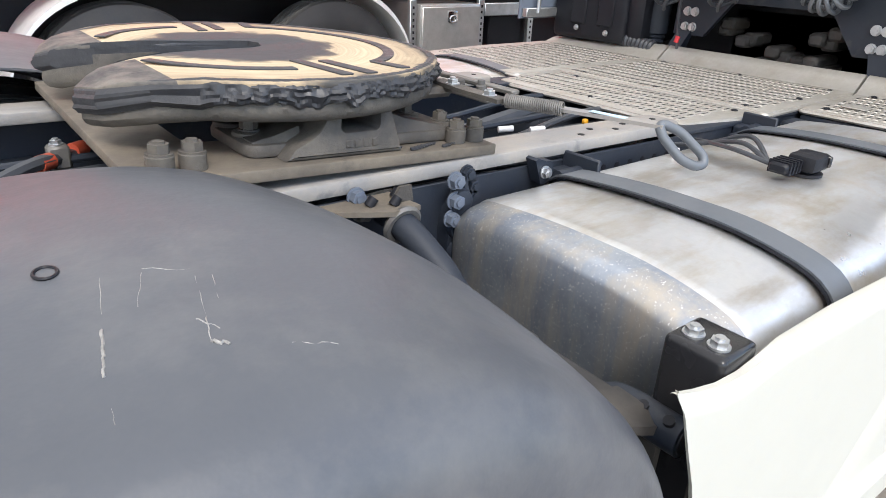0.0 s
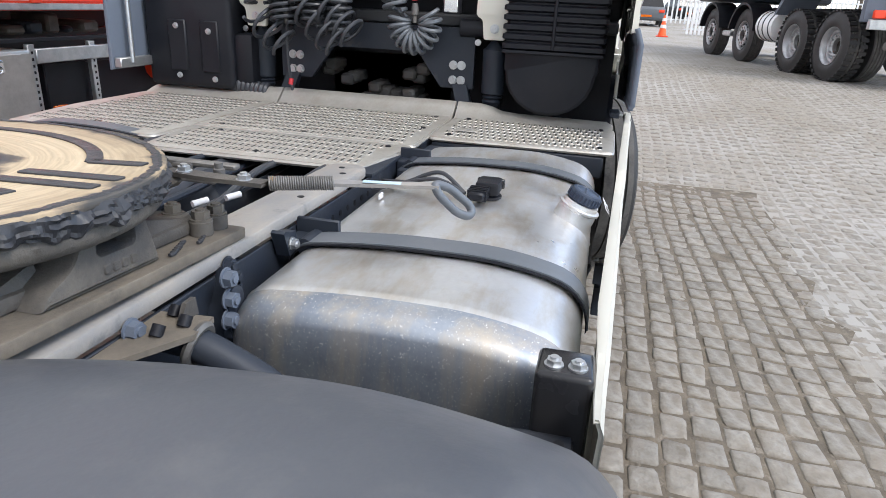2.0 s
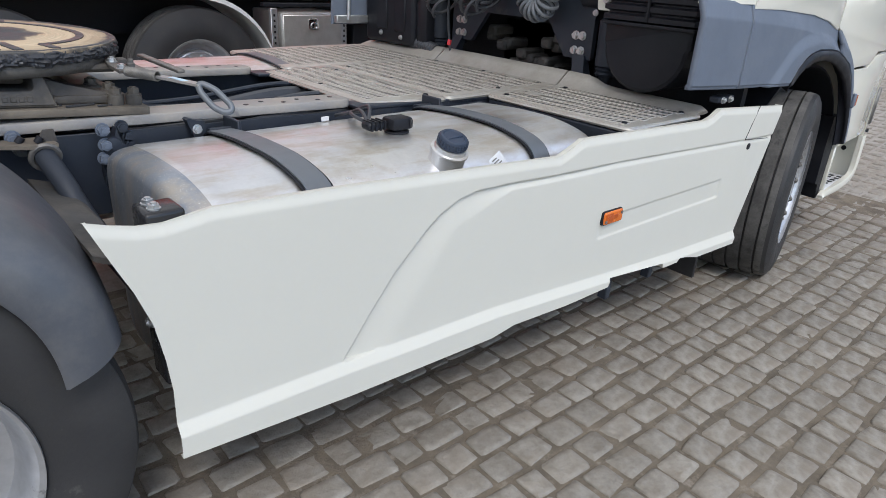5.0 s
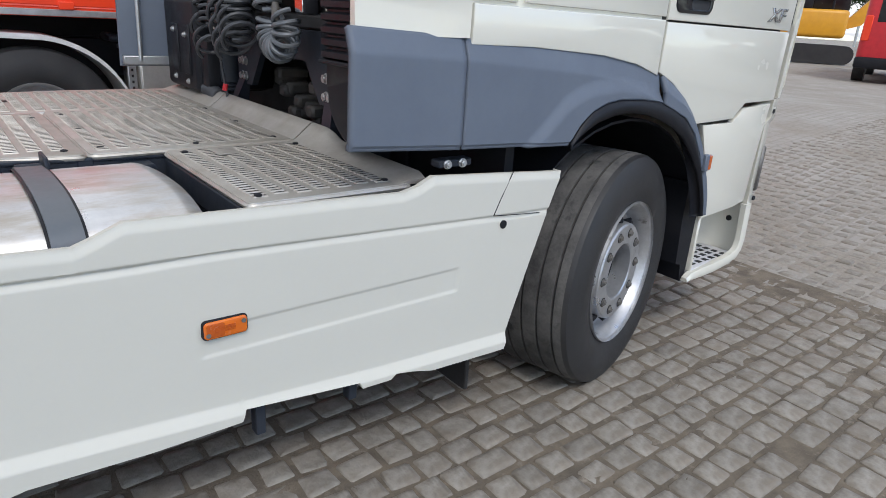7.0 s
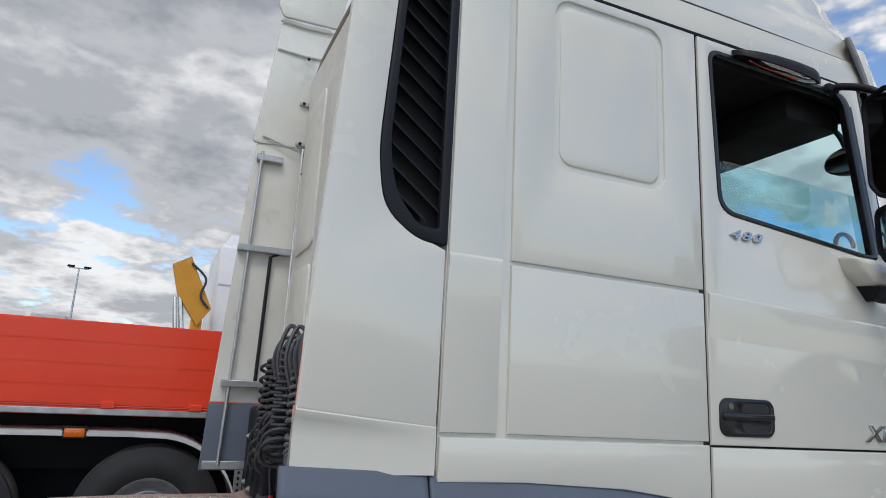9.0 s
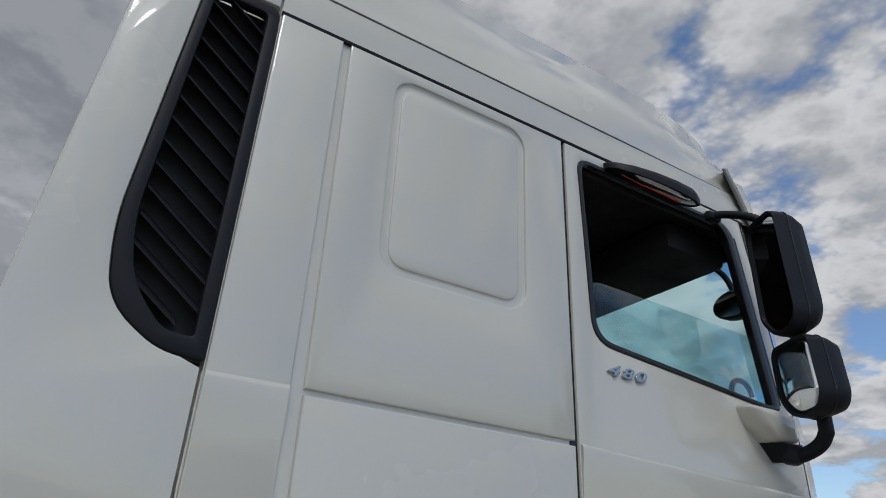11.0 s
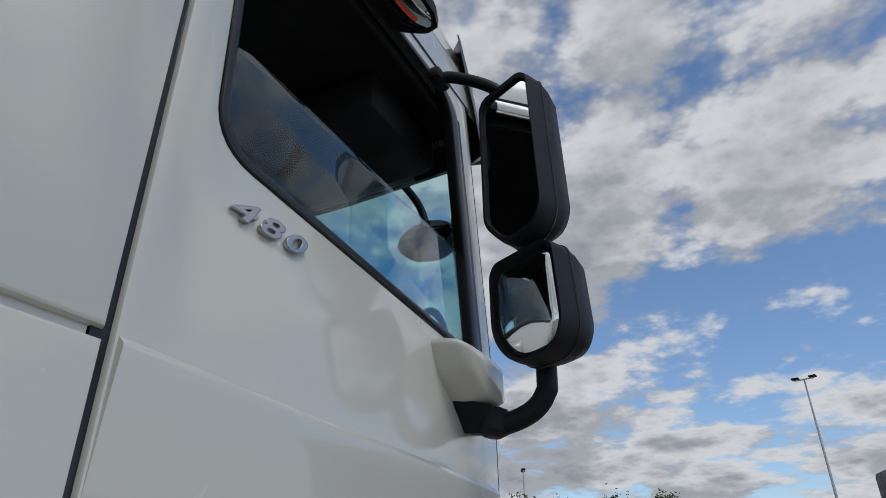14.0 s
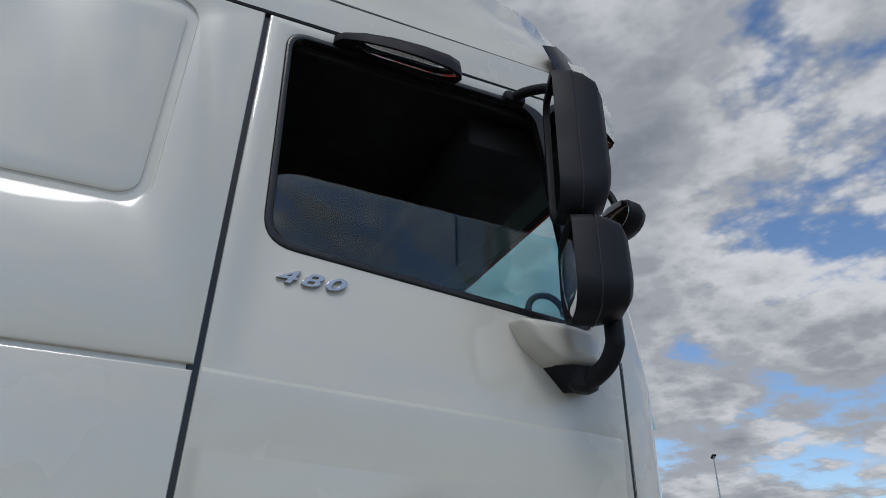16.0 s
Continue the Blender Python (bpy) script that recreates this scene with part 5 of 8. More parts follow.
# creases along the door and hatch: thin raised beads
part("door_crease", loft(bmesh.new(), [[(x, S + 0.001, z - 0.16), (x, S - 0.006, z - 0.05), (x, S - 0.0095, z - 0.006), (x, S - 0.0088, z - 0.002), (x, S + 0.001, z + 0.007)] for x, z in ((0.099, 1.971), (0.40, 1.958), (0.76, 1.945), (1.0, 1.934), (1.07, 1.930))]), PAINT, door, smooth=60)
part("door_seal", bm_box(0.072, 0.104, S + 0.009, S + 0.02, 1.29, 2.935), GLOSSB, cab, "black rubber door seal")
# window seal and glass
WIN2 = rpoly([(0.184, 2.283), (0.960, 2.216), (0.976, 2.226), (0.880, 2.838), (0.838, 2.878), (0.159, 2.879)], [0.065, 0.02, 0.02, 0.045, 0.045, 0.045], 7)
panel("window_seal", WIN, y=S - 0.003, thick=0.03, bevel=0.004, material=GLOSSB, holes=[WIN2], parent=door, label="black window seal")
GL = rpoly([(0.170, 2.275), (0.985, 2.20), (0.945, 2.456), (0.215, 2.470), (0.170, 2.45)], [0.05, 0.02, 0.004, 0.03, 0.02])
gp = panel("window_glass", GL, y=S + 0.012, thick=0.004, bevel=0.0008, material=PANE, parent=door, label="half-lowered tinted side window")
gp.visible_shadow = False
# door handle
hd = panel("handle_bezel", rrect(0.130, 1.508, 0.378, 1.632, 0.035), y=S - 0.006, thick=0.02, bevel=0.004, material=GLOSSB, parent=door, label="black door handle bezel", holes=[rrect(0.230, 1.525, 0.355, 1.618, 0.018)])
part("handle_pocket", bm_box(0.225, 0.36, S - 0.003, S + 0.01, 1.52, 1.622, 0.001), CABIN, hd)
part("handle_grip", bm_box(0.140, 0.372, S - 0.016, S - 0.001, 1.560, 1.586, 0.008, 3), GLOSSB, hd, "black pull grip")
part("lock_cylinder", cyl(bmesh.new(), (0.178, S - 0.008, 1.605), (0.178, S + 0.0, 1.605), 0.011, seg=16), STEELD, hd)
# power badge and model badge
digits = (("4", 0.206), ("8", 0.259), ("0", 0.311))
for ch, x in digits:
    me = font_mesh("badge_digit", ch, 0.043, 0.003, 0.0012, side(S - 0.004) @ Matrix.Translation((x, 2.181, 0)) @ Matrix.Scale(2.0, 4, (1, 0, 0)), BADGE, 0.3)
    put("badge_digit", me, Matrix(), door, "chrome power badge digit")
me = font_mesh("model_badge", "XF", 0.082, 0.003, 0.0015, side(S - 0.003) @ Matrix.Translation((0.845, 1.505, 0)) @ Matrix.Scale(1.45, 4, (1, 0, 0)), BADGE, 0.25)
put("model_badge", me, Matrix(), door, "chrome model badge")
# rear collar fairing with air grille
GR = rpoly([(-0.862, 2.002), (-0.862, 2.94), (-1.045, 2.935), (-1.082, 2.24), (-1.055, 2.08), (-0.95, 2.008)], [0.01, 0.03, 0.04, 0.12, 0.10, 0.08], 6)
fair = panel("collar_fairing", [(-0.866, 1.506), (-0.866, 1.99)] + GR[14:][::-1] + [(-1.042, 2.945), (-0.866, 2.945), (-0.866, 3.35), (-1.165, 3.35), (-1.195, 2.65), (-1.230, 1.90), (-1.2415, 1.543)], label="off-white air deflector panel behind the cab", bevel=0.010)
# scooped shelf under the grille and lower facet
FACET = ((-1.2415, 1.540, 1.0), (-1.15, 1.531, 0.95), (-1.05, 1.521, 0.75), (-0.95, 1.512, 0.35), (-0.868, 1.505, 0.0))
part("fairing_facet", loft(bmesh.new(), [[(x, S + 0.006, z + 0.012), (x, S + 0.0005, z + 0.004), (x, S + 0.0006, z), (x, S + 0.010 * k, z - 0.014), (x, S + 0.0175 * k, z - 0.035), (x, S + 0.019 * k, z - 0.06), (x, S + 0.015 * k, 1.39), (x, S + 0.04, 1.39), (x, S + 0.04, z + 0.012)] for x, z, k in FACET]), PAINT, fair, smooth=35)
GR2 = rpoly([(-0.892, 2.046), (-0.892, 2.91), (-1.020, 2.91), (-1.050, 2.26), (-1.022, 2.13), (-0.95, 2.048)], [0.01, 0.02, 0.03, 0.09, 0.08, 0.06], 6)
gr = panel("grille_frame", GR, y=S + 0.002, thick=0.03, bevel=0.006, material=BLACKP, holes=[GR2], parent=fair, label="dark grey grille frame")
part("grille_back", bm_box(-1.06, -0.85, S + 0.055, S + 0.06, 2.0, 2.93), CABIN, gr)
for i in range(17):
    z = 2.00 + i * 0.062
    lo_r, lo_f = (-1.043, z + 0.085), (-0.880, z - 0.04)
    a, b = Vector((lo_r[0], 0, lo_r[1])), Vector((lo_f[0], 0, lo_f[1]))
    t0 = max(0.0, 1 - (2.90 - b.z) / max(1e-3, a.z - b.z)) if a.z > 2.90 else 0.0
    if b.z > 2.88:
        continue
    if a.z > 2.905:
        a = b + (a - b) * (2.905 - b.z) / (a.z - b.z)
    if b.z < 2.045:
        b = a + (b - a) * min(1.0, (a.z - 2.06) / (a.z - b.z)) if a.z > 2.07 else None
    if b is None:
        continue
    if a.z < 2.2:
        k = max(0.0, min(1.0, (2.2 - a.z) / 0.16))
        a = a + (b - a) * k * 0.45
    bmv = bmesh.new()
    loft(bmv, [[(p.x, S + 0.008, p.z), (p.x, S + 0.012, p.z + 0.010), (p.x, S + 0.048, p.z + 0.034), (p.x, S + 0.048, p.z + 0.022)] for p in (a, b)])
    part("grille_slat", bmv, BLACKP, gr)

# grey lower skirts and wheel arch
def strip(name, low, high, n, m, depth, material, label, thick=0.02, smooth=30):
    """A moulded skin between two lines; depth(x, z, v) is how far it lies behind the cab's side."""
    tl, th = [k / (len(low) - 1) for k in range(len(low))], [k / (len(high) - 1) for k in range(len(high))]
    bm = bmesh.new()
    rows = []
    for i in range(n + 1):
        t = i / n
        a = [float(np.interp(t, tl, [p[k] for p in low])) for k in (0, 1)]
        b = [float(np.interp(t, th, [p[k] for p in high])) for k in (0, 1)]
        rows.append([])
        for j in range(m + 1):
            v = j / m
            x, z = a[0] + (b[0] - a[0]) * v, a[1] + (b[1] - a[1]) * v
            rows[-1].append(bm.verts.new((x, S + depth(x, z, v), z)))
    for a, b in zip(rows, rows[1:]):
        for j in range(m):
            bm.faces.new((a[j], b[j], b[j + 1], a[j + 1]))
    ob = part(name, bm, material, cab, label, smooth)
    sol = ob.modifiers.new("thickness", "SOLIDIFY")
    sol.thickness, sol.offset = thick, -1.0
    return ob


def chamfer_line(x):
    return float(np.interp(x, [-1.27, -0.88, -0.38, -0.15, 0.108], [1.347, 1.328, 1.290, 1.262, 1.175]))


def flare_line(x):
    return float(np.interp(x, [-0.66, -0.631, -0.541, -0.49, -0.441, -0.38, -0.305, -0.152, 0.0, 0.11], [1.03, 1.061, 1.133, 1.180, 1.223, 1.252, 1.272, 1.283, 1.262, 1.225]))


def grey_top(x):
    return float(np.interp(x, [-1.27, -0.885, -0.511, -0.3, -0.138, 0.0, 0.11], [1.412, 1.394, 1.376, 1.358, 1.336, 1.312, 1.282]))


def grey_depth(x, z, v):
    y = -0.014
    zc = chamfer_line(x)
    if z > zc:
        y += 0.024 * (z - zc) / max(0.01, grey_top(x) - zc)
    if x > -0.66:
        y -= 0.020 * sstep(0.0, 0.045, (flare_line(x) - z) * 0.72) * sstep(-0.66, -0.60, x)
    if v < 0.03:
        y += 0.006
    return y


def spaced(x0, x1, fn, n=24):
    return [(x0 + (x1 - x0) * k / n, fn(x0 + (x1 - x0) * k / n)) for k in range(n + 1)]


LIP_OUT = [(-0.412, 1.056), (-0.365, 1.115), (-0.309, 1.160), (-0.235, 1.187), (-0.159, 1.197), (-0.04, 1.195), (0.073, 1.184), (0.18, 1.158), (0.282, 1.113), (0.37, 1.045), (0.443, 0.948), (0.50, 0.84), (0.545, 0.74), (0.565, 0.66)]
LIP_IN = [(-0.398, 1.052), (-0.345, 1.085), (-0.275, 1.119), (-0.185, 1.141), (-0.093, 1.148), (0.01, 1.136), (0.10, 1.114), (0.20, 1.077), (0.29, 1.028), (0.375, 0.955), (0.445, 0.875), (0.495, 0.79), (0.525, 0.72), (0.54, 0.66)]
strip("grey_skirt", [(-1.269, 1.091), (-0.884, 1.068)], spaced(-1.265, -0.884, grey_top), 24, 40, grey_depth, GREY, "grey plastic skirt behind the wheel")
low_mid = [(x, float(np.interp(x, [-0.876, -0.412, -0.36, -0.30, -0.23, -0.159, -0.04, 0.073, 0.112], [1.068, 1.050, 1.118, 1.162, 1.187, 1.196, 1.194, 1.183, 1.175]))) for x in [-0.876 + 0.988 * k / 60 for k in range(61)]]
strip("grey_skirt", low_mid, spaced(-0.876, 0.112, grey_top, 60), 120, 44, grey_depth, GREY, "grey plastic skirt over the wheel arch")
strip("grey_skirt", [(0.119, 1.173)] + LIP_OUT[8:], [(0.119, 1.280), (0.21, 1.236), (0.293, 1.188), (0.37, 1.126), (0.441, 1.050), (0.50, 0.97), (0.565, 0.86), (0.605, 0.75), (0.62, 0.66)], 48, 18,
      lambda x, z, v: -0.036 + 0.030 * max(0.0, (v - 0.45) / 0.55), GREY, "grey wheel arch front quarter")
strip("arch_lip", LIP_IN, LIP_OUT, 70, 8, lambda x, z, v: -0.030 - 0.012 * math.sin(v * math.pi), BLACKP, "black rubber wheel arch lip", 0.06, 50)
ml = part("corner_marker", bm_box(0.478, 0.532, S - 0.048, S - 0.03, 0.875, 0.945, 0.006), AMBER_D, cab, "small dirty amber corner lamp")
part("lamp_base", bm_box(0.474, 0.504, S - 0.050, S - 0.03, 0.872, 0.948, 0.004), GREY, ml)
# lower front: step panel and entry steps
panel("step_panel", [(0.64, 0.62), (0.92, 0.64), (1.02, 0.66), (1.045, 0.95), (1.075, 1.14), (0.83, 1.125), (0.745, 1.066), (0.50, 1.066), (0.56, 0.93), (0.62, 0.76)], label="off-white step panel", y=S + 0.01)
LIP = [(0.606, 0.306), (0.64, 0.311), (0.75, 0.312), (0.859, 0.316), (0.98, 0.332), (1.05, 0.352), (1.086, 0.388), (1.100, 0.441), (1.095, 0.53), (1.086, 0.64)]
stp = part("entry_step", bm_box(0.655, 1.095, -1.215, -0.975, 0.328, 0.360, 0.008, 2), LIGHTGREY, cab, "grey perforated entry step in an off-white well")
lip_bm = []
for k, (x, z) in enumerate(LIP):
    a, b = Vector(LIP[max(0, k - 1)]), Vector(LIP[min(len(LIP) - 1, k + 1)])
    d = (b - a).normalized()
    n = Vector((-d.y, d.x))
    w = 0.045 if k > 1 else 0.02 + 0.015 * k
    lip_bm.append([(x, -1.236, z), (x + n.x * 0.4 * w, -1.240, z + n.y * 0.4 * w), (x + n.x * w, -1.232, z + n.y * w), (x + n.x * w, -1.205, z + n.y * w), (x, -1.200, z)])
part("step_lip", loft(bmesh.new(), lip_bm), PAINT, stp, "off-white outer lip", smooth=40)
part("step_cheek", bm_box(0.650, 0.668, -1.215, -0.975, 0.345, 0.655, 0.006), PAINT, stp)
part("step_riser", loft(bmesh.new(), [[(x, y, z) for x, y in ((0.655, -0.985), (1.02, -0.990), (1.075, -1.02), (1.105, -1.08), (1.112, -1.20), (1.128, -1.20), (1.122, -1.07), (1.08, -0.985), (1.02, -0.965), (0.655, -0.965))] for z in (0.345, 0.66)]), PAINT, stp, "off-white well of the step", smooth=40)
for i in range(6):
    for j in range(4):
        part("tread_hole", bm_box(0.715 + i * 0.058, 0.745 + i * 0.058, -1.190 + j * 0.047, -1.162 + j * 0.047, 0.3602, 0.3622), BLACKP, stp)
part("step_hole", cyl(bmesh.new(), (1.112, -1.125, 0.53), (1.104, -1.125, 0.53), 0.015, seg=16), BLACKP, stp)
fr = part("front_corner", loft(bmesh.new(), [[(1.06, -1.225, z), (1.13, -1.215, z), (1.20, -1.16, z), (1.24, -1.06, z), (1.18, -1.03, z), (1.06, -1.19, z)] for z in (0.62, 0.68, 0.95, 1.04)] + [[(1.10, -1.225, z), (1.165, -1.215, z), (1.22, -1.16, z), (1.25, -1.06, z), (1.18, -1.03, z), (1.10, -1.19, z)] for z in (1.07, 1.16)]), PAINT, cab, "off-white front corner panel", smooth=40)
part("air_slot", bm_box(1.105, 1.135, -1.2275, -1.20, 0.70, 0.93, 0.008), STEELD, fr, "mesh-covered air slot")
for z in (0.66, 1.10):
    part("plug", cyl(bmesh.new(), (1.125, -1.21, z), (1.125, -1.224, z), 0.012, seg=14), BLACKP, fr)
part("inner_corner", loft(bmesh.new(), [[(1.08, -1.14, z), (1.20, -1.12, z), (1.24, -1.05, z), (1.08, -1.05, z)] for z in (1.14, 1.97)]), PAINT, cab, smooth=40)
ladder = part("air_deflector", loft(bmesh.new(), [[(1.120 + dx, -1.228, z), (1.150 + dx, -1.226, z), (1.154 + dx, -1.200, z), (1.120 + dx, -1.200, z)] for z, dx in ((1.165, 0.0), (1.22, 0.0), (1.66, 0.015), (1.785, 0.015))]), PAINT, cab, "off-white corner air deflector with open rungs", smooth=40)
part("outer_rail", loft(bmesh.new(), [[(1.245 + dx, -1.190, z), (1.275 + dx, -1.165, z), (1.265 + dx, -1.140, z), (1.238 + dx, -1.165, z)] for z, dx in ((1.165, -0.04), (1.22, 0.0), (1.66, 0.015), (1.785, -0.02))]), PAINT, ladder, smooth=40)
for k in range(5):
    z = 1.175 + k * 0.145
    part("rung", loft(bmesh.new(), [[(1.13, -1.224, z), (1.13, -1.224, z + 0.028), (1.13, -1.205, z + 0.028), (1.13, -1.205, z)], [(1.265, -1.178, z), (1.265, -1.178, z + 0.028), (1.255, -1.155, z + 0.028), (1.255, -1.155, z)]]), PAINT, ladder)
part("mud_flap", loft(bmesh.new(), [[(x, y, z) for x, z in ((0.535, 0.80), (0.645, 0.80), (0.648, 0.66), (0.640, 0.295), (0.605, 0.30), (0.585, 0.39), (0.545, 0.40), (0.530, 0.62))] for y in (-1.195, -0.9)]), BLACKP, cab, "black rubber flap behind the step")

# ---- cab: roof, front, back, left side, inside ----
def roof_section(x, zt, yw, zs=2.935):
    """Half the roof outline from the gutter to the crown, then the other half."""
    half = [(1.225, zs), (1.228, zs + 0.06), (1.222, 3.062), (1.215, 3.066), (1.20, min(3.16, zt - 0.12)), (yw + 0.06, zt - 0.10), (yw, zt - 0.045), (yw - 0.10, zt - 0.012), (yw - 0.4, zt), (0, zt + 0.005)]
    return [(x, -y, z) for y, z in half] + [(x, y, z) for y, z in half[-2::-1]]


rs = [roof_section(-0.86, 3.62, 1.02), roof_section(-0.2, 3.60, 1.03), roof_section(0.35, 3.585, 1.05), roof_section(0.72, 3.57, 1.05), roof_section(0.90, 3.53, 1.05), roof_section(0.98, 3.49, 1.05), roof_section(1.05, 3.42, 1.05), roof_section(1.10, 3.33, 1.04)]
roof = part("roof", loft(bmesh.new(), rs, closed=False), PAINT, cab, "off-white raised roof", smooth=35)
front_cap = rs[-1]
part("roof_front", loft(bmesh.new(), [front_cap, [(x + 0.10, y * 0.97, z * 0.985) for x, y, z in front_cap], [(x + 0.16, y * 0.9, 2.95) for x, y, z in front_cap]], closed=False, caps=False), PAINT, roof, smooth=50)
for sgn in (-1, 1):
    part("roof_gutter", tube(bmesh.new(), [(-0.86, sgn * 1.228, 2.935), (0.3, sgn * 1.230, 2.935), (1.0, sgn * 1.228, 2.93)], 0.008, 6), BLACKP, roof)
    part("roof_seam", tube(bmesh.new(), [(-0.86, sgn * 1.222, 3.064), (0.3, sgn * 1.222, 3.064), (0.99, sgn * 1.218, 3.064)], 0.0035, 6), STEELD, roof)
# sun visor over the windscreen
part("sun_visor", loft(bmesh.new(), [[(px + dx, y, pz + 0.6 * dx) for px, pz in ((0.915, 3.150), (0.930, 3.155), (0.985, 3.06), (1.035, 2.95), (1.075, 2.83), (1.060, 2.828), (1.020, 2.945), (0.965, 3.05))] for y, dx in ((-1.242, 0.0), (-1.225, 0.05), (-1.15, 0.15), (-0.6, 0.27), (0.6, 0.27), (1.15, 0.15), (1.225, 0.05), (1.242, 0.0))]), GLOSSB, cab, "dark tinted sun visor", smooth=40)
# front face and windscreen
part("front_face", bm_box(1.20, 1.30, -1.06, 1.06, 0.45, 1.98, 0.05, 3), PAINT, cab, "off-white cab front")
ws = [(1.27, -1.12, 2.0), (1.27, 1.12, 2.0), (1.10, 1.12, 2.95), (1.10, -1.12, 2.95)]
bm = bmesh.new()
loft(bm, [[Vector(p) for p in ws], [Vector(p) + Vector((0.006, 0, 0.001)) for p in ws]])
wsc = part("windscreen", bm, PANE, cab, "tinted windscreen")
wsc.visible_shadow = False
for sgn in (-1, 1):
    part("a_pillar", loft(bmesh.new(), [[(x, sgn * -y, z) for x, y in ((1.10 + dx, -1.230), (1.19 + dx, -1.20), (1.26 + dx, -1.13), (1.24 + dx, -1.10), (1.10 + dx, -1.17))] for dx, z in ((0.0, 1.5), (0.0, 2.1), (-0.02, 2.25), (-0.085, 2.6), (-0.125, 2.95))]), PAINT, cab, "off-white windscreen pillar", smooth=45)
    part("pillar_trim", loft(bmesh.new(), [[(1.088 + dx, sgn * 1.228, z), (1.103 + dx, sgn * 1.230, z), (1.105 + dx, sgn * 1.17, z), (1.088 + dx, sgn * 1.17, z)] for dx, z in ((-0.008, 1.5), (0.0, 1.80), (-0.002, 2.116), (-0.018, 2.252), (-0.115, 2.93))]), GLOSSB, cab)
# dark plastic quarter between window and pillar
part("quarter_trim", loft(bmesh.new(), [[(0.985, S - 0.002, 2.225), (1.022, S - 0.002, 2.225), (1.022, S + 0.03, 2.225), (0.985, S + 0.03, 2.225)], [(0.893, S - 0.002, 2.84), (0.928, S - 0.002, 2.84), (0.928, S + 0.03, 2.84), (0.893, S + 0.03, 2.84)]]), GLOSSB, door)
# left side
WL = rpoly([(0.175, 2.30), (1.03, 2.20), (0.945, 2.80), (0.90, 2.845), (0.155, 2.865)], 0.05)
plate("far_side", [[(-0.86, 1.40), (1.13, 1.40), (1.135, 2.05), (1.0, 2.93), (-0.86, 2.93)], WL], 0.03, 0.006, side(1.235), PAINT, cab, "off-white far cab side")
fg = plate("far_window", [WL], 0.004, 0.0008, side(1.225), PANE, cab)
fg.visible_shadow = False
# back wall with pressed ribs
bw = part("back_wall", bm_box(-0.86, -0.82, -1.20, 1.20, 1.55, 3.58, 0.02), PAINT_IN, cab, "off-white pressed steel cab rear wall")
for y0, y1, z0, z1 in ((-1.1, -0.62, 2.35, 3.3), (-0.55, -0.05, 2.35, 3.3), (0.05, 0.55, 2.35, 3.3), (0.62, 1.1, 2.35, 3.3), (-1.1, -0.62, 1.65, 2.25), (-0.55, 0.55, 1.65, 2.25), (0.62, 1.1, 1.65, 2.25)):
    plate("pressed_field", [rrect(y0, z0, y1, z1, 0.05)], 0.018, 0.008, cross(-0.864), PAINT_IN, bw)
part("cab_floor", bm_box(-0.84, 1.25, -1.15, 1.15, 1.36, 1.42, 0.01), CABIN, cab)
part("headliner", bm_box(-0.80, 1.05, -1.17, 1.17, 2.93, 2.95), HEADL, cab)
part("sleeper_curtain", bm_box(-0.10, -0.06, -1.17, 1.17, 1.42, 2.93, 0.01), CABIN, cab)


def seat(y):
    ob = part("seat", bm_box(0.10, 0.55, y - 0.24, y + 0.24, 1.75, 1.92, 0.05, 3), CABIN, cab, "dark upholstered cab seat")
    part("backrest", bm_box(0.02, 0.16, y - 0.24, y + 0.24, 1.90, 2.52, 0.05, 3), CABIN, ob)
    part("headrest", bm_box(0.04, 0.13, y - 0.14, y + 0.14, 2.52, 2.70, 0.04, 3), CABIN, ob)


seat(-0.72)
seat(0.72)
part("dashboard", bm_box(0.95, 1.22, -1.14, 1.14, 1.75, 2.08, 0.05, 3), CABIN, cab)
part("steering_wheel", tube(bmesh.new(), [(0.86 + 0.10 * math.sin(a), 0.70 + 0.23 * math.cos(a), 2.14 + 0.20 * math.sin(a)) for a in [2 * math.pi * i / 36 for i in range(36)]], 0.017, 10, closed=True), CABIN, cab, "black steering wheel")
# black arc placed just inside the window; its part is unknown
part("grab_handle", tube(bmesh.new(), [(0.926 + 0.055 * math.cos(radians(a)), -1.162, 2.262 + 0.05 * math.sin(radians(a))) for a in range(0, 181, 15)], 0.009, 8), CABIN, cab, "black arc placed inside the side window")
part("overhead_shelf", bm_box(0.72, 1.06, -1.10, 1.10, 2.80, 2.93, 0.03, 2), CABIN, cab)

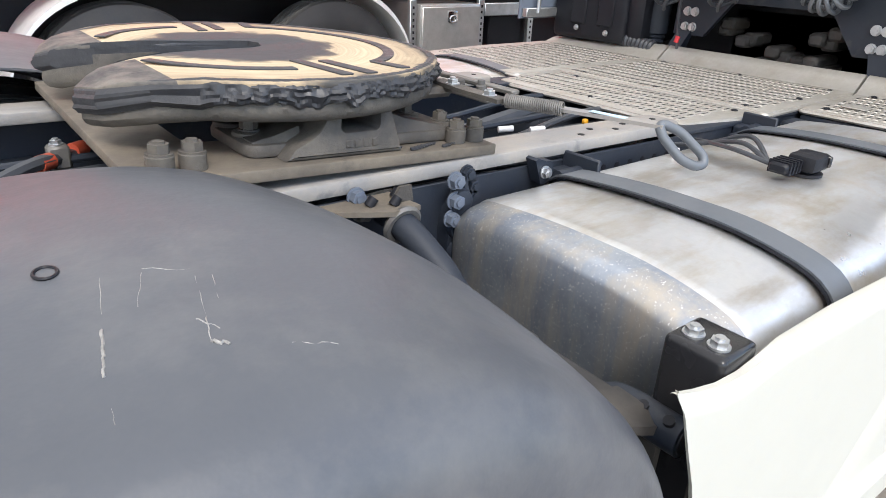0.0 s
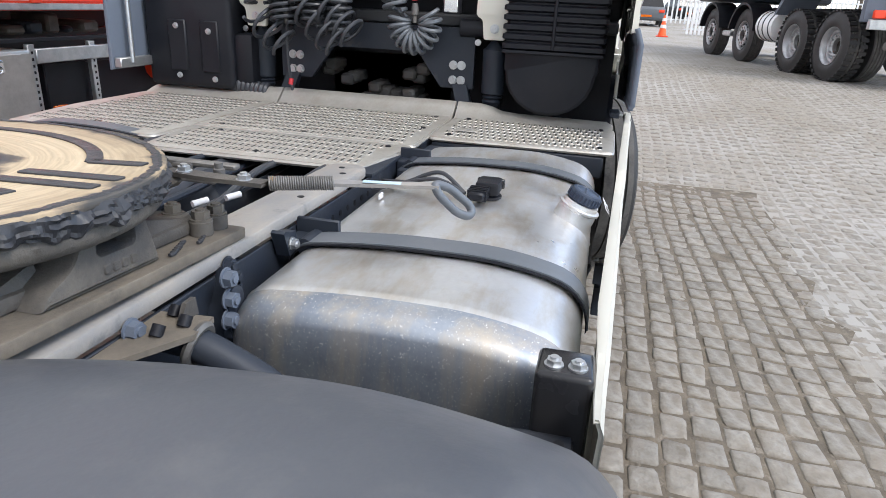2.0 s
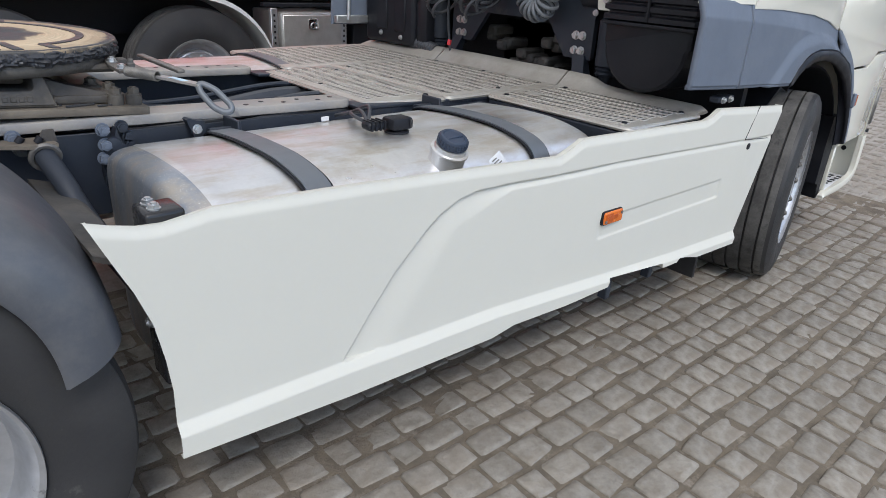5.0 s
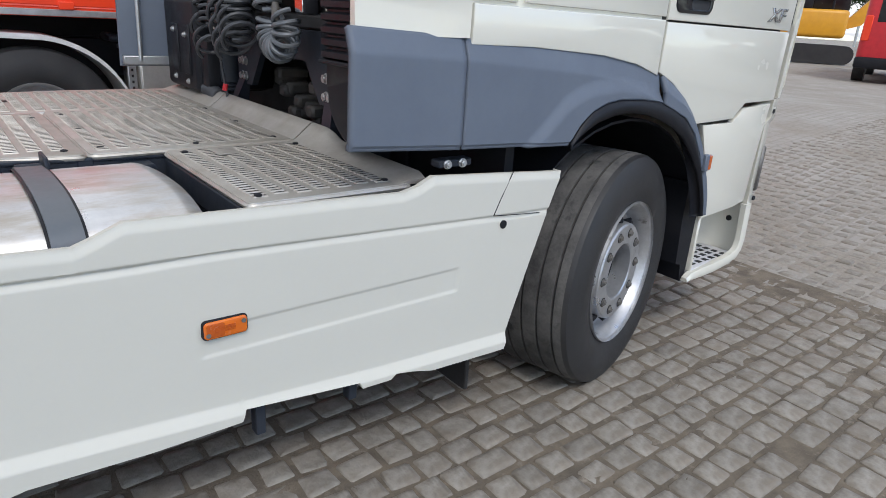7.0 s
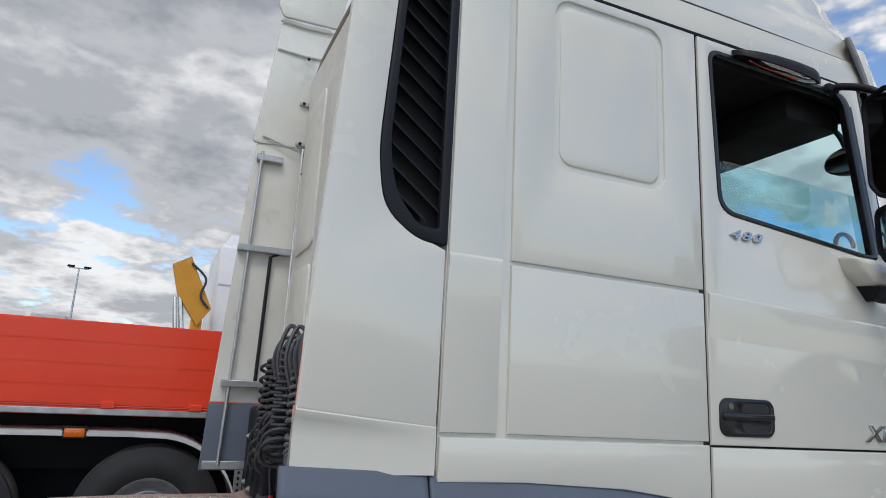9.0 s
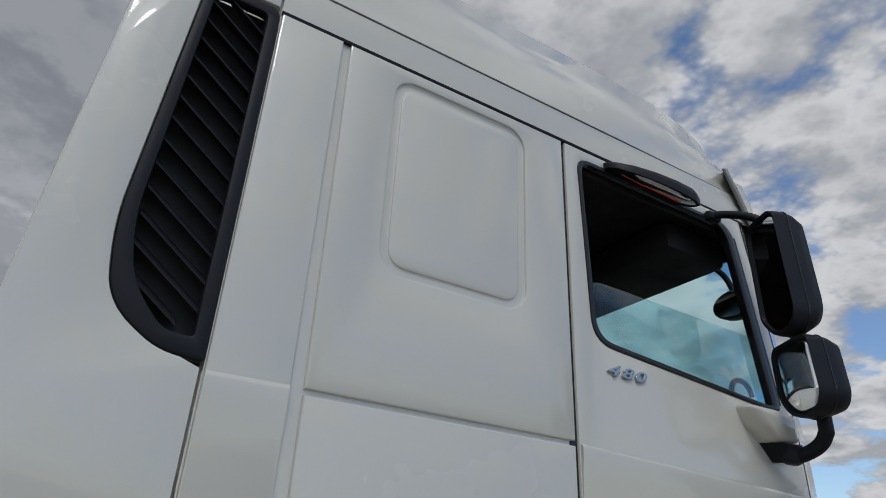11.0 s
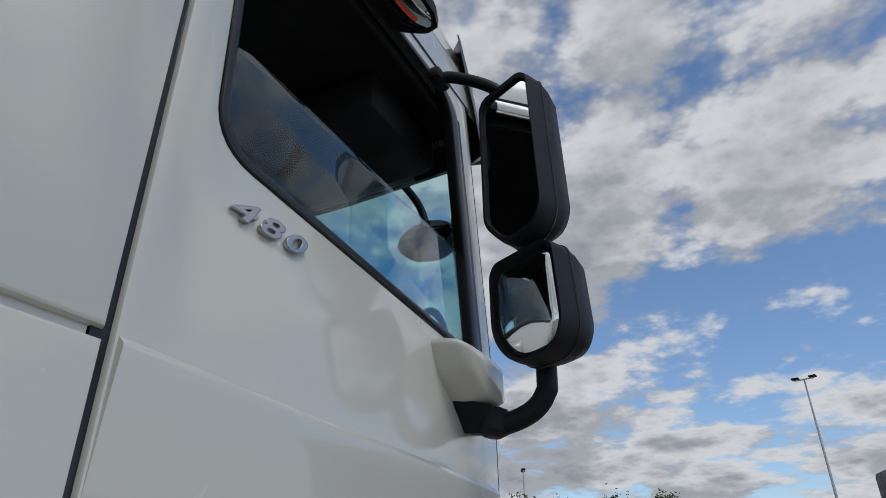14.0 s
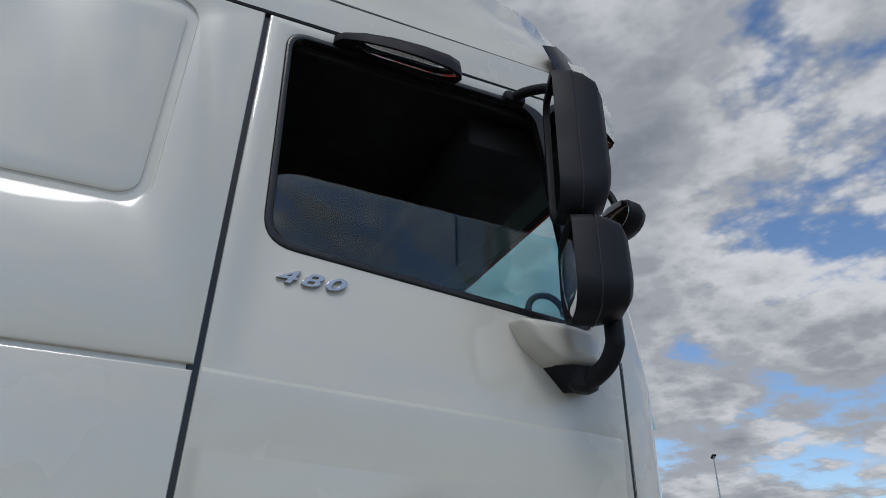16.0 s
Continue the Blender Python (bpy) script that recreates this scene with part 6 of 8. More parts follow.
# ---- mirrors ----
def mirror_head(name, inner, width, z0, z1, r, depth, yaw, label, dome=0.0):
    """A rounded housing whose glass looks to the rear and inwards. inner: the x, y of the glass's inner edge."""
    a = radians(yaw)
    nrm = Vector((math.cos(a), -math.sin(a), 0))
    out = Vector((-math.sin(a), -math.cos(a), 0))
    base = Vector((*inner, 0))
    outl = rpoly([(0.0, z0 + 0.07), (0.06, z0 + 0.002), (width - 0.03, z0 + 0.012), (width, z0 + 0.06), (width - 0.010, z1 - 0.02), (width - 0.035, z1), (0.016, z1 - 0.008), (0.0, z1 - 0.032)], r, 5)
    cu, cz = width / 2, (z0 + z1) / 2

    def at(u, z, s, d):
        return base + out * (cu + (u - cu) * s) + nrm * d + Vector((0, 0, cz + (z - cz) * s))

    rings = [[at(u, z, s, d) for u, z in outl] for d, s in ((0.012, 0.90), (-0.002, 0.93), (-0.004, 0.985), (0.012, 1.0), (0.05, 1.0), (depth * 0.6, 0.96), (depth * 0.85, 0.86), (depth * 0.97, 0.66), (depth, 0.3))]
    ob = part(name, loft(bmesh.new(), rings), BLACKP, cab, label, smooth=50)
    bm = bmesh.new()
    loft(bm, [[at(u, z, 0.90, 0.010) for u, z in outl], [at(u, z, 0.90, 0.006) for u, z in outl]] + [[at(u, z, 0.90 * q, 0.006 - dome * (1 - q * q)) for u, z in outl] for q in (0.8, 0.6, 0.4, 0.2, 0.05)])
    part("mirror_glass", bm, MIRROR, ob, "mirror glass", smooth=80)
    part("housing_seam", tube(bmesh.new(), [at(u, z, 1.001, 0.05) for u, z in outl], 0.0022, 5, closed=True), GLOSSB, ob)
    return ob


m1 = mirror_head("main_mirror", (0.85, -1.328), 0.168, 2.382, 2.82, 0.03, 0.13, 22, "large black rear-view mirror")
m2 = mirror_head("wide_mirror", (0.87, -1.326), 0.190, 2.124, 2.376, 0.045, 0.13, 22, "black wide-angle mirror below the main mirror", 0.02)
part("mirror_foot", loft(bmesh.new(), [[(0.88 + (px - 0.88) * g, S - dy, 2.11 + (pz - 2.11) * g) for px, pz in rpoly([(0.764, 2.188), (0.90, 2.190), (1.005, 2.176), (1.0, 2.090), (0.95, 2.078), (0.865, 2.078), (0.80, 2.125)], 0.02)] for dy, g in ((0.0, 1.0), (0.025, 0.99), (0.052, 0.93), (0.070, 0.80), (0.078, 0.55))]), PAINT, cab, "off-white mirror arm cover", smooth=60)
ft = part("arm_socket", lathe(bmesh.new(), [(0, 0.02), (0.01, 0.034), (0.04, 0.036), (0.055, 0.03)], (0.932, -1.288, 2.018), (0.1, -0.15, 1), 20), BLACKP, cab, "black mirror arm socket")
part("socket_shell", loft(bmesh.new(), [[(0.862, S, 2.082), (0.995, S, 2.085), (0.985, S, 2.035), (0.915, S, 2.028)], [(0.875, S - 0.04, 2.080), (0.995, S - 0.05, 2.085), (0.980, S - 0.05, 2.030), (0.915, S - 0.05, 2.022)], [(0.90, S - 0.070, 2.076), (0.975, S - 0.075, 2.080), (0.965, S - 0.075, 2.034), (0.918, S - 0.072, 2.028)]]), BLACKP, ft, smooth=50)
part("mirror_arm", tube(bmesh.new(), smooth_path([(0.930, -1.275, 2.040), (0.938, -1.32, 2.042), (0.944, -1.375, 2.062), (0.946, -1.405, 2.095), (0.945, -1.412, 2.14), (0.93, -1.42, 2.40)], 8), 0.022, 14), BLACKP, cab, "black tubular mirror arm")
part("upper_mirror_arm", tube(bmesh.new(), smooth_path([(0.80, -1.235, 2.888), (0.815, -1.28, 2.886), (0.85, -1.36, 2.850), (0.89, -1.42, 2.79)], 8), 0.015, 12), BLACKP, cab, "black upper mirror arm")
fm = part("front_mirror", loft(bmesh.new(), [[(1.41 + dx, -0.87 + 0.115 * g * math.cos(2 * math.pi * i / 18), 2.82 + 0.070 * g * math.sin(2 * math.pi * i / 18)) for i in range(18)] for dx, g in ((0.0, 0.92), (0.01, 1.0), (0.05, 0.97), (0.085, 0.75), (0.10, 0.35))]), BLACKP, cab, "black front mirror hung before the windscreen", smooth=50)
part("mirror_glass", loft(bmesh.new(), [[(1.409 - dx, -0.87 + 0.104 * g * math.cos(2 * math.pi * i / 18), 2.82 + 0.062 * g * math.sin(2 * math.pi * i / 18)) for i in range(18)] for dx, g in ((0.0, 1.0), (0.002, 1.0), (0.006, 0.6), (0.008, 0.1))]), MIRROR, fm, "convex mirror glass", smooth=70)
part("mirror_stalk", tube(bmesh.new(), smooth_path([(1.13, -0.80, 3.03), (1.30, -0.80, 3.04), (1.43, -0.83, 2.98), (1.46, -0.86, 2.86)], 8), 0.014, 10), BLACKP, fm)
part("arm_clamp", bm_box(0.77, 0.84, -1.258, -1.222, 2.872, 2.908, 0.012, 2), BLACKP, cab)
# kerb mirror above the door
KX = [(0.262, 0.015, 0.008), (0.28, 0.045, 0.020), (0.33, 0.080, 0.040), (0.40, 0.108, 0.058), (0.48, 0.125, 0.072), (0.55, 0.130, 0.082), (0.585, 0.118, 0.082), (0.603, 0.085, 0.065), (0.612, 0.035, 0.03)]


def kerb_section(x, reach, droop):
    z = 2.915 - 0.03 * (x - 0.26)
    return [(x, S, z), (x, S - 0.35 * reach, z - 0.05 * droop), (x, S - 0.72 * reach, z - 0.25 * droop), (x, S - 0.94 * reach, z - 0.58 * droop), (x, S - reach, z - 0.92 * droop),
            (x, S - 0.98 * reach, z - 0.016 - 0.98 * droop), (x, S - 0.80 * reach, z - 0.018 - 0.86 * droop), (x, S - 0.42 * reach, z - 0.020 - 0.52 * droop), (x, S, z - 0.020 - 0.2 * droop)]


km = part("kerb_mirror", loft(bmesh.new(), [kerb_section(*k) for k in KX]), BLACKP, cab, "black kerb-view mirror over the window", smooth=45)
kg = bmesh.new()
glass = []
for i in range(21):
    a = i / 10 - 1
    x = 0.452 + 0.142 * a
    r, d = float(np.interp(x, [k[0] for k in KX], [k[1] for k in KX])), float(np.interp(x, [k[0] for k in KX], [k[2] for k in KX]))
    glass.append([])
    for j in range(13):
        b = j / 6 - 1
        u = 0.56 + 0.37 * b
        drop = float(np.interp(u, [0, 0.42, 0.80, 0.98], [0.020 + 0.2 * d, 0.020 + 0.52 * d, 0.018 + 0.86 * d, 0.016 + 0.98 * d]))
        glass[-1].append(kg.verts.new((x, S - u * r, 2.915 - 0.03 * (x - 0.26) - drop + 0.003 - 0.020 * (1 - a ** 4) * (1 - b * b))))
for a, b in zip(glass, glass[1:]):
    for j in range(12):
        kg.faces.new((a[j], a[j + 1], b[j + 1], b[j]))
part("mirror_glass", kg, MIRROR, km, "kerb mirror glass")

# ---- behind the cab ----
FL = 1.215
left = plate("far_fairing", [rpoly([(-1.245, 1.47), (-0.87, 1.47), (-0.87, 3.72), (-1.02, 3.72), (-1.16, 3.08)], [0, 0, 0.05, 0.10, 0.05])], 0.02, 0.006, side(FL), PAINT_IN, truck, "inside of the far air deflector, off-white")
plate("lower_skirt", [[(-1.262, 1.09), (-0.87, 1.09), (-0.87, 1.465), (-1.250, 1.465)]], 0.02, 0.006, side(FL), GREY, left, "grey plastic lower skirt seen from inside")
plate("top_deflector", [rpoly([(-1.188, 3.082), (-0.80, 3.105), (-0.735, 3.975), (-1.088, 3.965), (-1.108, 3.77)], [0.03, 0, 0, 0.03, 0.1])], 0.02, 0.006, side(FL - 0.012), PAINT_IN, left, "upper deflector panel")
for z, w in ((3.755, 0.010), (3.965, 0.014)):
    part("deflector_fold", tube(bmesh.new(), [(-1.100, FL - 0.030, z), (-0.92, FL - 0.032, z - 0.01), (-0.76, FL - 0.030, z)], w, 8), PAINT_IN, left)
plate("deflector_cap", [rpoly([(-1.135, 4.065), (-1.09, 3.975), (-0.72, 3.985), (-0.62, 4.50), (-0.95, 4.46)], [0.03, 0.03, 0, 0.05, 0.12])], 0.03, 0.010, side(FL - 0.05), PAINT_IN, left, "rolled top of the deflector")
for z in (3.12, 3.40, 3.72):
    part("clip_screw", cyl(bmesh.new(), (-0.895, FL - 0.045, z), (-0.895, FL - 0.052, z), 0.010, seg=10), BLACKP, left)
for x in (-1.165,):
    part("stay_rod", cyl(bmesh.new(), (x, FL - 0.05, 1.12), (x + 0.045, FL - 0.05, 3.02), 0.011, seg=10), ZINC, left, "galvanised stay rod")
part("stay_rod", tube(bmesh.new(), [(-1.01, FL - 0.05, 1.60), (-1.0, FL - 0.05, 2.35), (-0.90, FL - 0.05, 2.40)], 0.011, 8), BLACKP, left)
for z in (1.58, 2.39):
    part("hinge_bar", bm_box(-1.20, -0.88, FL - 0.075, FL - 0.012, z - 0.02, z + 0.02, 0.004), ZINC, left, "galvanised hinge bar")
part("hinge_bar", bm_box(-1.15, -0.99, FL - 0.06, FL - 0.012, 2.96, 3.0, 0.004), ZINC, left)
part("bottom_bar", bm_box(-1.25, -0.90, FL - 0.05, FL - 0.012, 1.10, 1.145, 0.004), ZINC, left, "galvanised bottom bar, weathered")
for z in (3.12, 3.40):
    part("clip", bm_box(-0.92, -0.86, FL - 0.04, FL - 0.012, z - 0.012, z + 0.012, 0.003), ZINC, left)
part("link_rod", tube(bmesh.new(), [(-1.13, FL - 0.03, 3.13), (-0.9, FL - 0.05, 3.06)], 0.006, 6), ZINC, left)

XB = -0.88
under = part("rear_cross_member", loft(bmesh.new(), [[(XB + dx, y, z) for y, z in ((-0.50, 1.08), (-0.34, 1.08), (-0.22, 1.24), (0.22, 1.24), (0.34, 1.08), (0.50, 1.08), (0.50, 1.36), (-0.50, 1.36))] for dx in (0, 0.03)]), CHASSIS, truck, "dark steel cab cross member")
for y in (-0.44, -0.40, 0.40, 0.44):
    for z in (1.118, 1.188):
        put("bolt", BOLT_W, along((XB, y, z), (-1, 0, 0), z * 9), under)
# black sheet added to give the shade under the cab
dark = part("cab_underside", bm_box(-0.60, -0.56, -1.15, 1.15, 0.70, 1.56), BLACKP, truck, "black sheet added for the shade under the cab")
rnd = random.Random(21)
for i in range(16):
    y, z = rnd.uniform(-0.3, 0.3), rnd.uniform(0.98, 1.16)
    part("gearbox_rib", bm_box(-0.84 + rnd.uniform(0, 0.08), -0.62, y - 0.035, y + 0.035, z - 0.028, z + 0.028, 0.012), CAST_D, truck)
for sgn in (-1, 1):
    y = sgn * 0.60
    st = part("cab_strut", lathe(bmesh.new(), [(0, 0.028), (0.05, 0.028), (0.052, 0.045), (0.062, 0.05), (0.072, 0.042), (0.082, 0.05), (0.092, 0.042), (0.10, 0.055), (0.30, 0.058), (0.31, 0.045), (0.34, 0.02)], (XB, y, 0.97), (0, 0, 1), 24), CHASSIS, truck, "black cab suspension strut")
    loop = rpoly([(y - 0.085, 1.62), (y - 0.09, 1.42), (y - 0.06, 1.40), (y - 0.05, 1.315), (y + 0.05, 1.315), (y + 0.06, 1.40), (y + 0.09, 1.42), (y + 0.085, 1.62)], 0.012)
    pb = plate("strut_bracket", [loop], 0.03, 0.006, cross(XB - 0.05), PAINT, st, "off-white cab mounting bracket")
    put("bolt", BOLT_W, along((XB - 0.066, y, 1.365), (-1, 0, 0)), pb)
    for dy in (-0.08, 0.08):
        put("bolt", BOLT_S, along((XB - 0.03, y + dy, 1.30), (-1, 0, 0)), st)
    part("strut_arm", cyl(bmesh.new(), (XB, y - sgn * 0.03, 1.36), (XB, y - sgn * 0.17, 1.36), 0.04, seg=16), BLACKP, st)
    part("chassis_horn", loft(bmesh.new(), [[(XB - 0.01, sgn * 0.40, 1.10), (XB + 0.02, sgn * 0.40, 1.10), (XB + 0.02, sgn * 0.47, 1.10), (XB - 0.01, sgn * 0.47, 1.10)], [(XB - 0.06, sgn * 0.45, 0.95), (XB + 0.02, sgn * 0.45, 0.95), (XB + 0.02, sgn * 0.52, 0.95), (XB - 0.06, sgn * 0.52, 0.95)]]), CHASSIS, st)
# air intake bellows and bowl
bel = bmesh.new()
rings = []
for i in range(11):
    z = 1.285 + i * 0.040
    for dz, g in ((0, 0.0), (0.008, 0.016), (0.026, 0.016), (0.034, 0.0)):
        rings.append([(x, y, z + dz) for x, y in rpoly([(-1.03 - g, -1.09 - g), (-0.70 + g, -1.09 - g), (-0.70 + g, -0.665 + g), (-1.03 - g, -0.665 + g)], 0.03, 3)])
bell = part("intake_bellows", loft(bel, rings), BLACKP, truck, "black ribbed air intake bellows", smooth=30)
part("bellows_seam", bm_box(-1.052, -1.03, -0.885, -0.87, 1.29, 1.72, 0.004), BLACKP, bell)
rings = []
for x in (-1.03, -1.02, -0.70):
    g = 0.012 if x == -1.03 else 0
    rings.append([(x, y, z) for y, z in [(-1.085 + g, 1.285), (-1.085 + g, 1.20)] + [(-0.875 + (0.20 - g) * math.cos(radians(a)), 1.19 + (0.185 - g) * math.sin(radians(a))) for a in range(180, 361, 15)] + [(-0.668 - g, 1.20), (-0.668 - g, 1.285)]])
part("intake_bowl", loft(bmesh.new(), rings), BLACKP, bell, "black rounded intake housing", smooth=40)
part("intake_flange", bm_box(-1.05, -0.70, -1.10, -0.655, 1.27, 1.285, 0.004), BLACKP, bell)
# moulded box on the far side
lb = part("moulded_box", bm_box(-1.02, -0.64, 0.70, 1.19, 1.0, 1.46, 0.03, 3), BLACKP, truck, "black moulded plastic housing")
part("box_step", bm_box(-1.0, -0.64, 0.60, 0.71, 1.02, 1.28, 0.03, 2), BLACKP, lb)
for y0, y1 in ((0.95, 1.05), (0.77, 0.87)):
    part("box_recess", bm_box(-1.03, -1.015, y0, y1, 1.08, 1.33, 0.006), BLACKP, lb)
for y, z in ((1.0, 1.30), (0.82, 1.28), (1.0, 1.06), (0.80, 1.05)):
    put("bolt", BOLT_S, along((-1.03, y, z), (-1, 0, 0)), lb)
part("corrugated_pipe", lathe(bmesh.new(), [(i * 0.012, 0.033 if i % 2 else 0.039) for i in range(18)], (-0.97, 0.74, 1.03), (0, -0.9, -0.12), 18), HOSE, truck, "corrugated black pipe")


# coiled suzi hoses
def coil(p0, p1, radius, turns, r, material, label, sag=0.0, squash=1.0):
    p0, p1 = Vector(p0), Vector(p1)
    d, u, w = axes_of(p1 - p0)
    n = int(turns * 16)
    pts = []
    for i in range(n + 1):
        t = i / n
        a = 2 * math.pi * turns * t
        c = p0.lerp(p1, t) + Vector((0, 0, -sag * 4 * t * (1 - t)))
        pts.append(c + radius * (math.cos(a) * u + squash * math.sin(a) * w))
    return part("coiled_hose", tube(bmesh.new(), pts, r, 7), material, truck, label)


SUZI = "coiled black trailer air hose hanging behind the cab"
coil((-1.0, 0.10, 1.76), (-1.02, 0.14, 1.30), 0.05, 15, 0.0085, HOSE, SUZI)
coil((-0.99, 0.24, 1.74), (-1.01, 0.27, 1.34), 0.052, 13, 0.0085, HOSE, SUZI)
coil((-1.0, 0.35, 1.72), (-1.02, 0.33, 1.38), 0.047, 10, 0.008, HOSE, SUZI)
coil((-1.0, 0.34, 1.46), (-1.04, 0.12, 1.26), 0.078, 4, 0.009, HOSE, SUZI, 0.02)
coil((-1.0, 0.22, 1.44), (-1.04, 0.05, 1.30), 0.075, 4, 0.009, HOSE, SUZI, 0.0)
coil((-0.98, -0.08, 1.78), (-1.0, -0.14, 1.42), 0.05, 11, 0.0095, STRAPM, "coiled blue-grey trailer hose behind the cab")
coil((-1.0, 0.45, 1.70), (-1.03, 0.41, 1.34), 0.055, 13, 0.009, HOSE, SUZI)
coil((-1.0, 0.60, 1.68), (-0.99, 0.55, 1.42), 0.065, 6, 0.009, HOSE, SUZI, 0.03)
coil((-1.01, 0.56, 1.40), (-1.03, 0.40, 1.24), 0.075, 3, 0.009, HOSE, SUZI, 0.02)
# the coil that is folded into a fan
fan = []
for i in range(241):
    t = i / 240
    a = radians(150 + 240 * t)
    b = 2 * math.pi * 12 * t
    cy, cz = -0.235 + 0.075 * math.cos(a) * -1, 1.37 + 0.085 * math.sin(a)
    fan.append((-1.0 + 0.048 * math.sin(b), cy + 0.048 * math.cos(b) * math.cos(a) * -1, cz + 0.048 * math.cos(b) * math.sin(a)))
part("coiled_hose", tube(bmesh.new(), fan, 0.0095, 7), STRAPM, truck, "blue-grey coiled hose folded into a fan")
part("hose_grip", tube(bmesh.new(), [(-1.0, -0.22, 1.60), (-1.01, -0.235, 1.47)], 0.012, 10), REDHOSE, truck, "red spring guard of the hose")
part("hose_coupling", lathe(bmesh.new(), [(0, 0.012), (0.02, 0.016), (0.05, 0.016), (0.055, 0.010), (0.085, 0.010)], (-1.01, -0.237, 1.46), (0, 0, -1), 14), STEELD, truck)
part("hose_coupling", lathe(bmesh.new(), [(0, 0.012), (0.02, 0.016), (0.05, 0.016), (0.055, 0.010), (0.10, 0.010)], (-1.01, 0.405, 1.44), (0, 0, -1), 14), STEELD, truck)
part("hanging_line", tube(bmesh.new(), smooth_path([(-1.0, 0.405, 1.40), (-1.0, 0.41, 1.2), (-0.98, 0.40, 1.02)], 8), 0.007, 8), HOSE, truck)
part("red_fitting", cyl(bmesh.new(), (-0.99, 0.405, 1.05), (-0.985, 0.402, 1.08), 0.012, seg=12), REDHOSE, truck)
part("hose_bracket", bm_box(-0.96, -0.88, -0.30, 0.45, 1.72, 1.78, 0.006), CHASSIS, truck)
rnd = random.Random(8)
for k in range(7):
    y0 = 0.30 - k * 0.1
    part("service_hose", tube(bmesh.new(), smooth_path([(-0.93, y0, 1.76), (-1.0, y0 + 0.05, 1.80 + rnd.uniform(0, 0.07)), (-1.05, y0 + 0.02, 1.70), (-1.0, y0 - 0.03, 1.5)], 6), 0.010, 8), HOSE, truck)
lampw = part("work_lamp", bm_box(-0.99, -0.93, -0.44, -0.36, 1.42, 1.50, 0.01, 2), BLACKP, truck, "square rear work lamp")
part("lamp_glass", bm_box(-0.994, -0.988, -0.432, -0.368, 1.428, 1.492, 0.003), CHROME, lampw)


# ---- ground ----
def ground_mat():
    m = bpy.data.materials.new("sandy_paving")
    m.use_nodes = True
    nt = m.node_tree
    N, L = nt.nodes.new, nt.links.new
    p = nt.nodes["Principled BSDF"]
    tc = N("ShaderNodeTexCoord")

    def noi(sc, det=6):
        n = N("ShaderNodeTexNoise")
        n.inputs["Scale"].default_value, n.inputs["Detail"].default_value, n.inputs["Roughness"].default_value = sc, det, 0.62
        L(tc.outputs["Object"], n.inputs["Vector"])
        return n.outputs[0]

    def mix(f, a, b):
        n = N("ShaderNodeMix")
        n.data_type = "RGBA"
        L(f, n.inputs[0])
        for i, v in ((6, a), (7, b)):
            if isinstance(v, tuple):
                n.inputs[i].default_value = (*v, 1)
            else:
                L(v, n.inputs[i])
        return n.outputs[2]

    def rng(v, lo, hi):
        n = N("ShaderNodeMapRange")
        L(v, n.inputs[0])
        n.inputs[1].default_value, n.inputs[2].default_value = lo, hi
        return n.outputs[0]

    mp = N("ShaderNodeMapping")
    L(tc.outputs["Object"], mp.inputs[0])
    br = N("ShaderNodeTexBrick")
    L(mp.outputs[0], br.inputs["Vector"])
    br.inputs["Scale"].default_value = 1.0
    br.inputs["Brick Width"].default_value, br.inputs["Row Height"].default_value, br.inputs["Mortar Size"].default_value = 0.155, 0.125, 0.012
    br.inputs["Color1"].default_value, br.inputs["Color2"].default_value, br.inputs["Mortar"].default_value = (0.32, 0.304, 0.280, 1), (0.285, 0.27, 0.25, 1), (0.245, 0.225, 0.20, 1)
    sand = mix(rng(noi(35), 0.3, 0.7), (0.19, 0.168, 0.14), (0.28, 0.254, 0.217))
    col = mix(rng(noi(0.55), 0.40, 0.60), br.outputs[0], sand)
    col = mix(rng(noi(1.7), 0.52, 0.72), col, (0.31, 0.296, 0.275))
    L(col, p.inputs["Base Color"])
    p.inputs["Roughness"].default_value = 0.85
    b = N("ShaderNodeBump")
    b.inputs["Strength"].default_value, b.inputs["Distance"].default_value = 0.7, 0.01
    L(br.outputs[1], b.inputs["Height"])
    b.invert = True
    b2 = N("ShaderNodeBump")
    b2.inputs["Strength"].default_value, b2.inputs["Distance"].default_value = 0.5, 0.006
    L(noi(60), b2.inputs["Height"])
    L(b.outputs[0], b2.inputs["Normal"])
    L(b2.outputs[0], p.inputs["Normal"])
    return m


GROUND = ground_mat()


def lie(x):
    """The height of the yard, raised ahead of the truck to fit the camera's view."""
    return float(np.interp(x, [1.0, 2.0, 3.0, 5.5, 8.0, 14.0, 20.0, 30.0, 45.0, 60.0], [0, 0.04, 0.12, 0.35, 0.515, 0.55, 0.60, 0.72, 0.95, 1.0]))


bm = bmesh.new()
cols = [[bm.verts.new((x, y, lie(x))) for y in (-600, 0, 600)] for x in (-600, 0, 1, 1.5, 2, 2.5, 3, 4, 5, 5.5, 6.5, 8, 10, 14, 20, 30, 45, 60, 600)]
for a, b in zip(cols, cols[1:]):
    for i in (0, 1):
        bm.faces.new((a[i], b[i], b[i + 1], a[i + 1]))
ground = part("ground", bm, GROUND, None, "", smooth=0)
tagged(ground, "dusty grey sett paving of a vehicle yard", "paving", kind="structure")

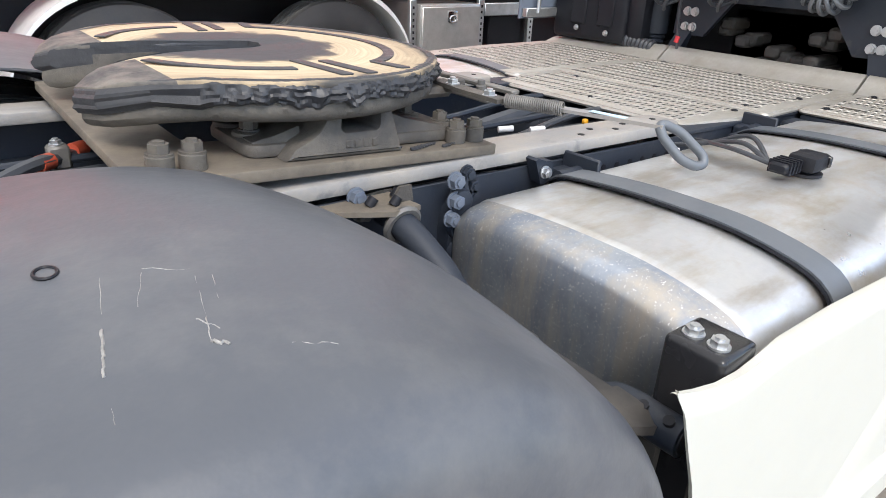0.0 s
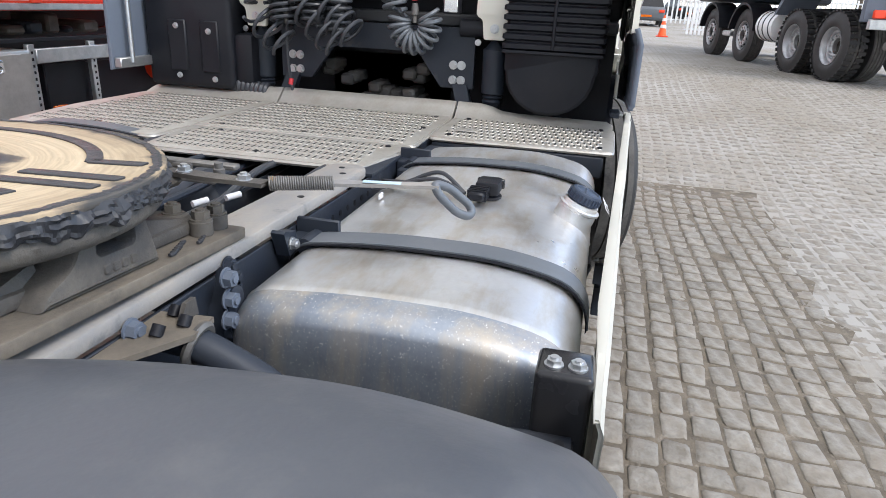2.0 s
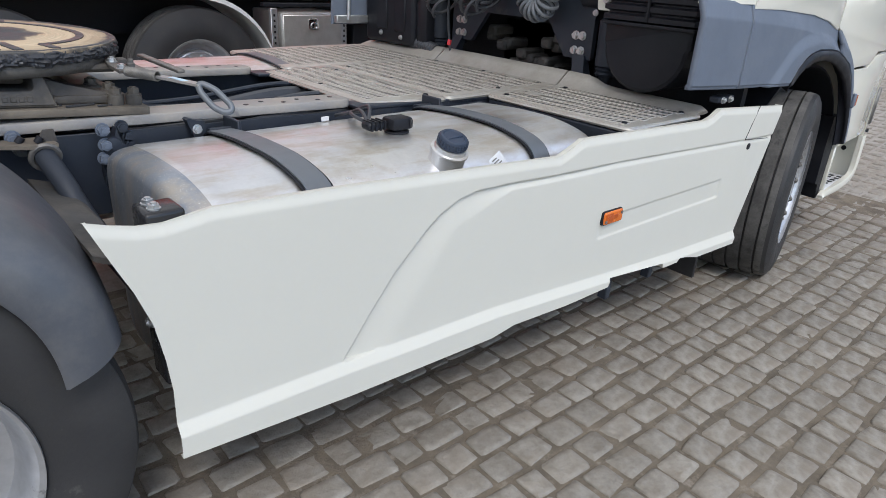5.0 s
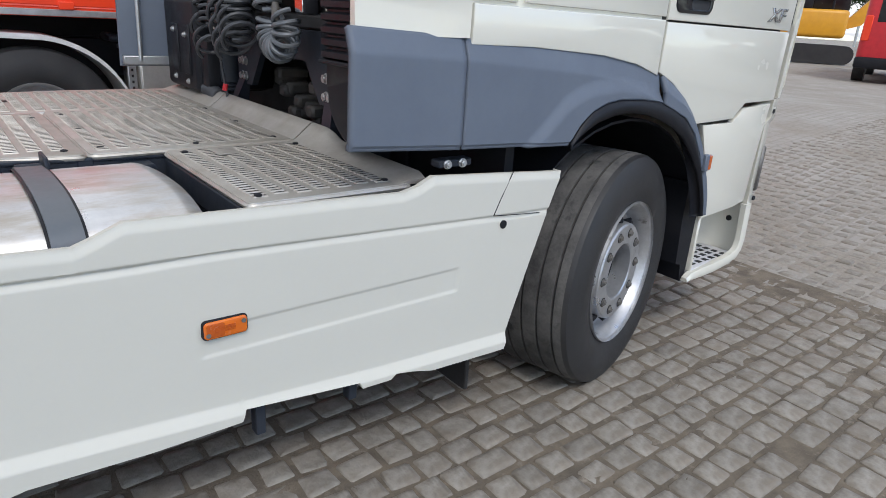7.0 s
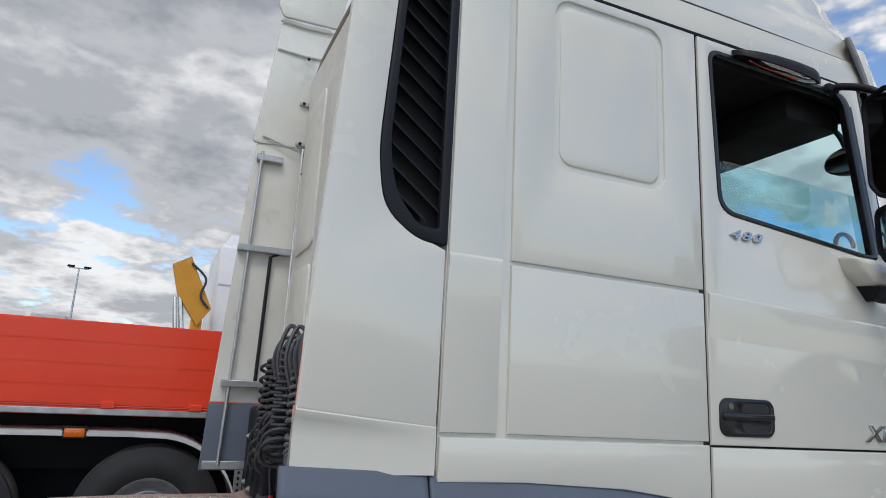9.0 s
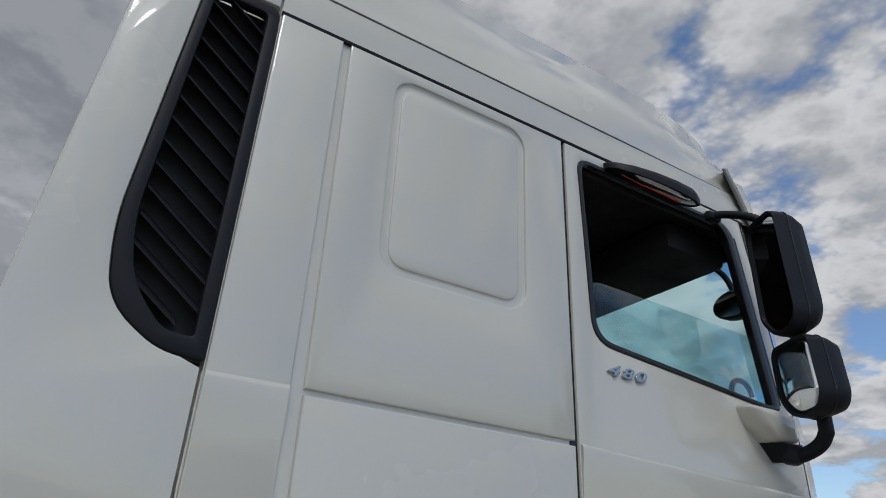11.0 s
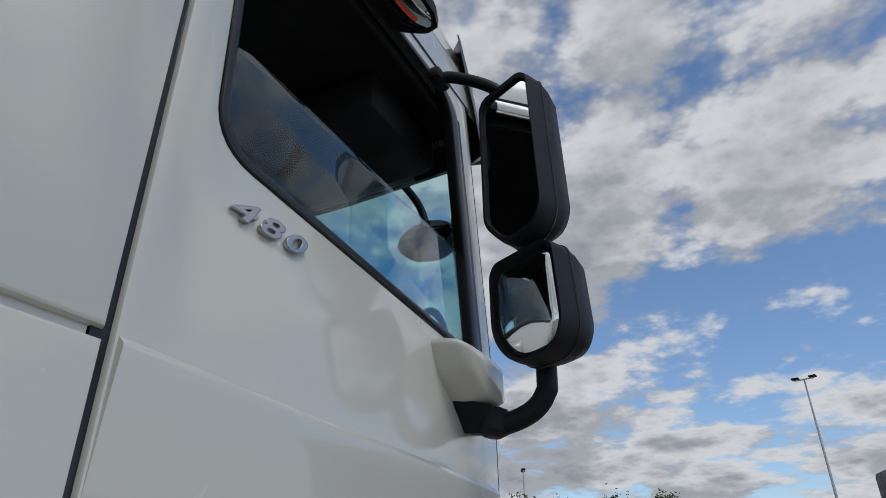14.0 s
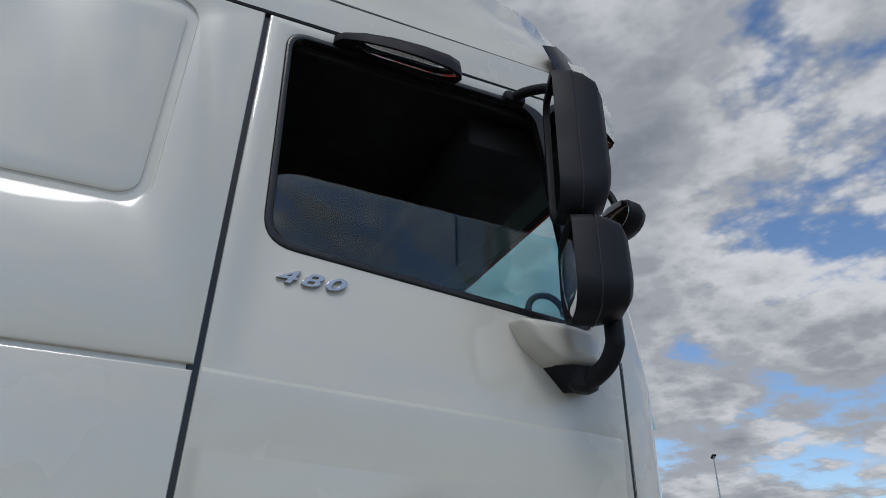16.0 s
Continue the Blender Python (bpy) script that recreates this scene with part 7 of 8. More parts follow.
# ---- neighbour: red dropside truck ----
RY = 2.85
redt = thing("dropside_truck", "parked truck with bright red dropside body and white mudguards", "truck", (0, 0, 0))
bed = part("dropside_board", bm_box(-6.5, 1.9, RY - 0.02, RY + 0.04, 1.355, 1.985, 0.006), REDP, redt, "bright red steel dropside")
for z in (1.50, 1.66, 1.83):
    part("board_line", bm_box(-6.5, 1.9, RY - 0.0235, RY - 0.021, z, z + 0.006), REDP, bed)
for x in (-5.5, -4.0, -1.85, -1.22, 0.0):
    part("hinge", bm_box(x - 0.05, x + 0.05, RY - 0.045, RY - 0.02, 1.33, 1.385, 0.006), REDP, bed)
part("bed_floor", bm_box(-6.5, 1.9, RY, RY + 2.35, 1.28, 1.345, 0.004), REDP, redt)
part("far_board", bm_box(-6.5, 1.9, RY + 2.31, RY + 2.37, 1.355, 1.985, 0.006), REDP, redt)
part("bed_edge", bm_box(-6.5, 1.9, RY - 0.03, RY + 0.02, 1.285, 1.330, 0.004), ZINC, redt, "galvanised bed edge rail")
part("frame_beam", bm_box(-6.5, 5.0, RY + 0.7, RY + 0.82, 0.80, 1.1, 0.006), BLACKP, redt)
# black sheet added behind the wheels as the shade below the bed
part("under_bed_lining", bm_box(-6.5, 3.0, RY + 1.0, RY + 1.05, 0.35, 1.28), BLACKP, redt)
for x in (-5.75, -2.88, -1.475):
    wheel("wheel", (x, RY + 0.12, 0.52), -1, 0, r=0.545, w=0.30, dish=0.10, label="black truck wheel", parent=redt)
# white mudguards as one band over both axles
prof = arc(-2.88, 0.50, 0.66, 175, 96, 12) + [(-2.7, 1.165), (-1.65, 1.165)] + arc(-1.475, 0.50, 0.66, 84, 5, 12)
rings = [[(x, y, z) for x, z in prof] + [(x * 1.0 + (0 if z > 1.1 else 0), y, z - 0.035) for x, z in prof[::-1]] for y in (RY - 0.06, RY - 0.05, RY + 0.45)]
part("mudguard", loft(bmesh.new(), rings), WHITEM, redt, "white plastic mudguard band", smooth=40)
part("mudguard", loft(bmesh.new(), [[(x, y, z) for x, z in arc(-5.75, 0.50, 0.66, 175, 5, 24)] + [(x, y, z - 0.035) for x, z in arc(-5.75, 0.50, 0.66, 5, 175, 24)] for y in (RY - 0.06, RY + 0.45)]), WHITEM, redt, smooth=40)
mk2 = part("marker_lamp", bm_box(-2.11, -1.97, RY - 0.075, RY - 0.05, 1.12, 1.185, 0.008, 2), ORANGE, redt, "amber side marker lamp")
part("lamp_base", bm_box(-2.125, -1.955, RY - 0.06, RY - 0.04, 1.11, 1.20, 0.006), BLACKP, mk2)
# posts, aluminium tool box and rear beam
for x in (-0.83, -0.14, 0.44):
    pst = part("perforated_post", bm_box(x - 0.03, x + 0.03, RY - 0.06, RY - 0.02, 0.45, 1.06, 0.004), ZINC, redt, "galvanised perforated post")
    for k in range(12):
        hb = bmesh.new()
        box(hb, x - 0.008, x + 0.008, RY - 0.062, RY - 0.0595, 0.50 + k * 0.045, 0.52 + k * 0.045)
        part("slot", hb, BLACKP, pst)
tb = part("tool_box", bm_box(-0.78, -0.18, RY - 0.09, RY + 0.45, 0.55, 1.03, 0.012, 2), ALUBOX, redt, "aluminium tool box with toggle latch")
part("tool_box_lid", bm_box(-0.77, -0.19, RY - 0.10, RY - 0.088, 0.57, 1.01, 0.005), ALUBOX, tb)
plate("latch_plate", [rrect(-0.53, 0.89, -0.43, 0.98, 0.02)], 0.012, 0.004, side(RY - 0.105), CHROME, tb, "chrome folding latch")
part("latch_ring", tube(bmesh.new(), [(-0.48 + 0.03 * math.cos(a), RY - 0.115, 0.92 + 0.025 * math.sin(a)) for a in [2 * math.pi * i / 20 for i in range(20)]], 0.005, 6, closed=True), CHROME, tb)
part("side_rail", bm_box(-0.12, 0.95, RY - 0.08, RY - 0.03, 0.93, 1.03, 0.006), ZINC, redt, "galvanised underrun rail")
part("rail_lamp", bm_box(-0.02, 0.10, RY - 0.07, RY - 0.04, 0.56, 0.62, 0.006), ORANGE, redt)
part("drop_beam", bm_box(-0.9, 0.9, RY - 0.02, RY + 0.05, 1.07, 1.10, 0.004), BLACKP, redt)
part("battery_case", bm_box(0.0, 0.42, RY + 0.0, RY + 0.5, 0.50, 0.92, 0.01), BLACKP, redt)
part("cab_block", bm_box(2.4, 4.6, RY + 0.05, RY + 2.4, 0.5, 3.2, 0.15, 3), REDP, redt)
rnd = random.Random(31)
for i in range(10):
    x = -0.9 + i * 0.18
    part("chassis_clutter", bm_box(x, x + rnd.uniform(0.08, 0.2), RY + 0.25, RY + 0.6, 1.10, 1.10 + rnd.uniform(0.05, 0.15), 0.02), CAST if i % 2 else CHASSIS, redt)

# ---- behind: crane arm, white box body, light masts ----
crane = thing("loader_crane", "folded yellow loader crane arm with black hoses", "crane", (0, 0, 0))
CYY = 9.0
part("boom", loft(bmesh.new(), [[(x, y, z) for x, z in ((-1.50, 3.45), (-1.22, 3.62), (-0.80, 2.75), (-1.0, 2.45), (-1.36, 2.95))] for y in (CYY - 0.15, CYY + 0.15)]), YELLOW, crane, "yellow steel boom")
part("boom", bm_box(-1.10, -0.92, CYY - 0.1, CYY + 0.1, 0.0, 2.65, 0.02), YELLOW, crane)
part("cylinder", cyl(bmesh.new(), (-1.32, CYY - 0.1, 2.95), (-1.2, CYY - 0.1, 2.1), 0.045, seg=14), CHROME, crane)
part("cylinder", cyl(bmesh.new(), (-1.40, CYY - 0.1, 2.9), (-1.3, CYY - 0.1, 2.1), 0.035, seg=14), CHROME, crane)
part("hose", tube(bmesh.new(), smooth_path([(-1.2, CYY - 0.17, 3.5), (-0.95, CYY - 0.2, 3.25), (-1.0, CYY - 0.2, 2.95), (-0.85, CYY - 0.18, 2.75)], 8), 0.02, 8), HOSE, crane)
wb = thing("box_truck", "white box body of a parked truck", "truck", (0, 0, 0))
part("box_body", bm_box(-0.75, 1.6, 9.4, 11.8, 0.9, 4.0, 0.06, 3), WHITEP, wb, "white panelled box body")
part("box_seam", bm_box(-0.70, 1.55, 9.39, 9.398, 3.25, 3.28), LIGHTGREY, wb)
part("box_top", loft(bmesh.new(), [[(-0.7, 9.45, 3.98), (1.5, 9.45, 3.98), (1.5, 11.7, 3.98), (-0.7, 11.7, 3.98)], [(-0.55, 9.55, 4.25), (1.5, 9.55, 4.05), (1.5, 11.6, 4.05), (-0.55, 11.6, 4.25)]]), WHITEP, wb)
for x in (0.0, 1.0):
    wheel("wheel", (x, 9.65, 0.5), -1, 0, label="black truck wheel", parent=wb)


def light_mast(x, y, h, spin):
    ob = thing("light_mast", "tall grey lighting mast with two floodlights", "mast", (x, y, 0), "yard lighting masts")
    part("pole", cyl(bmesh.new(), (0, 0, 0), (0, 0, h), 0.11, 0.05, 12), ZINC, ob)
    part("cross_arm", bm_box(-0.6, 0.6, -0.04, 0.04, h - 0.06, h + 0.02, 0.01, m=Matrix.Rotation(spin, 4, "Z")), ZINC, ob)
    for k in (-0.5, 0.5):
        part("floodlight", bm_box(k - 0.22, k + 0.22, -0.18, 0.18, h + 0.02, h + 0.14, 0.03, m=Matrix.Rotation(spin, 4, "Z")), BLACKP, ob)


light_mast(-7.1, 46.8, 8.4, 0.2)
light_mast(44.8, -4.0, 13.0, 1.3)
light_mast(42.0, 40.0, 11.7, 0.9)
light_mast(56.0, 19.0, 10.8, 0.4)
cn = thing("site_cabin", "small grey-green cabin roof beyond the trucks", "cabin", (-5.6, 26.9, 0))
part("cabin_body", bm_box(-0.6, 0.6, -0.6, 0.6, 0, 3.7, 0.05), LIGHTGREY, cn)

# ---- right side: eight-wheel tipper ----
tip = thing("tipper_truck", "dark grey eight-wheel tipper truck with knobbly tyres", "truck", (0, 0, 0))
TY = -5.05
for x, y in ((9.6, TY), (10.95, TY), (13.3, TY - 0.05), (15.2, TY - 0.05)):
    rear = x < 12
    w = wheel("wheel", (x, y - 0.12, 0.55), 1, 0, r=0.55, w=0.30, dish=0.12 if rear else 0.02, label="black truck wheel with block tread" if rear else "black truck wheel", parent=tip)
    if rear:
        wheel("wheel", (x, y - 0.50, 0.55), 1, 0, r=0.55, w=0.30, dish=0.12, label="inner twin wheel", parent=tip)
        bl = bmesh.new()
        for i in range(34):
            a = 2 * math.pi * i / 34
            for k in (-1, 1):
                box(bl, -0.03, 0.03, k * 0.03 - 0.0 if k > 0 else -0.15, 0.15 if k > 0 else -0.03, 0.54, 0.572, m=Matrix.Rotation(a + k * 0.05, 4, "Y"))
        part("block_tread", bl, RUBBER, w)
    wheel("wheel", (x, y - 2.15, 0.55), -1, 0, r=0.55, w=0.30, dish=0.12, label="far truck wheel", parent=tip)
part("chassis", bm_box(8.3, 17.0, TY - 1.55, TY - 0.75, 0.75, 1.15, 0.02), CHASSIS, tip)
part("rear_guard", loft(bmesh.new(), [[(x, y, z) for x, z in ((8.75, 0.95), (8.75, 1.35), (9.2, 1.55), (11.4, 1.50), (11.75, 1.0), (11.68, 1.0), (11.3, 1.42), (9.25, 1.46), (8.85, 1.28), (8.85, 0.95))] for y in (TY + 0.08, TY - 0.6)]), GREY, tip, "dark grey steel mudguard")
part("tipper_body", loft(bmesh.new(), [[(x, y, z) for x, z in ((8.6, 1.6), (13.6, 1.6), (13.9, 3.0), (8.2, 3.0))] for y in (TY + 0.05, TY - 2.3)]), GREY, tip, "dark grey tipper body")
part("body_edge", bm_box(8.6, 13.7, TY + 0.05, TY + 0.10, 1.55, 1.66, 0.01), CHASSIS, tip)
part("red_box", bm_box(12.3, 12.8, TY - 0.3, TY + 0.02, 1.35, 1.65, 0.03), REDP, tip)
part("tank", lathe(bmesh.new(), [(0, 0.05), (0.02, 0.30), (0.75, 0.30), (0.78, 0.05)], (11.8, TY - 0.25, 0.78), (1, 0, 0), 24), WHITEP, tip, "white fuel tank with straps")
for x in (11.95, 12.2, 12.4):
    part("tank_band", lathe(bmesh.new(), [(0, 0.306), (0.04, 0.306)], (x, TY - 0.25, 0.78), (1, 0, 0), 24), CHASSIS, tip)
for x in (13.3, 15.2):
    part("front_guard", loft(bmesh.new(), [[(px, y, pz) for px, pz in arc(x, 0.55, 0.68, 170, 10, 14)] + [(px, y, pz) for px, pz in arc(x, 0.55, 0.63, 10, 170, 14)] for y in (TY + 0.06, TY - 0.4)]), BLACKP, tip)
part("tipper_cab", bm_box(14.3, 16.5, TY - 2.35, TY + 0.02, 1.25, 3.1, 0.1, 2), CHASSIS, tip)
part("side_step", bm_box(13.95, 14.4, TY - 0.25, TY + 0.0, 0.5, 0.62, 0.02), ZINC, tip)
tl = part("tail_lamp", bm_box(8.60, 8.66, TY - 0.42, TY + 0.02, 1.0, 1.12, 0.015), REDP, tip, "red and clear tail lamp")
part("lamp_insert", bm_box(8.59, 8.605, TY - 0.25, TY - 0.15, 1.02, 1.10), ORANGE, tl)
part("lamp_bracket", bm_box(8.62, 8.70, TY - 0.45, TY + 0.04, 0.84, 0.99, 0.01), ZINC, tip)
part("rear_bar", cyl(bmesh.new(), (8.5, TY - 0.2, 0.62), (8.5, TY - 2.2, 0.62), 0.06, seg=14), STEELD, tip)
part("round_lamp", cyl(bmesh.new(), (8.70, TY - 0.3, 1.30), (8.735, TY - 0.3, 1.30), 0.05, seg=16), ORANGE, tip)
ch = bmesh.new()
for k in range(9):
    tube(ch, [(8.45, TY - 0.75 + (0.02 if k % 2 else 0.0) * math.cos(a), 1.55 - k * 0.05 + 0.035 * math.sin(a)) for a in [2 * math.pi * i / 10 for i in range(10)]], 0.008, 5, closed=True)
part("tail_chain", ch, ZINC, tip)
tip.matrix_basis = Matrix.Translation((8.36, -4.73, 0.525)) @ Matrix.Rotation(radians(12.1), 4, "Z") @ Matrix.Translation((-9.6, -TY, 0))

# ---- gate, cone, parked cars, van, excavator, trees ----
def traffic_cone(x, y):
    ob = thing("traffic_cone", "orange and white traffic cone on the paving", "cone", (x, y, lie(x)))
    part("base", bm_box(-0.2, 0.2, -0.2, 0.2, 0, 0.04, 0.01), REDP, ob)
    part("cone", cyl(bmesh.new(), (0, 0, 0.04), (0, 0, 0.75), 0.15, 0.03, 20), ORANGE_C, ob)
    part("band", cyl(bmesh.new(), (0, 0, 0.30), (0, 0, 0.42), 0.112, 0.094, 20), WHITEP, ob)
    part("band", cyl(bmesh.new(), (0, 0, 0.54), (0, 0, 0.64), 0.073, 0.057, 20), WHITEP, ob)


ORANGE_C = mat("cone_orange", (0.85, 0.13, 0.03), 0.5, scale=9)
traffic_cone(22.0, -3.05)


def fence_panel(name, x, y, n, gap, h, label, spin, material):
    ob = thing(name, label, "fence", (x, y, lie(x)))
    ob.rotation_euler = (0, 0, spin)
    for i in range(n):
        part("picket", bm_box(-0.03, 0.03, i * gap - 0.045, i * gap + 0.045, 0.05, h, 0.01), material, ob)
    for z in (0.25, h - 0.2):
        part("fence_rail", bm_box(0.03, 0.07, -0.1, n * gap, z - 0.04, z + 0.04, 0.008), material, ob)


fence_panel("barrier", 24.0, -5.3, 9, 0.15, 1.45, "white barred barrier panel on feet", 0.0, WHITEP)
fence_panel("picket_fence", 38, -14.5, 60, 0.26, 1.7, "pale picket fence at the yard edge", 0.0, WHITEP)


def car(x, y, col, spin):
    ob = thing("parked_car", "silver-grey estate car seen from behind", "car", (x, y, lie(x)))
    ob.rotation_euler = (0, 0, spin)
    part("body", bm_box(0, 4.3, -0.9, 0.9, 0.28, 0.95, 0.14, 3), col, ob)
    part("cabin", loft(bmesh.new(), [[(0.15, -0.82, 0.9), (3.0, -0.82, 0.9), (3.0, 0.82, 0.9), (0.15, 0.82, 0.9)], [(0.5, -0.66, 1.46), (2.2, -0.66, 1.46), (2.2, 0.66, 1.46), (0.5, 0.66, 1.46)]]), GLOSSB, ob)
    for wx in (0.8, 3.4):
        for wy in (-0.82, 0.82):
            part("wheel", cyl(bmesh.new(), (wx, wy - 0.1, 0.32), (wx, wy + 0.1, 0.32), 0.32, seg=20), RUBBER, ob)
    for wy in (-0.72, 0.72):
        part("tail_lamp", bm_box(-0.02, 0.05, wy - 0.14, wy + 0.14, 0.68, 0.82, 0.02), REDP, ob)
    part("number_plate", bm_box(-0.03, 0.0, -0.26, 0.26, 0.45, 0.56, 0.005), ORANGE, ob)


car(32.0, -2.9, STRAPM, 0.0)
car(46.0, -6.5, BLACKP, 0.3)

van = thing("panel_van", "red panel van seen from behind", "van", (14.9, 2.5, lie(14.9)))
van.rotation_euler, van.scale = (0, 0, radians(16)), (1, 1, 0.9)
vb2 = part("van_body", bm_box(0, 5.4, -1.0, 1.0, 0.35, 2.45, 0.16, 4), REDHOSE, van, "red van body")
part("rear_window", bm_box(-0.012, 0.02, -0.75, 0.75, 1.45, 2.1, 0.03), GLOSSB, vb2)
part("bumper", bm_box(-0.08, 0.1, -1.0, 1.0, 0.35, 0.62, 0.05, 2), BLACKP, vb2)
for wy in (-0.9, 0.9):
    part("tail_lamp", bm_box(-0.015, 0.03, wy - 0.08, wy + 0.08, 1.0, 1.6, 0.02), REDP, vb2)
    for wx in (0.9, 4.3):
        part("wheel", cyl(bmesh.new(), (wx, wy - 0.12, 0.35), (wx, wy + 0.12, 0.35), 0.35, seg=24), RUBBER, van)
part("number_plate", bm_box(-0.02, -0.005, -0.27, 0.27, 0.78, 0.90, 0.004), LIGHTGREY, vb2)

exc = thing("mini_excavator", "yellow tracked excavator on black tracks", "excavator", (22.8, 8.3, lie(22.8)))
exc.rotation_euler = (0, 0, radians(-60))
for y in (-0.9, 0.9):
    part("track", loft(bmesh.new(), [[(x, y + dy, z) for x, z in rrect(-1.5, 0.02, 1.5, 0.62, 0.28, 6)] for dy in (-0.22, 0.22)]), RUBBER, exc, "black crawler track")
part("house", bm_box(-1.5, 1.1, -1.15, 1.15, 0.85, 1.75, 0.12, 3), YELLOW, exc, "yellow engine house")
part("logo_patch", bm_box(-1.0, -0.4, -1.165, -1.15, 1.25, 1.5), BLACKP, exc)
part("cab_frame", bm_box(-0.2, 1.2, -0.2, 1.0, 1.75, 2.75, 0.06, 2), GLOSSB, exc)
for x in (-0.9, 0.6):
    part("canopy_post", cyl(bmesh.new(), (x, -0.8, 1.7), (x, -0.8, 2.8), 0.04, seg=10), BLACKP, exc)
part("canopy", bm_box(-1.0, 1.3, -1.0, 1.05, 2.76, 2.86, 0.04), BLACKP, exc)
part("seat", bm_box(-0.5, 0.0, -0.75, -0.25, 1.75, 2.35, 0.06, 2), BLACKP, exc)
part("boom", loft(bmesh.new(), [[(x, y, z) for x, z in ((1.0, 1.1), (1.2, 1.5), (2.4, 3.0), (2.6, 2.8), (1.6, 1.3))] for y in (-0.5, -0.2)]), YELLOW, exc)


def tree(x, y, h, w, seed):
    ob = thing("tree", "leafy green tree at the edge of the yard", "tree", (x, y, 0), "trees round the yard")
    ob.location.z = lie(x)
    r = random.Random(seed)
    tb_ = bmesh.new()
    cyl(tb_, (0, 0, 0), (0.1, 0.05, h * 0.45), 0.28, 0.16, 10)
    tips = []
    for k in range(9):
        a = r.uniform(0, 6.28)
        q = Vector((math.cos(a) * w * r.uniform(0.2, 0.42), math.sin(a) * w * r.uniform(0.2, 0.42), h * r.uniform(0.55, 0.9)))
        cyl(tb_, (0.08, 0.04, h * r.uniform(0.3, 0.44)), q, 0.09, 0.02, 6)
        tips.append(q)
    part("trunk", tb_, BARK, ob)
    lf = bmesh.new()
    for k in range(7000):
        c = r.choice(tips) if r.random() < 0.75 else Vector((0, 0, h * 0.75))
        d = Vector((r.gauss(0, 1), r.gauss(0, 1), r.gauss(0, 0.8)))
        p = c + d * w * 0.10
        s = r.uniform(0.06, 0.15)
        u = Vector((r.gauss(0, 1), r.gauss(0, 1), r.gauss(0, 1))).normalized()
        v = u.orthogonal().normalized()
        a, b, c2, d2 = (lf.verts.new(p + q) for q in (u * s, v * s * 0.6, -u * s, -v * s * 0.6))
        lf.faces.new((a, b, c2, d2))
    part("crown", lf, LEAF, ob, smooth=0)


for k, (x, y, h, w) in enumerate(((43.8, 6.3, 5.9, 4.4), (43, 8.2, 5.6, 4.0), (41.9, 13.0, 5.7, 4.6), (52, -15, 7, 6), (56, -20, 8, 6), (50, -26, 7, 6))):
    tree(x, y, h, w, 50 + k)

# ---- setts of the yard beside the truck ----
def sett_mesh(seed):
    """One rough-hewn stone: a rounded, uneven outline and a low crown."""
    r = random.Random(seed)
    bm = bmesh.new()
    hl, hw = 0.0675 * r.uniform(0.93, 1.02), 0.0560 * r.uniform(0.88, 1.02)
    ring = [(1, 0.80), (0.85, 1), (-0.82, 1), (-1, 0.82), (-1, -0.84), (-0.86, -1), (0.82, -1), (1, -0.80)]
    ring = [(a * r.uniform(0.86, 1.04), b * r.uniform(0.86, 1.05)) for a, b in ring]
    levels = []
    for s, z, dz in ((1.02, -0.03, 0.0), (1.0, 0.0030, 0.0015), (0.92, 0.0075, 0.0022), (0.55, 0.0090, 0.0032)):
        levels.append([bm.verts.new((a * hl * s, b * hw * s, z + r.uniform(-dz, dz))) for a, b in ring])
    for lo, hi in zip(levels, levels[1:]):
        for i in range(8):
            bm.faces.new((lo[i], lo[(i + 1) % 8], hi[(i + 1) % 8], hi[i]))
    bm.faces.new(levels[-1])
    me = bpy.data.meshes.new("sett")
    bmesh.ops.recalc_face_normals(bm, faces=bm.faces)
    bm.to_mesh(me)
    bm.free()
    return finish(me, SETT, 50)


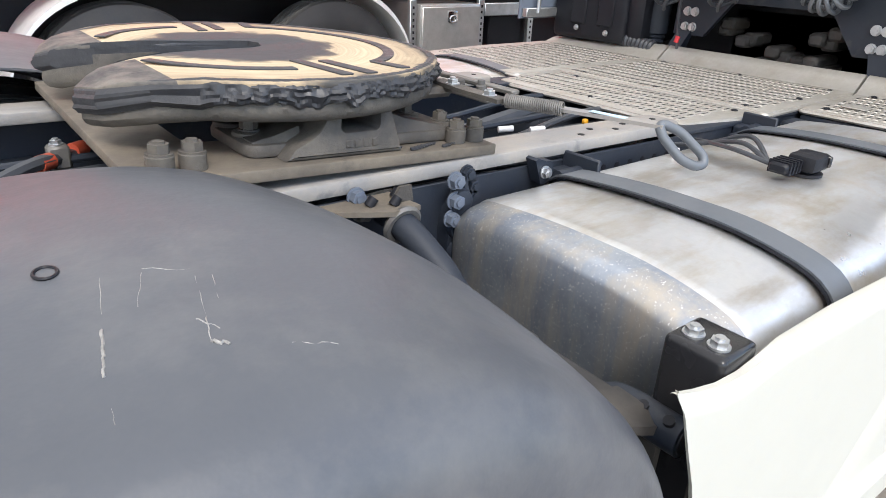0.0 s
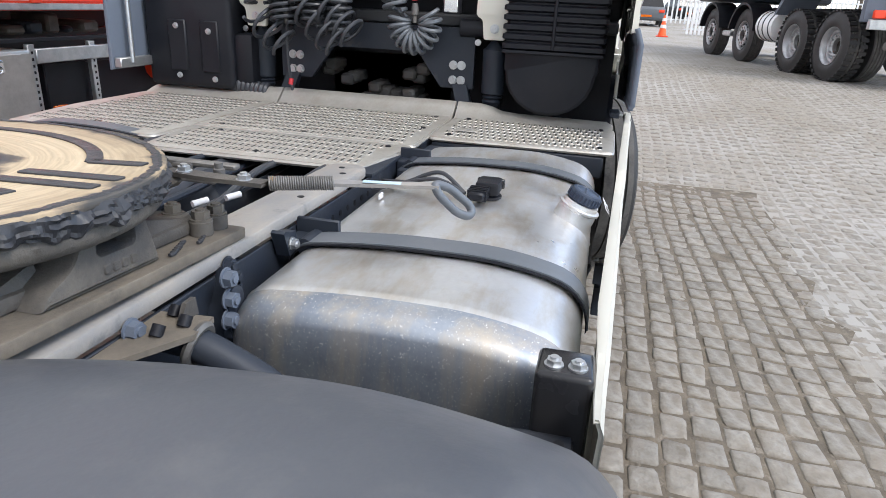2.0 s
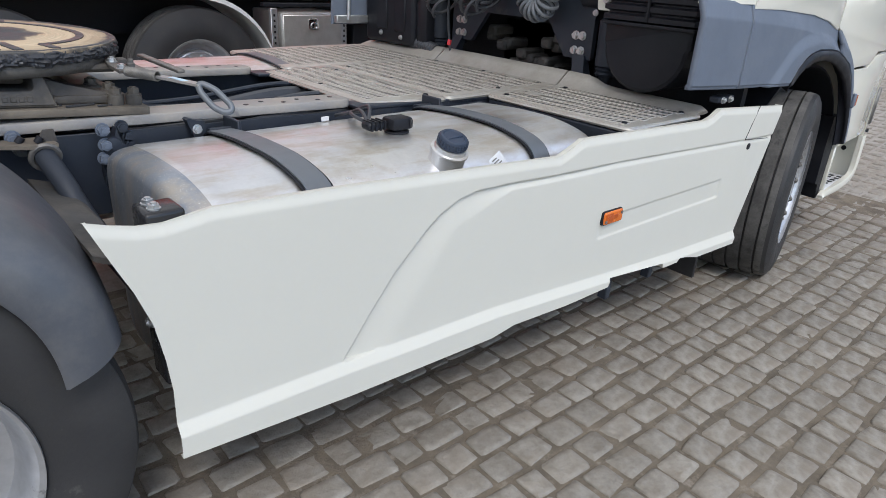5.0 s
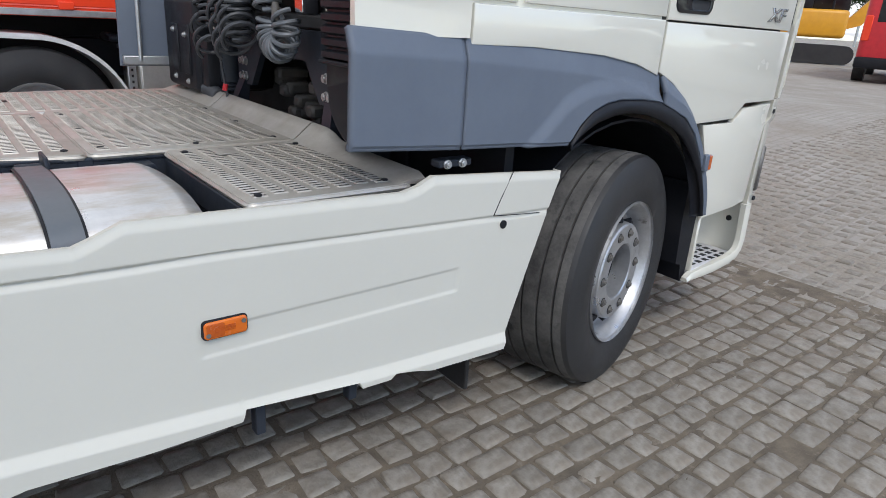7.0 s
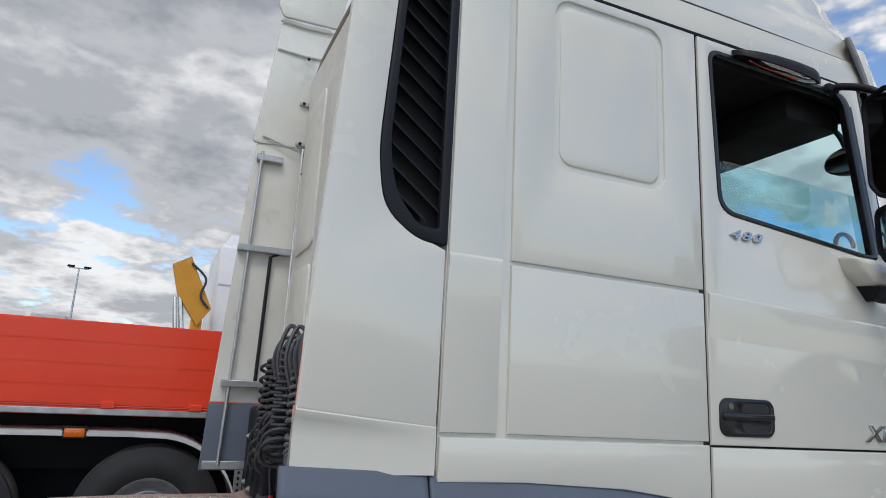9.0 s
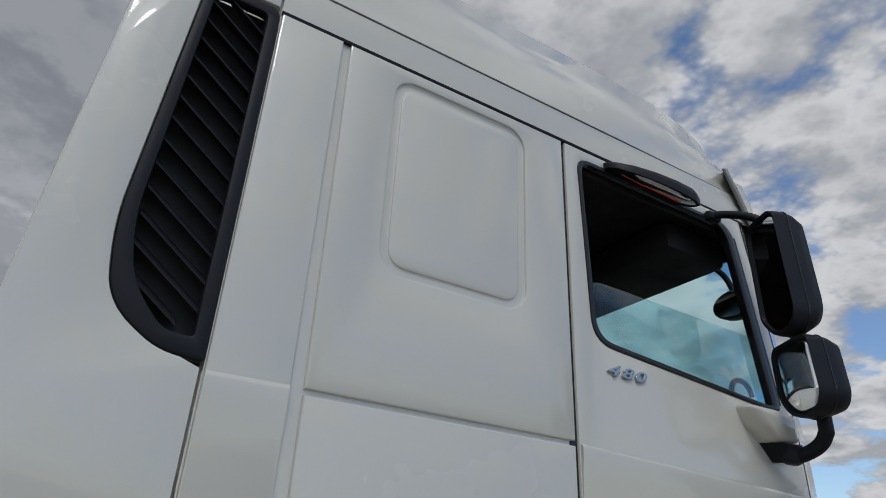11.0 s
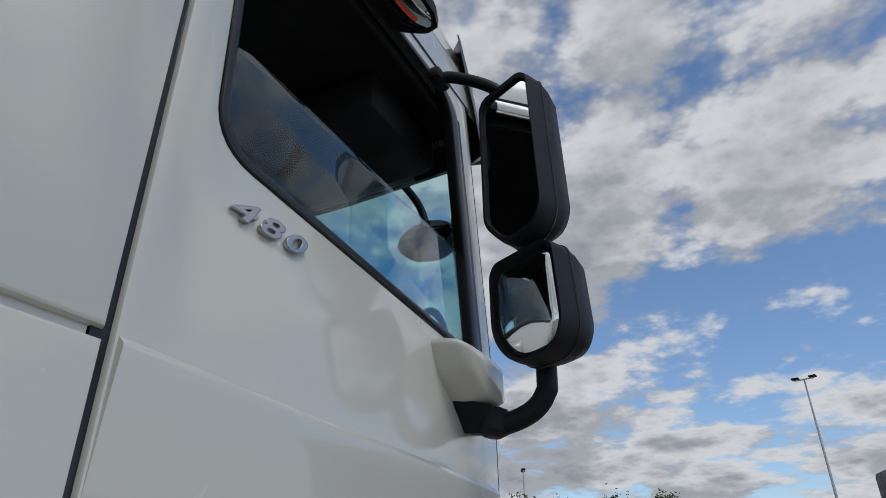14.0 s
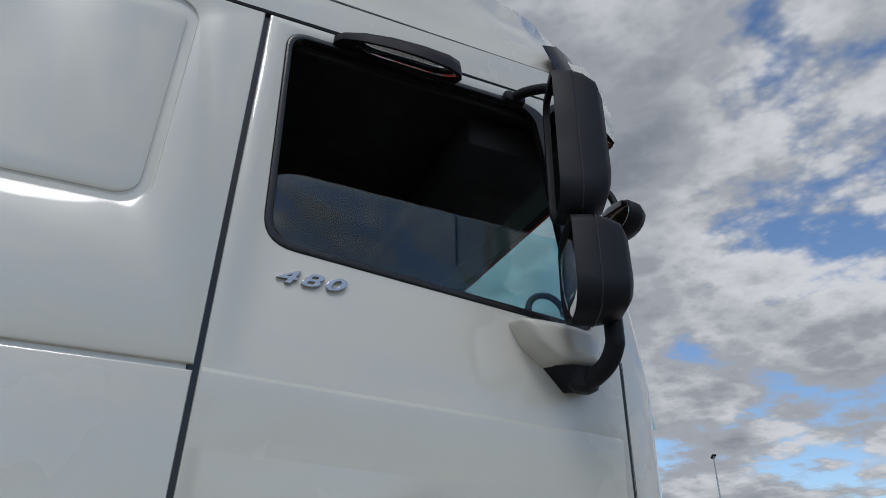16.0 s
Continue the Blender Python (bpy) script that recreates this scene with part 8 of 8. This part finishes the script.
# sand bed that fills the joints
SX0, SX1, SY0, SY1 = -4.6, 10.0, -7.0, 0.4
bed_bm = bmesh.new()
cols = [[bed_bm.verts.new((-4.6 + 6.5 * i / 30, y, lie(-4.6 + 6.5 * i / 30) + 0.0030)) for y in (-2.43 - 0.06 * max(0.0, -4.6 + 6.5 * i / 30) + 0.14 * noise.noise((i * 0.7, 2.0, 1.0)), 0.5)] for i in range(31)]
for a, b in zip(cols, cols[1:]):
    bed_bm.faces.new((a[0], b[0], b[1], a[1]))
part("sand_bed", bed_bm, SANDB, ground, "brown sand in the joints")
SETTS = [sett_mesh(100 + k) for k in range(24)]
rnd = random.Random(77)
rest_v, rest_f = [], []
near_n = 0
ROW, COL = 0.119, 0.140
y = SY0
cells = []
while y < SY1:
    x = SX0 + rnd.uniform(0.0, COL)
    drift = rnd.uniform(-0.004, 0.004)
    while x < SX1:
        wide = COL * rnd.uniform(0.76, 1.26)
        x += wide / 2
        cells.append((x, y + rnd.uniform(-0.004, 0.004) + 0.014 * math.sin(x * 1.3) + 0.03 * noise.noise((x * 0.5, y * 0.25, 3.0)) + drift, wide / COL))
        x += wide / 2
    y += ROW
for x, y, fill in cells:
    if rnd.random() < 0.006:
        continue
    sink = 0.003 * noise.noise((x * 0.9, y * 0.9, 2.0)) + rnd.uniform(-0.0035, 0.002)
    # past the cleaned strip the stones drown in trodden sand
    drown = max(x - 1.66 - 0.5 * noise.noise((y * 1.3, 4.0, 1.0)), -2.39 - 0.07 * max(0.0, x) + 0.16 * noise.noise((x * 1.3, 1.0, 5.0)) - y)
    if drown > 0:
        sink = -0.0074 * min(1.0, drown / 0.25 + 0.55) + 0.0022 * noise.noise((x * 0.8, y * 0.8, 7.0)) + rnd.uniform(-0.0012, 0.0008)
    m = Matrix.Translation((x, y, sink + lie(x))) @ Euler((rnd.uniform(-0.045, 0.045), rnd.uniform(-0.045, 0.045), rnd.uniform(-0.06, 0.06))).to_matrix().to_4x4() @ Matrix.Diagonal((fill, 1.0, 1.0, 1.0))
    me = SETTS[rnd.randrange(24)]
    if -1.75 < x < 0.55 and -2.35 < y < -1.2 and near_n < 300:
        put("sett", me, m, ground)
        near_n += 1
    else:
        o = len(rest_v)
        for v in me.vertices:
            rest_v.append(m @ v.co)
        for f in me.polygons:
            rest_f.append([o + i for i in f.vertices])
me = bpy.data.meshes.new("setts")
me.from_pydata(rest_v, [], rest_f)
finish(me, SETT, 60)
rest = put("setts", me, Matrix(), ground, "rough grey granite setts laid in rows")
tagged(rest, kind="stuff")
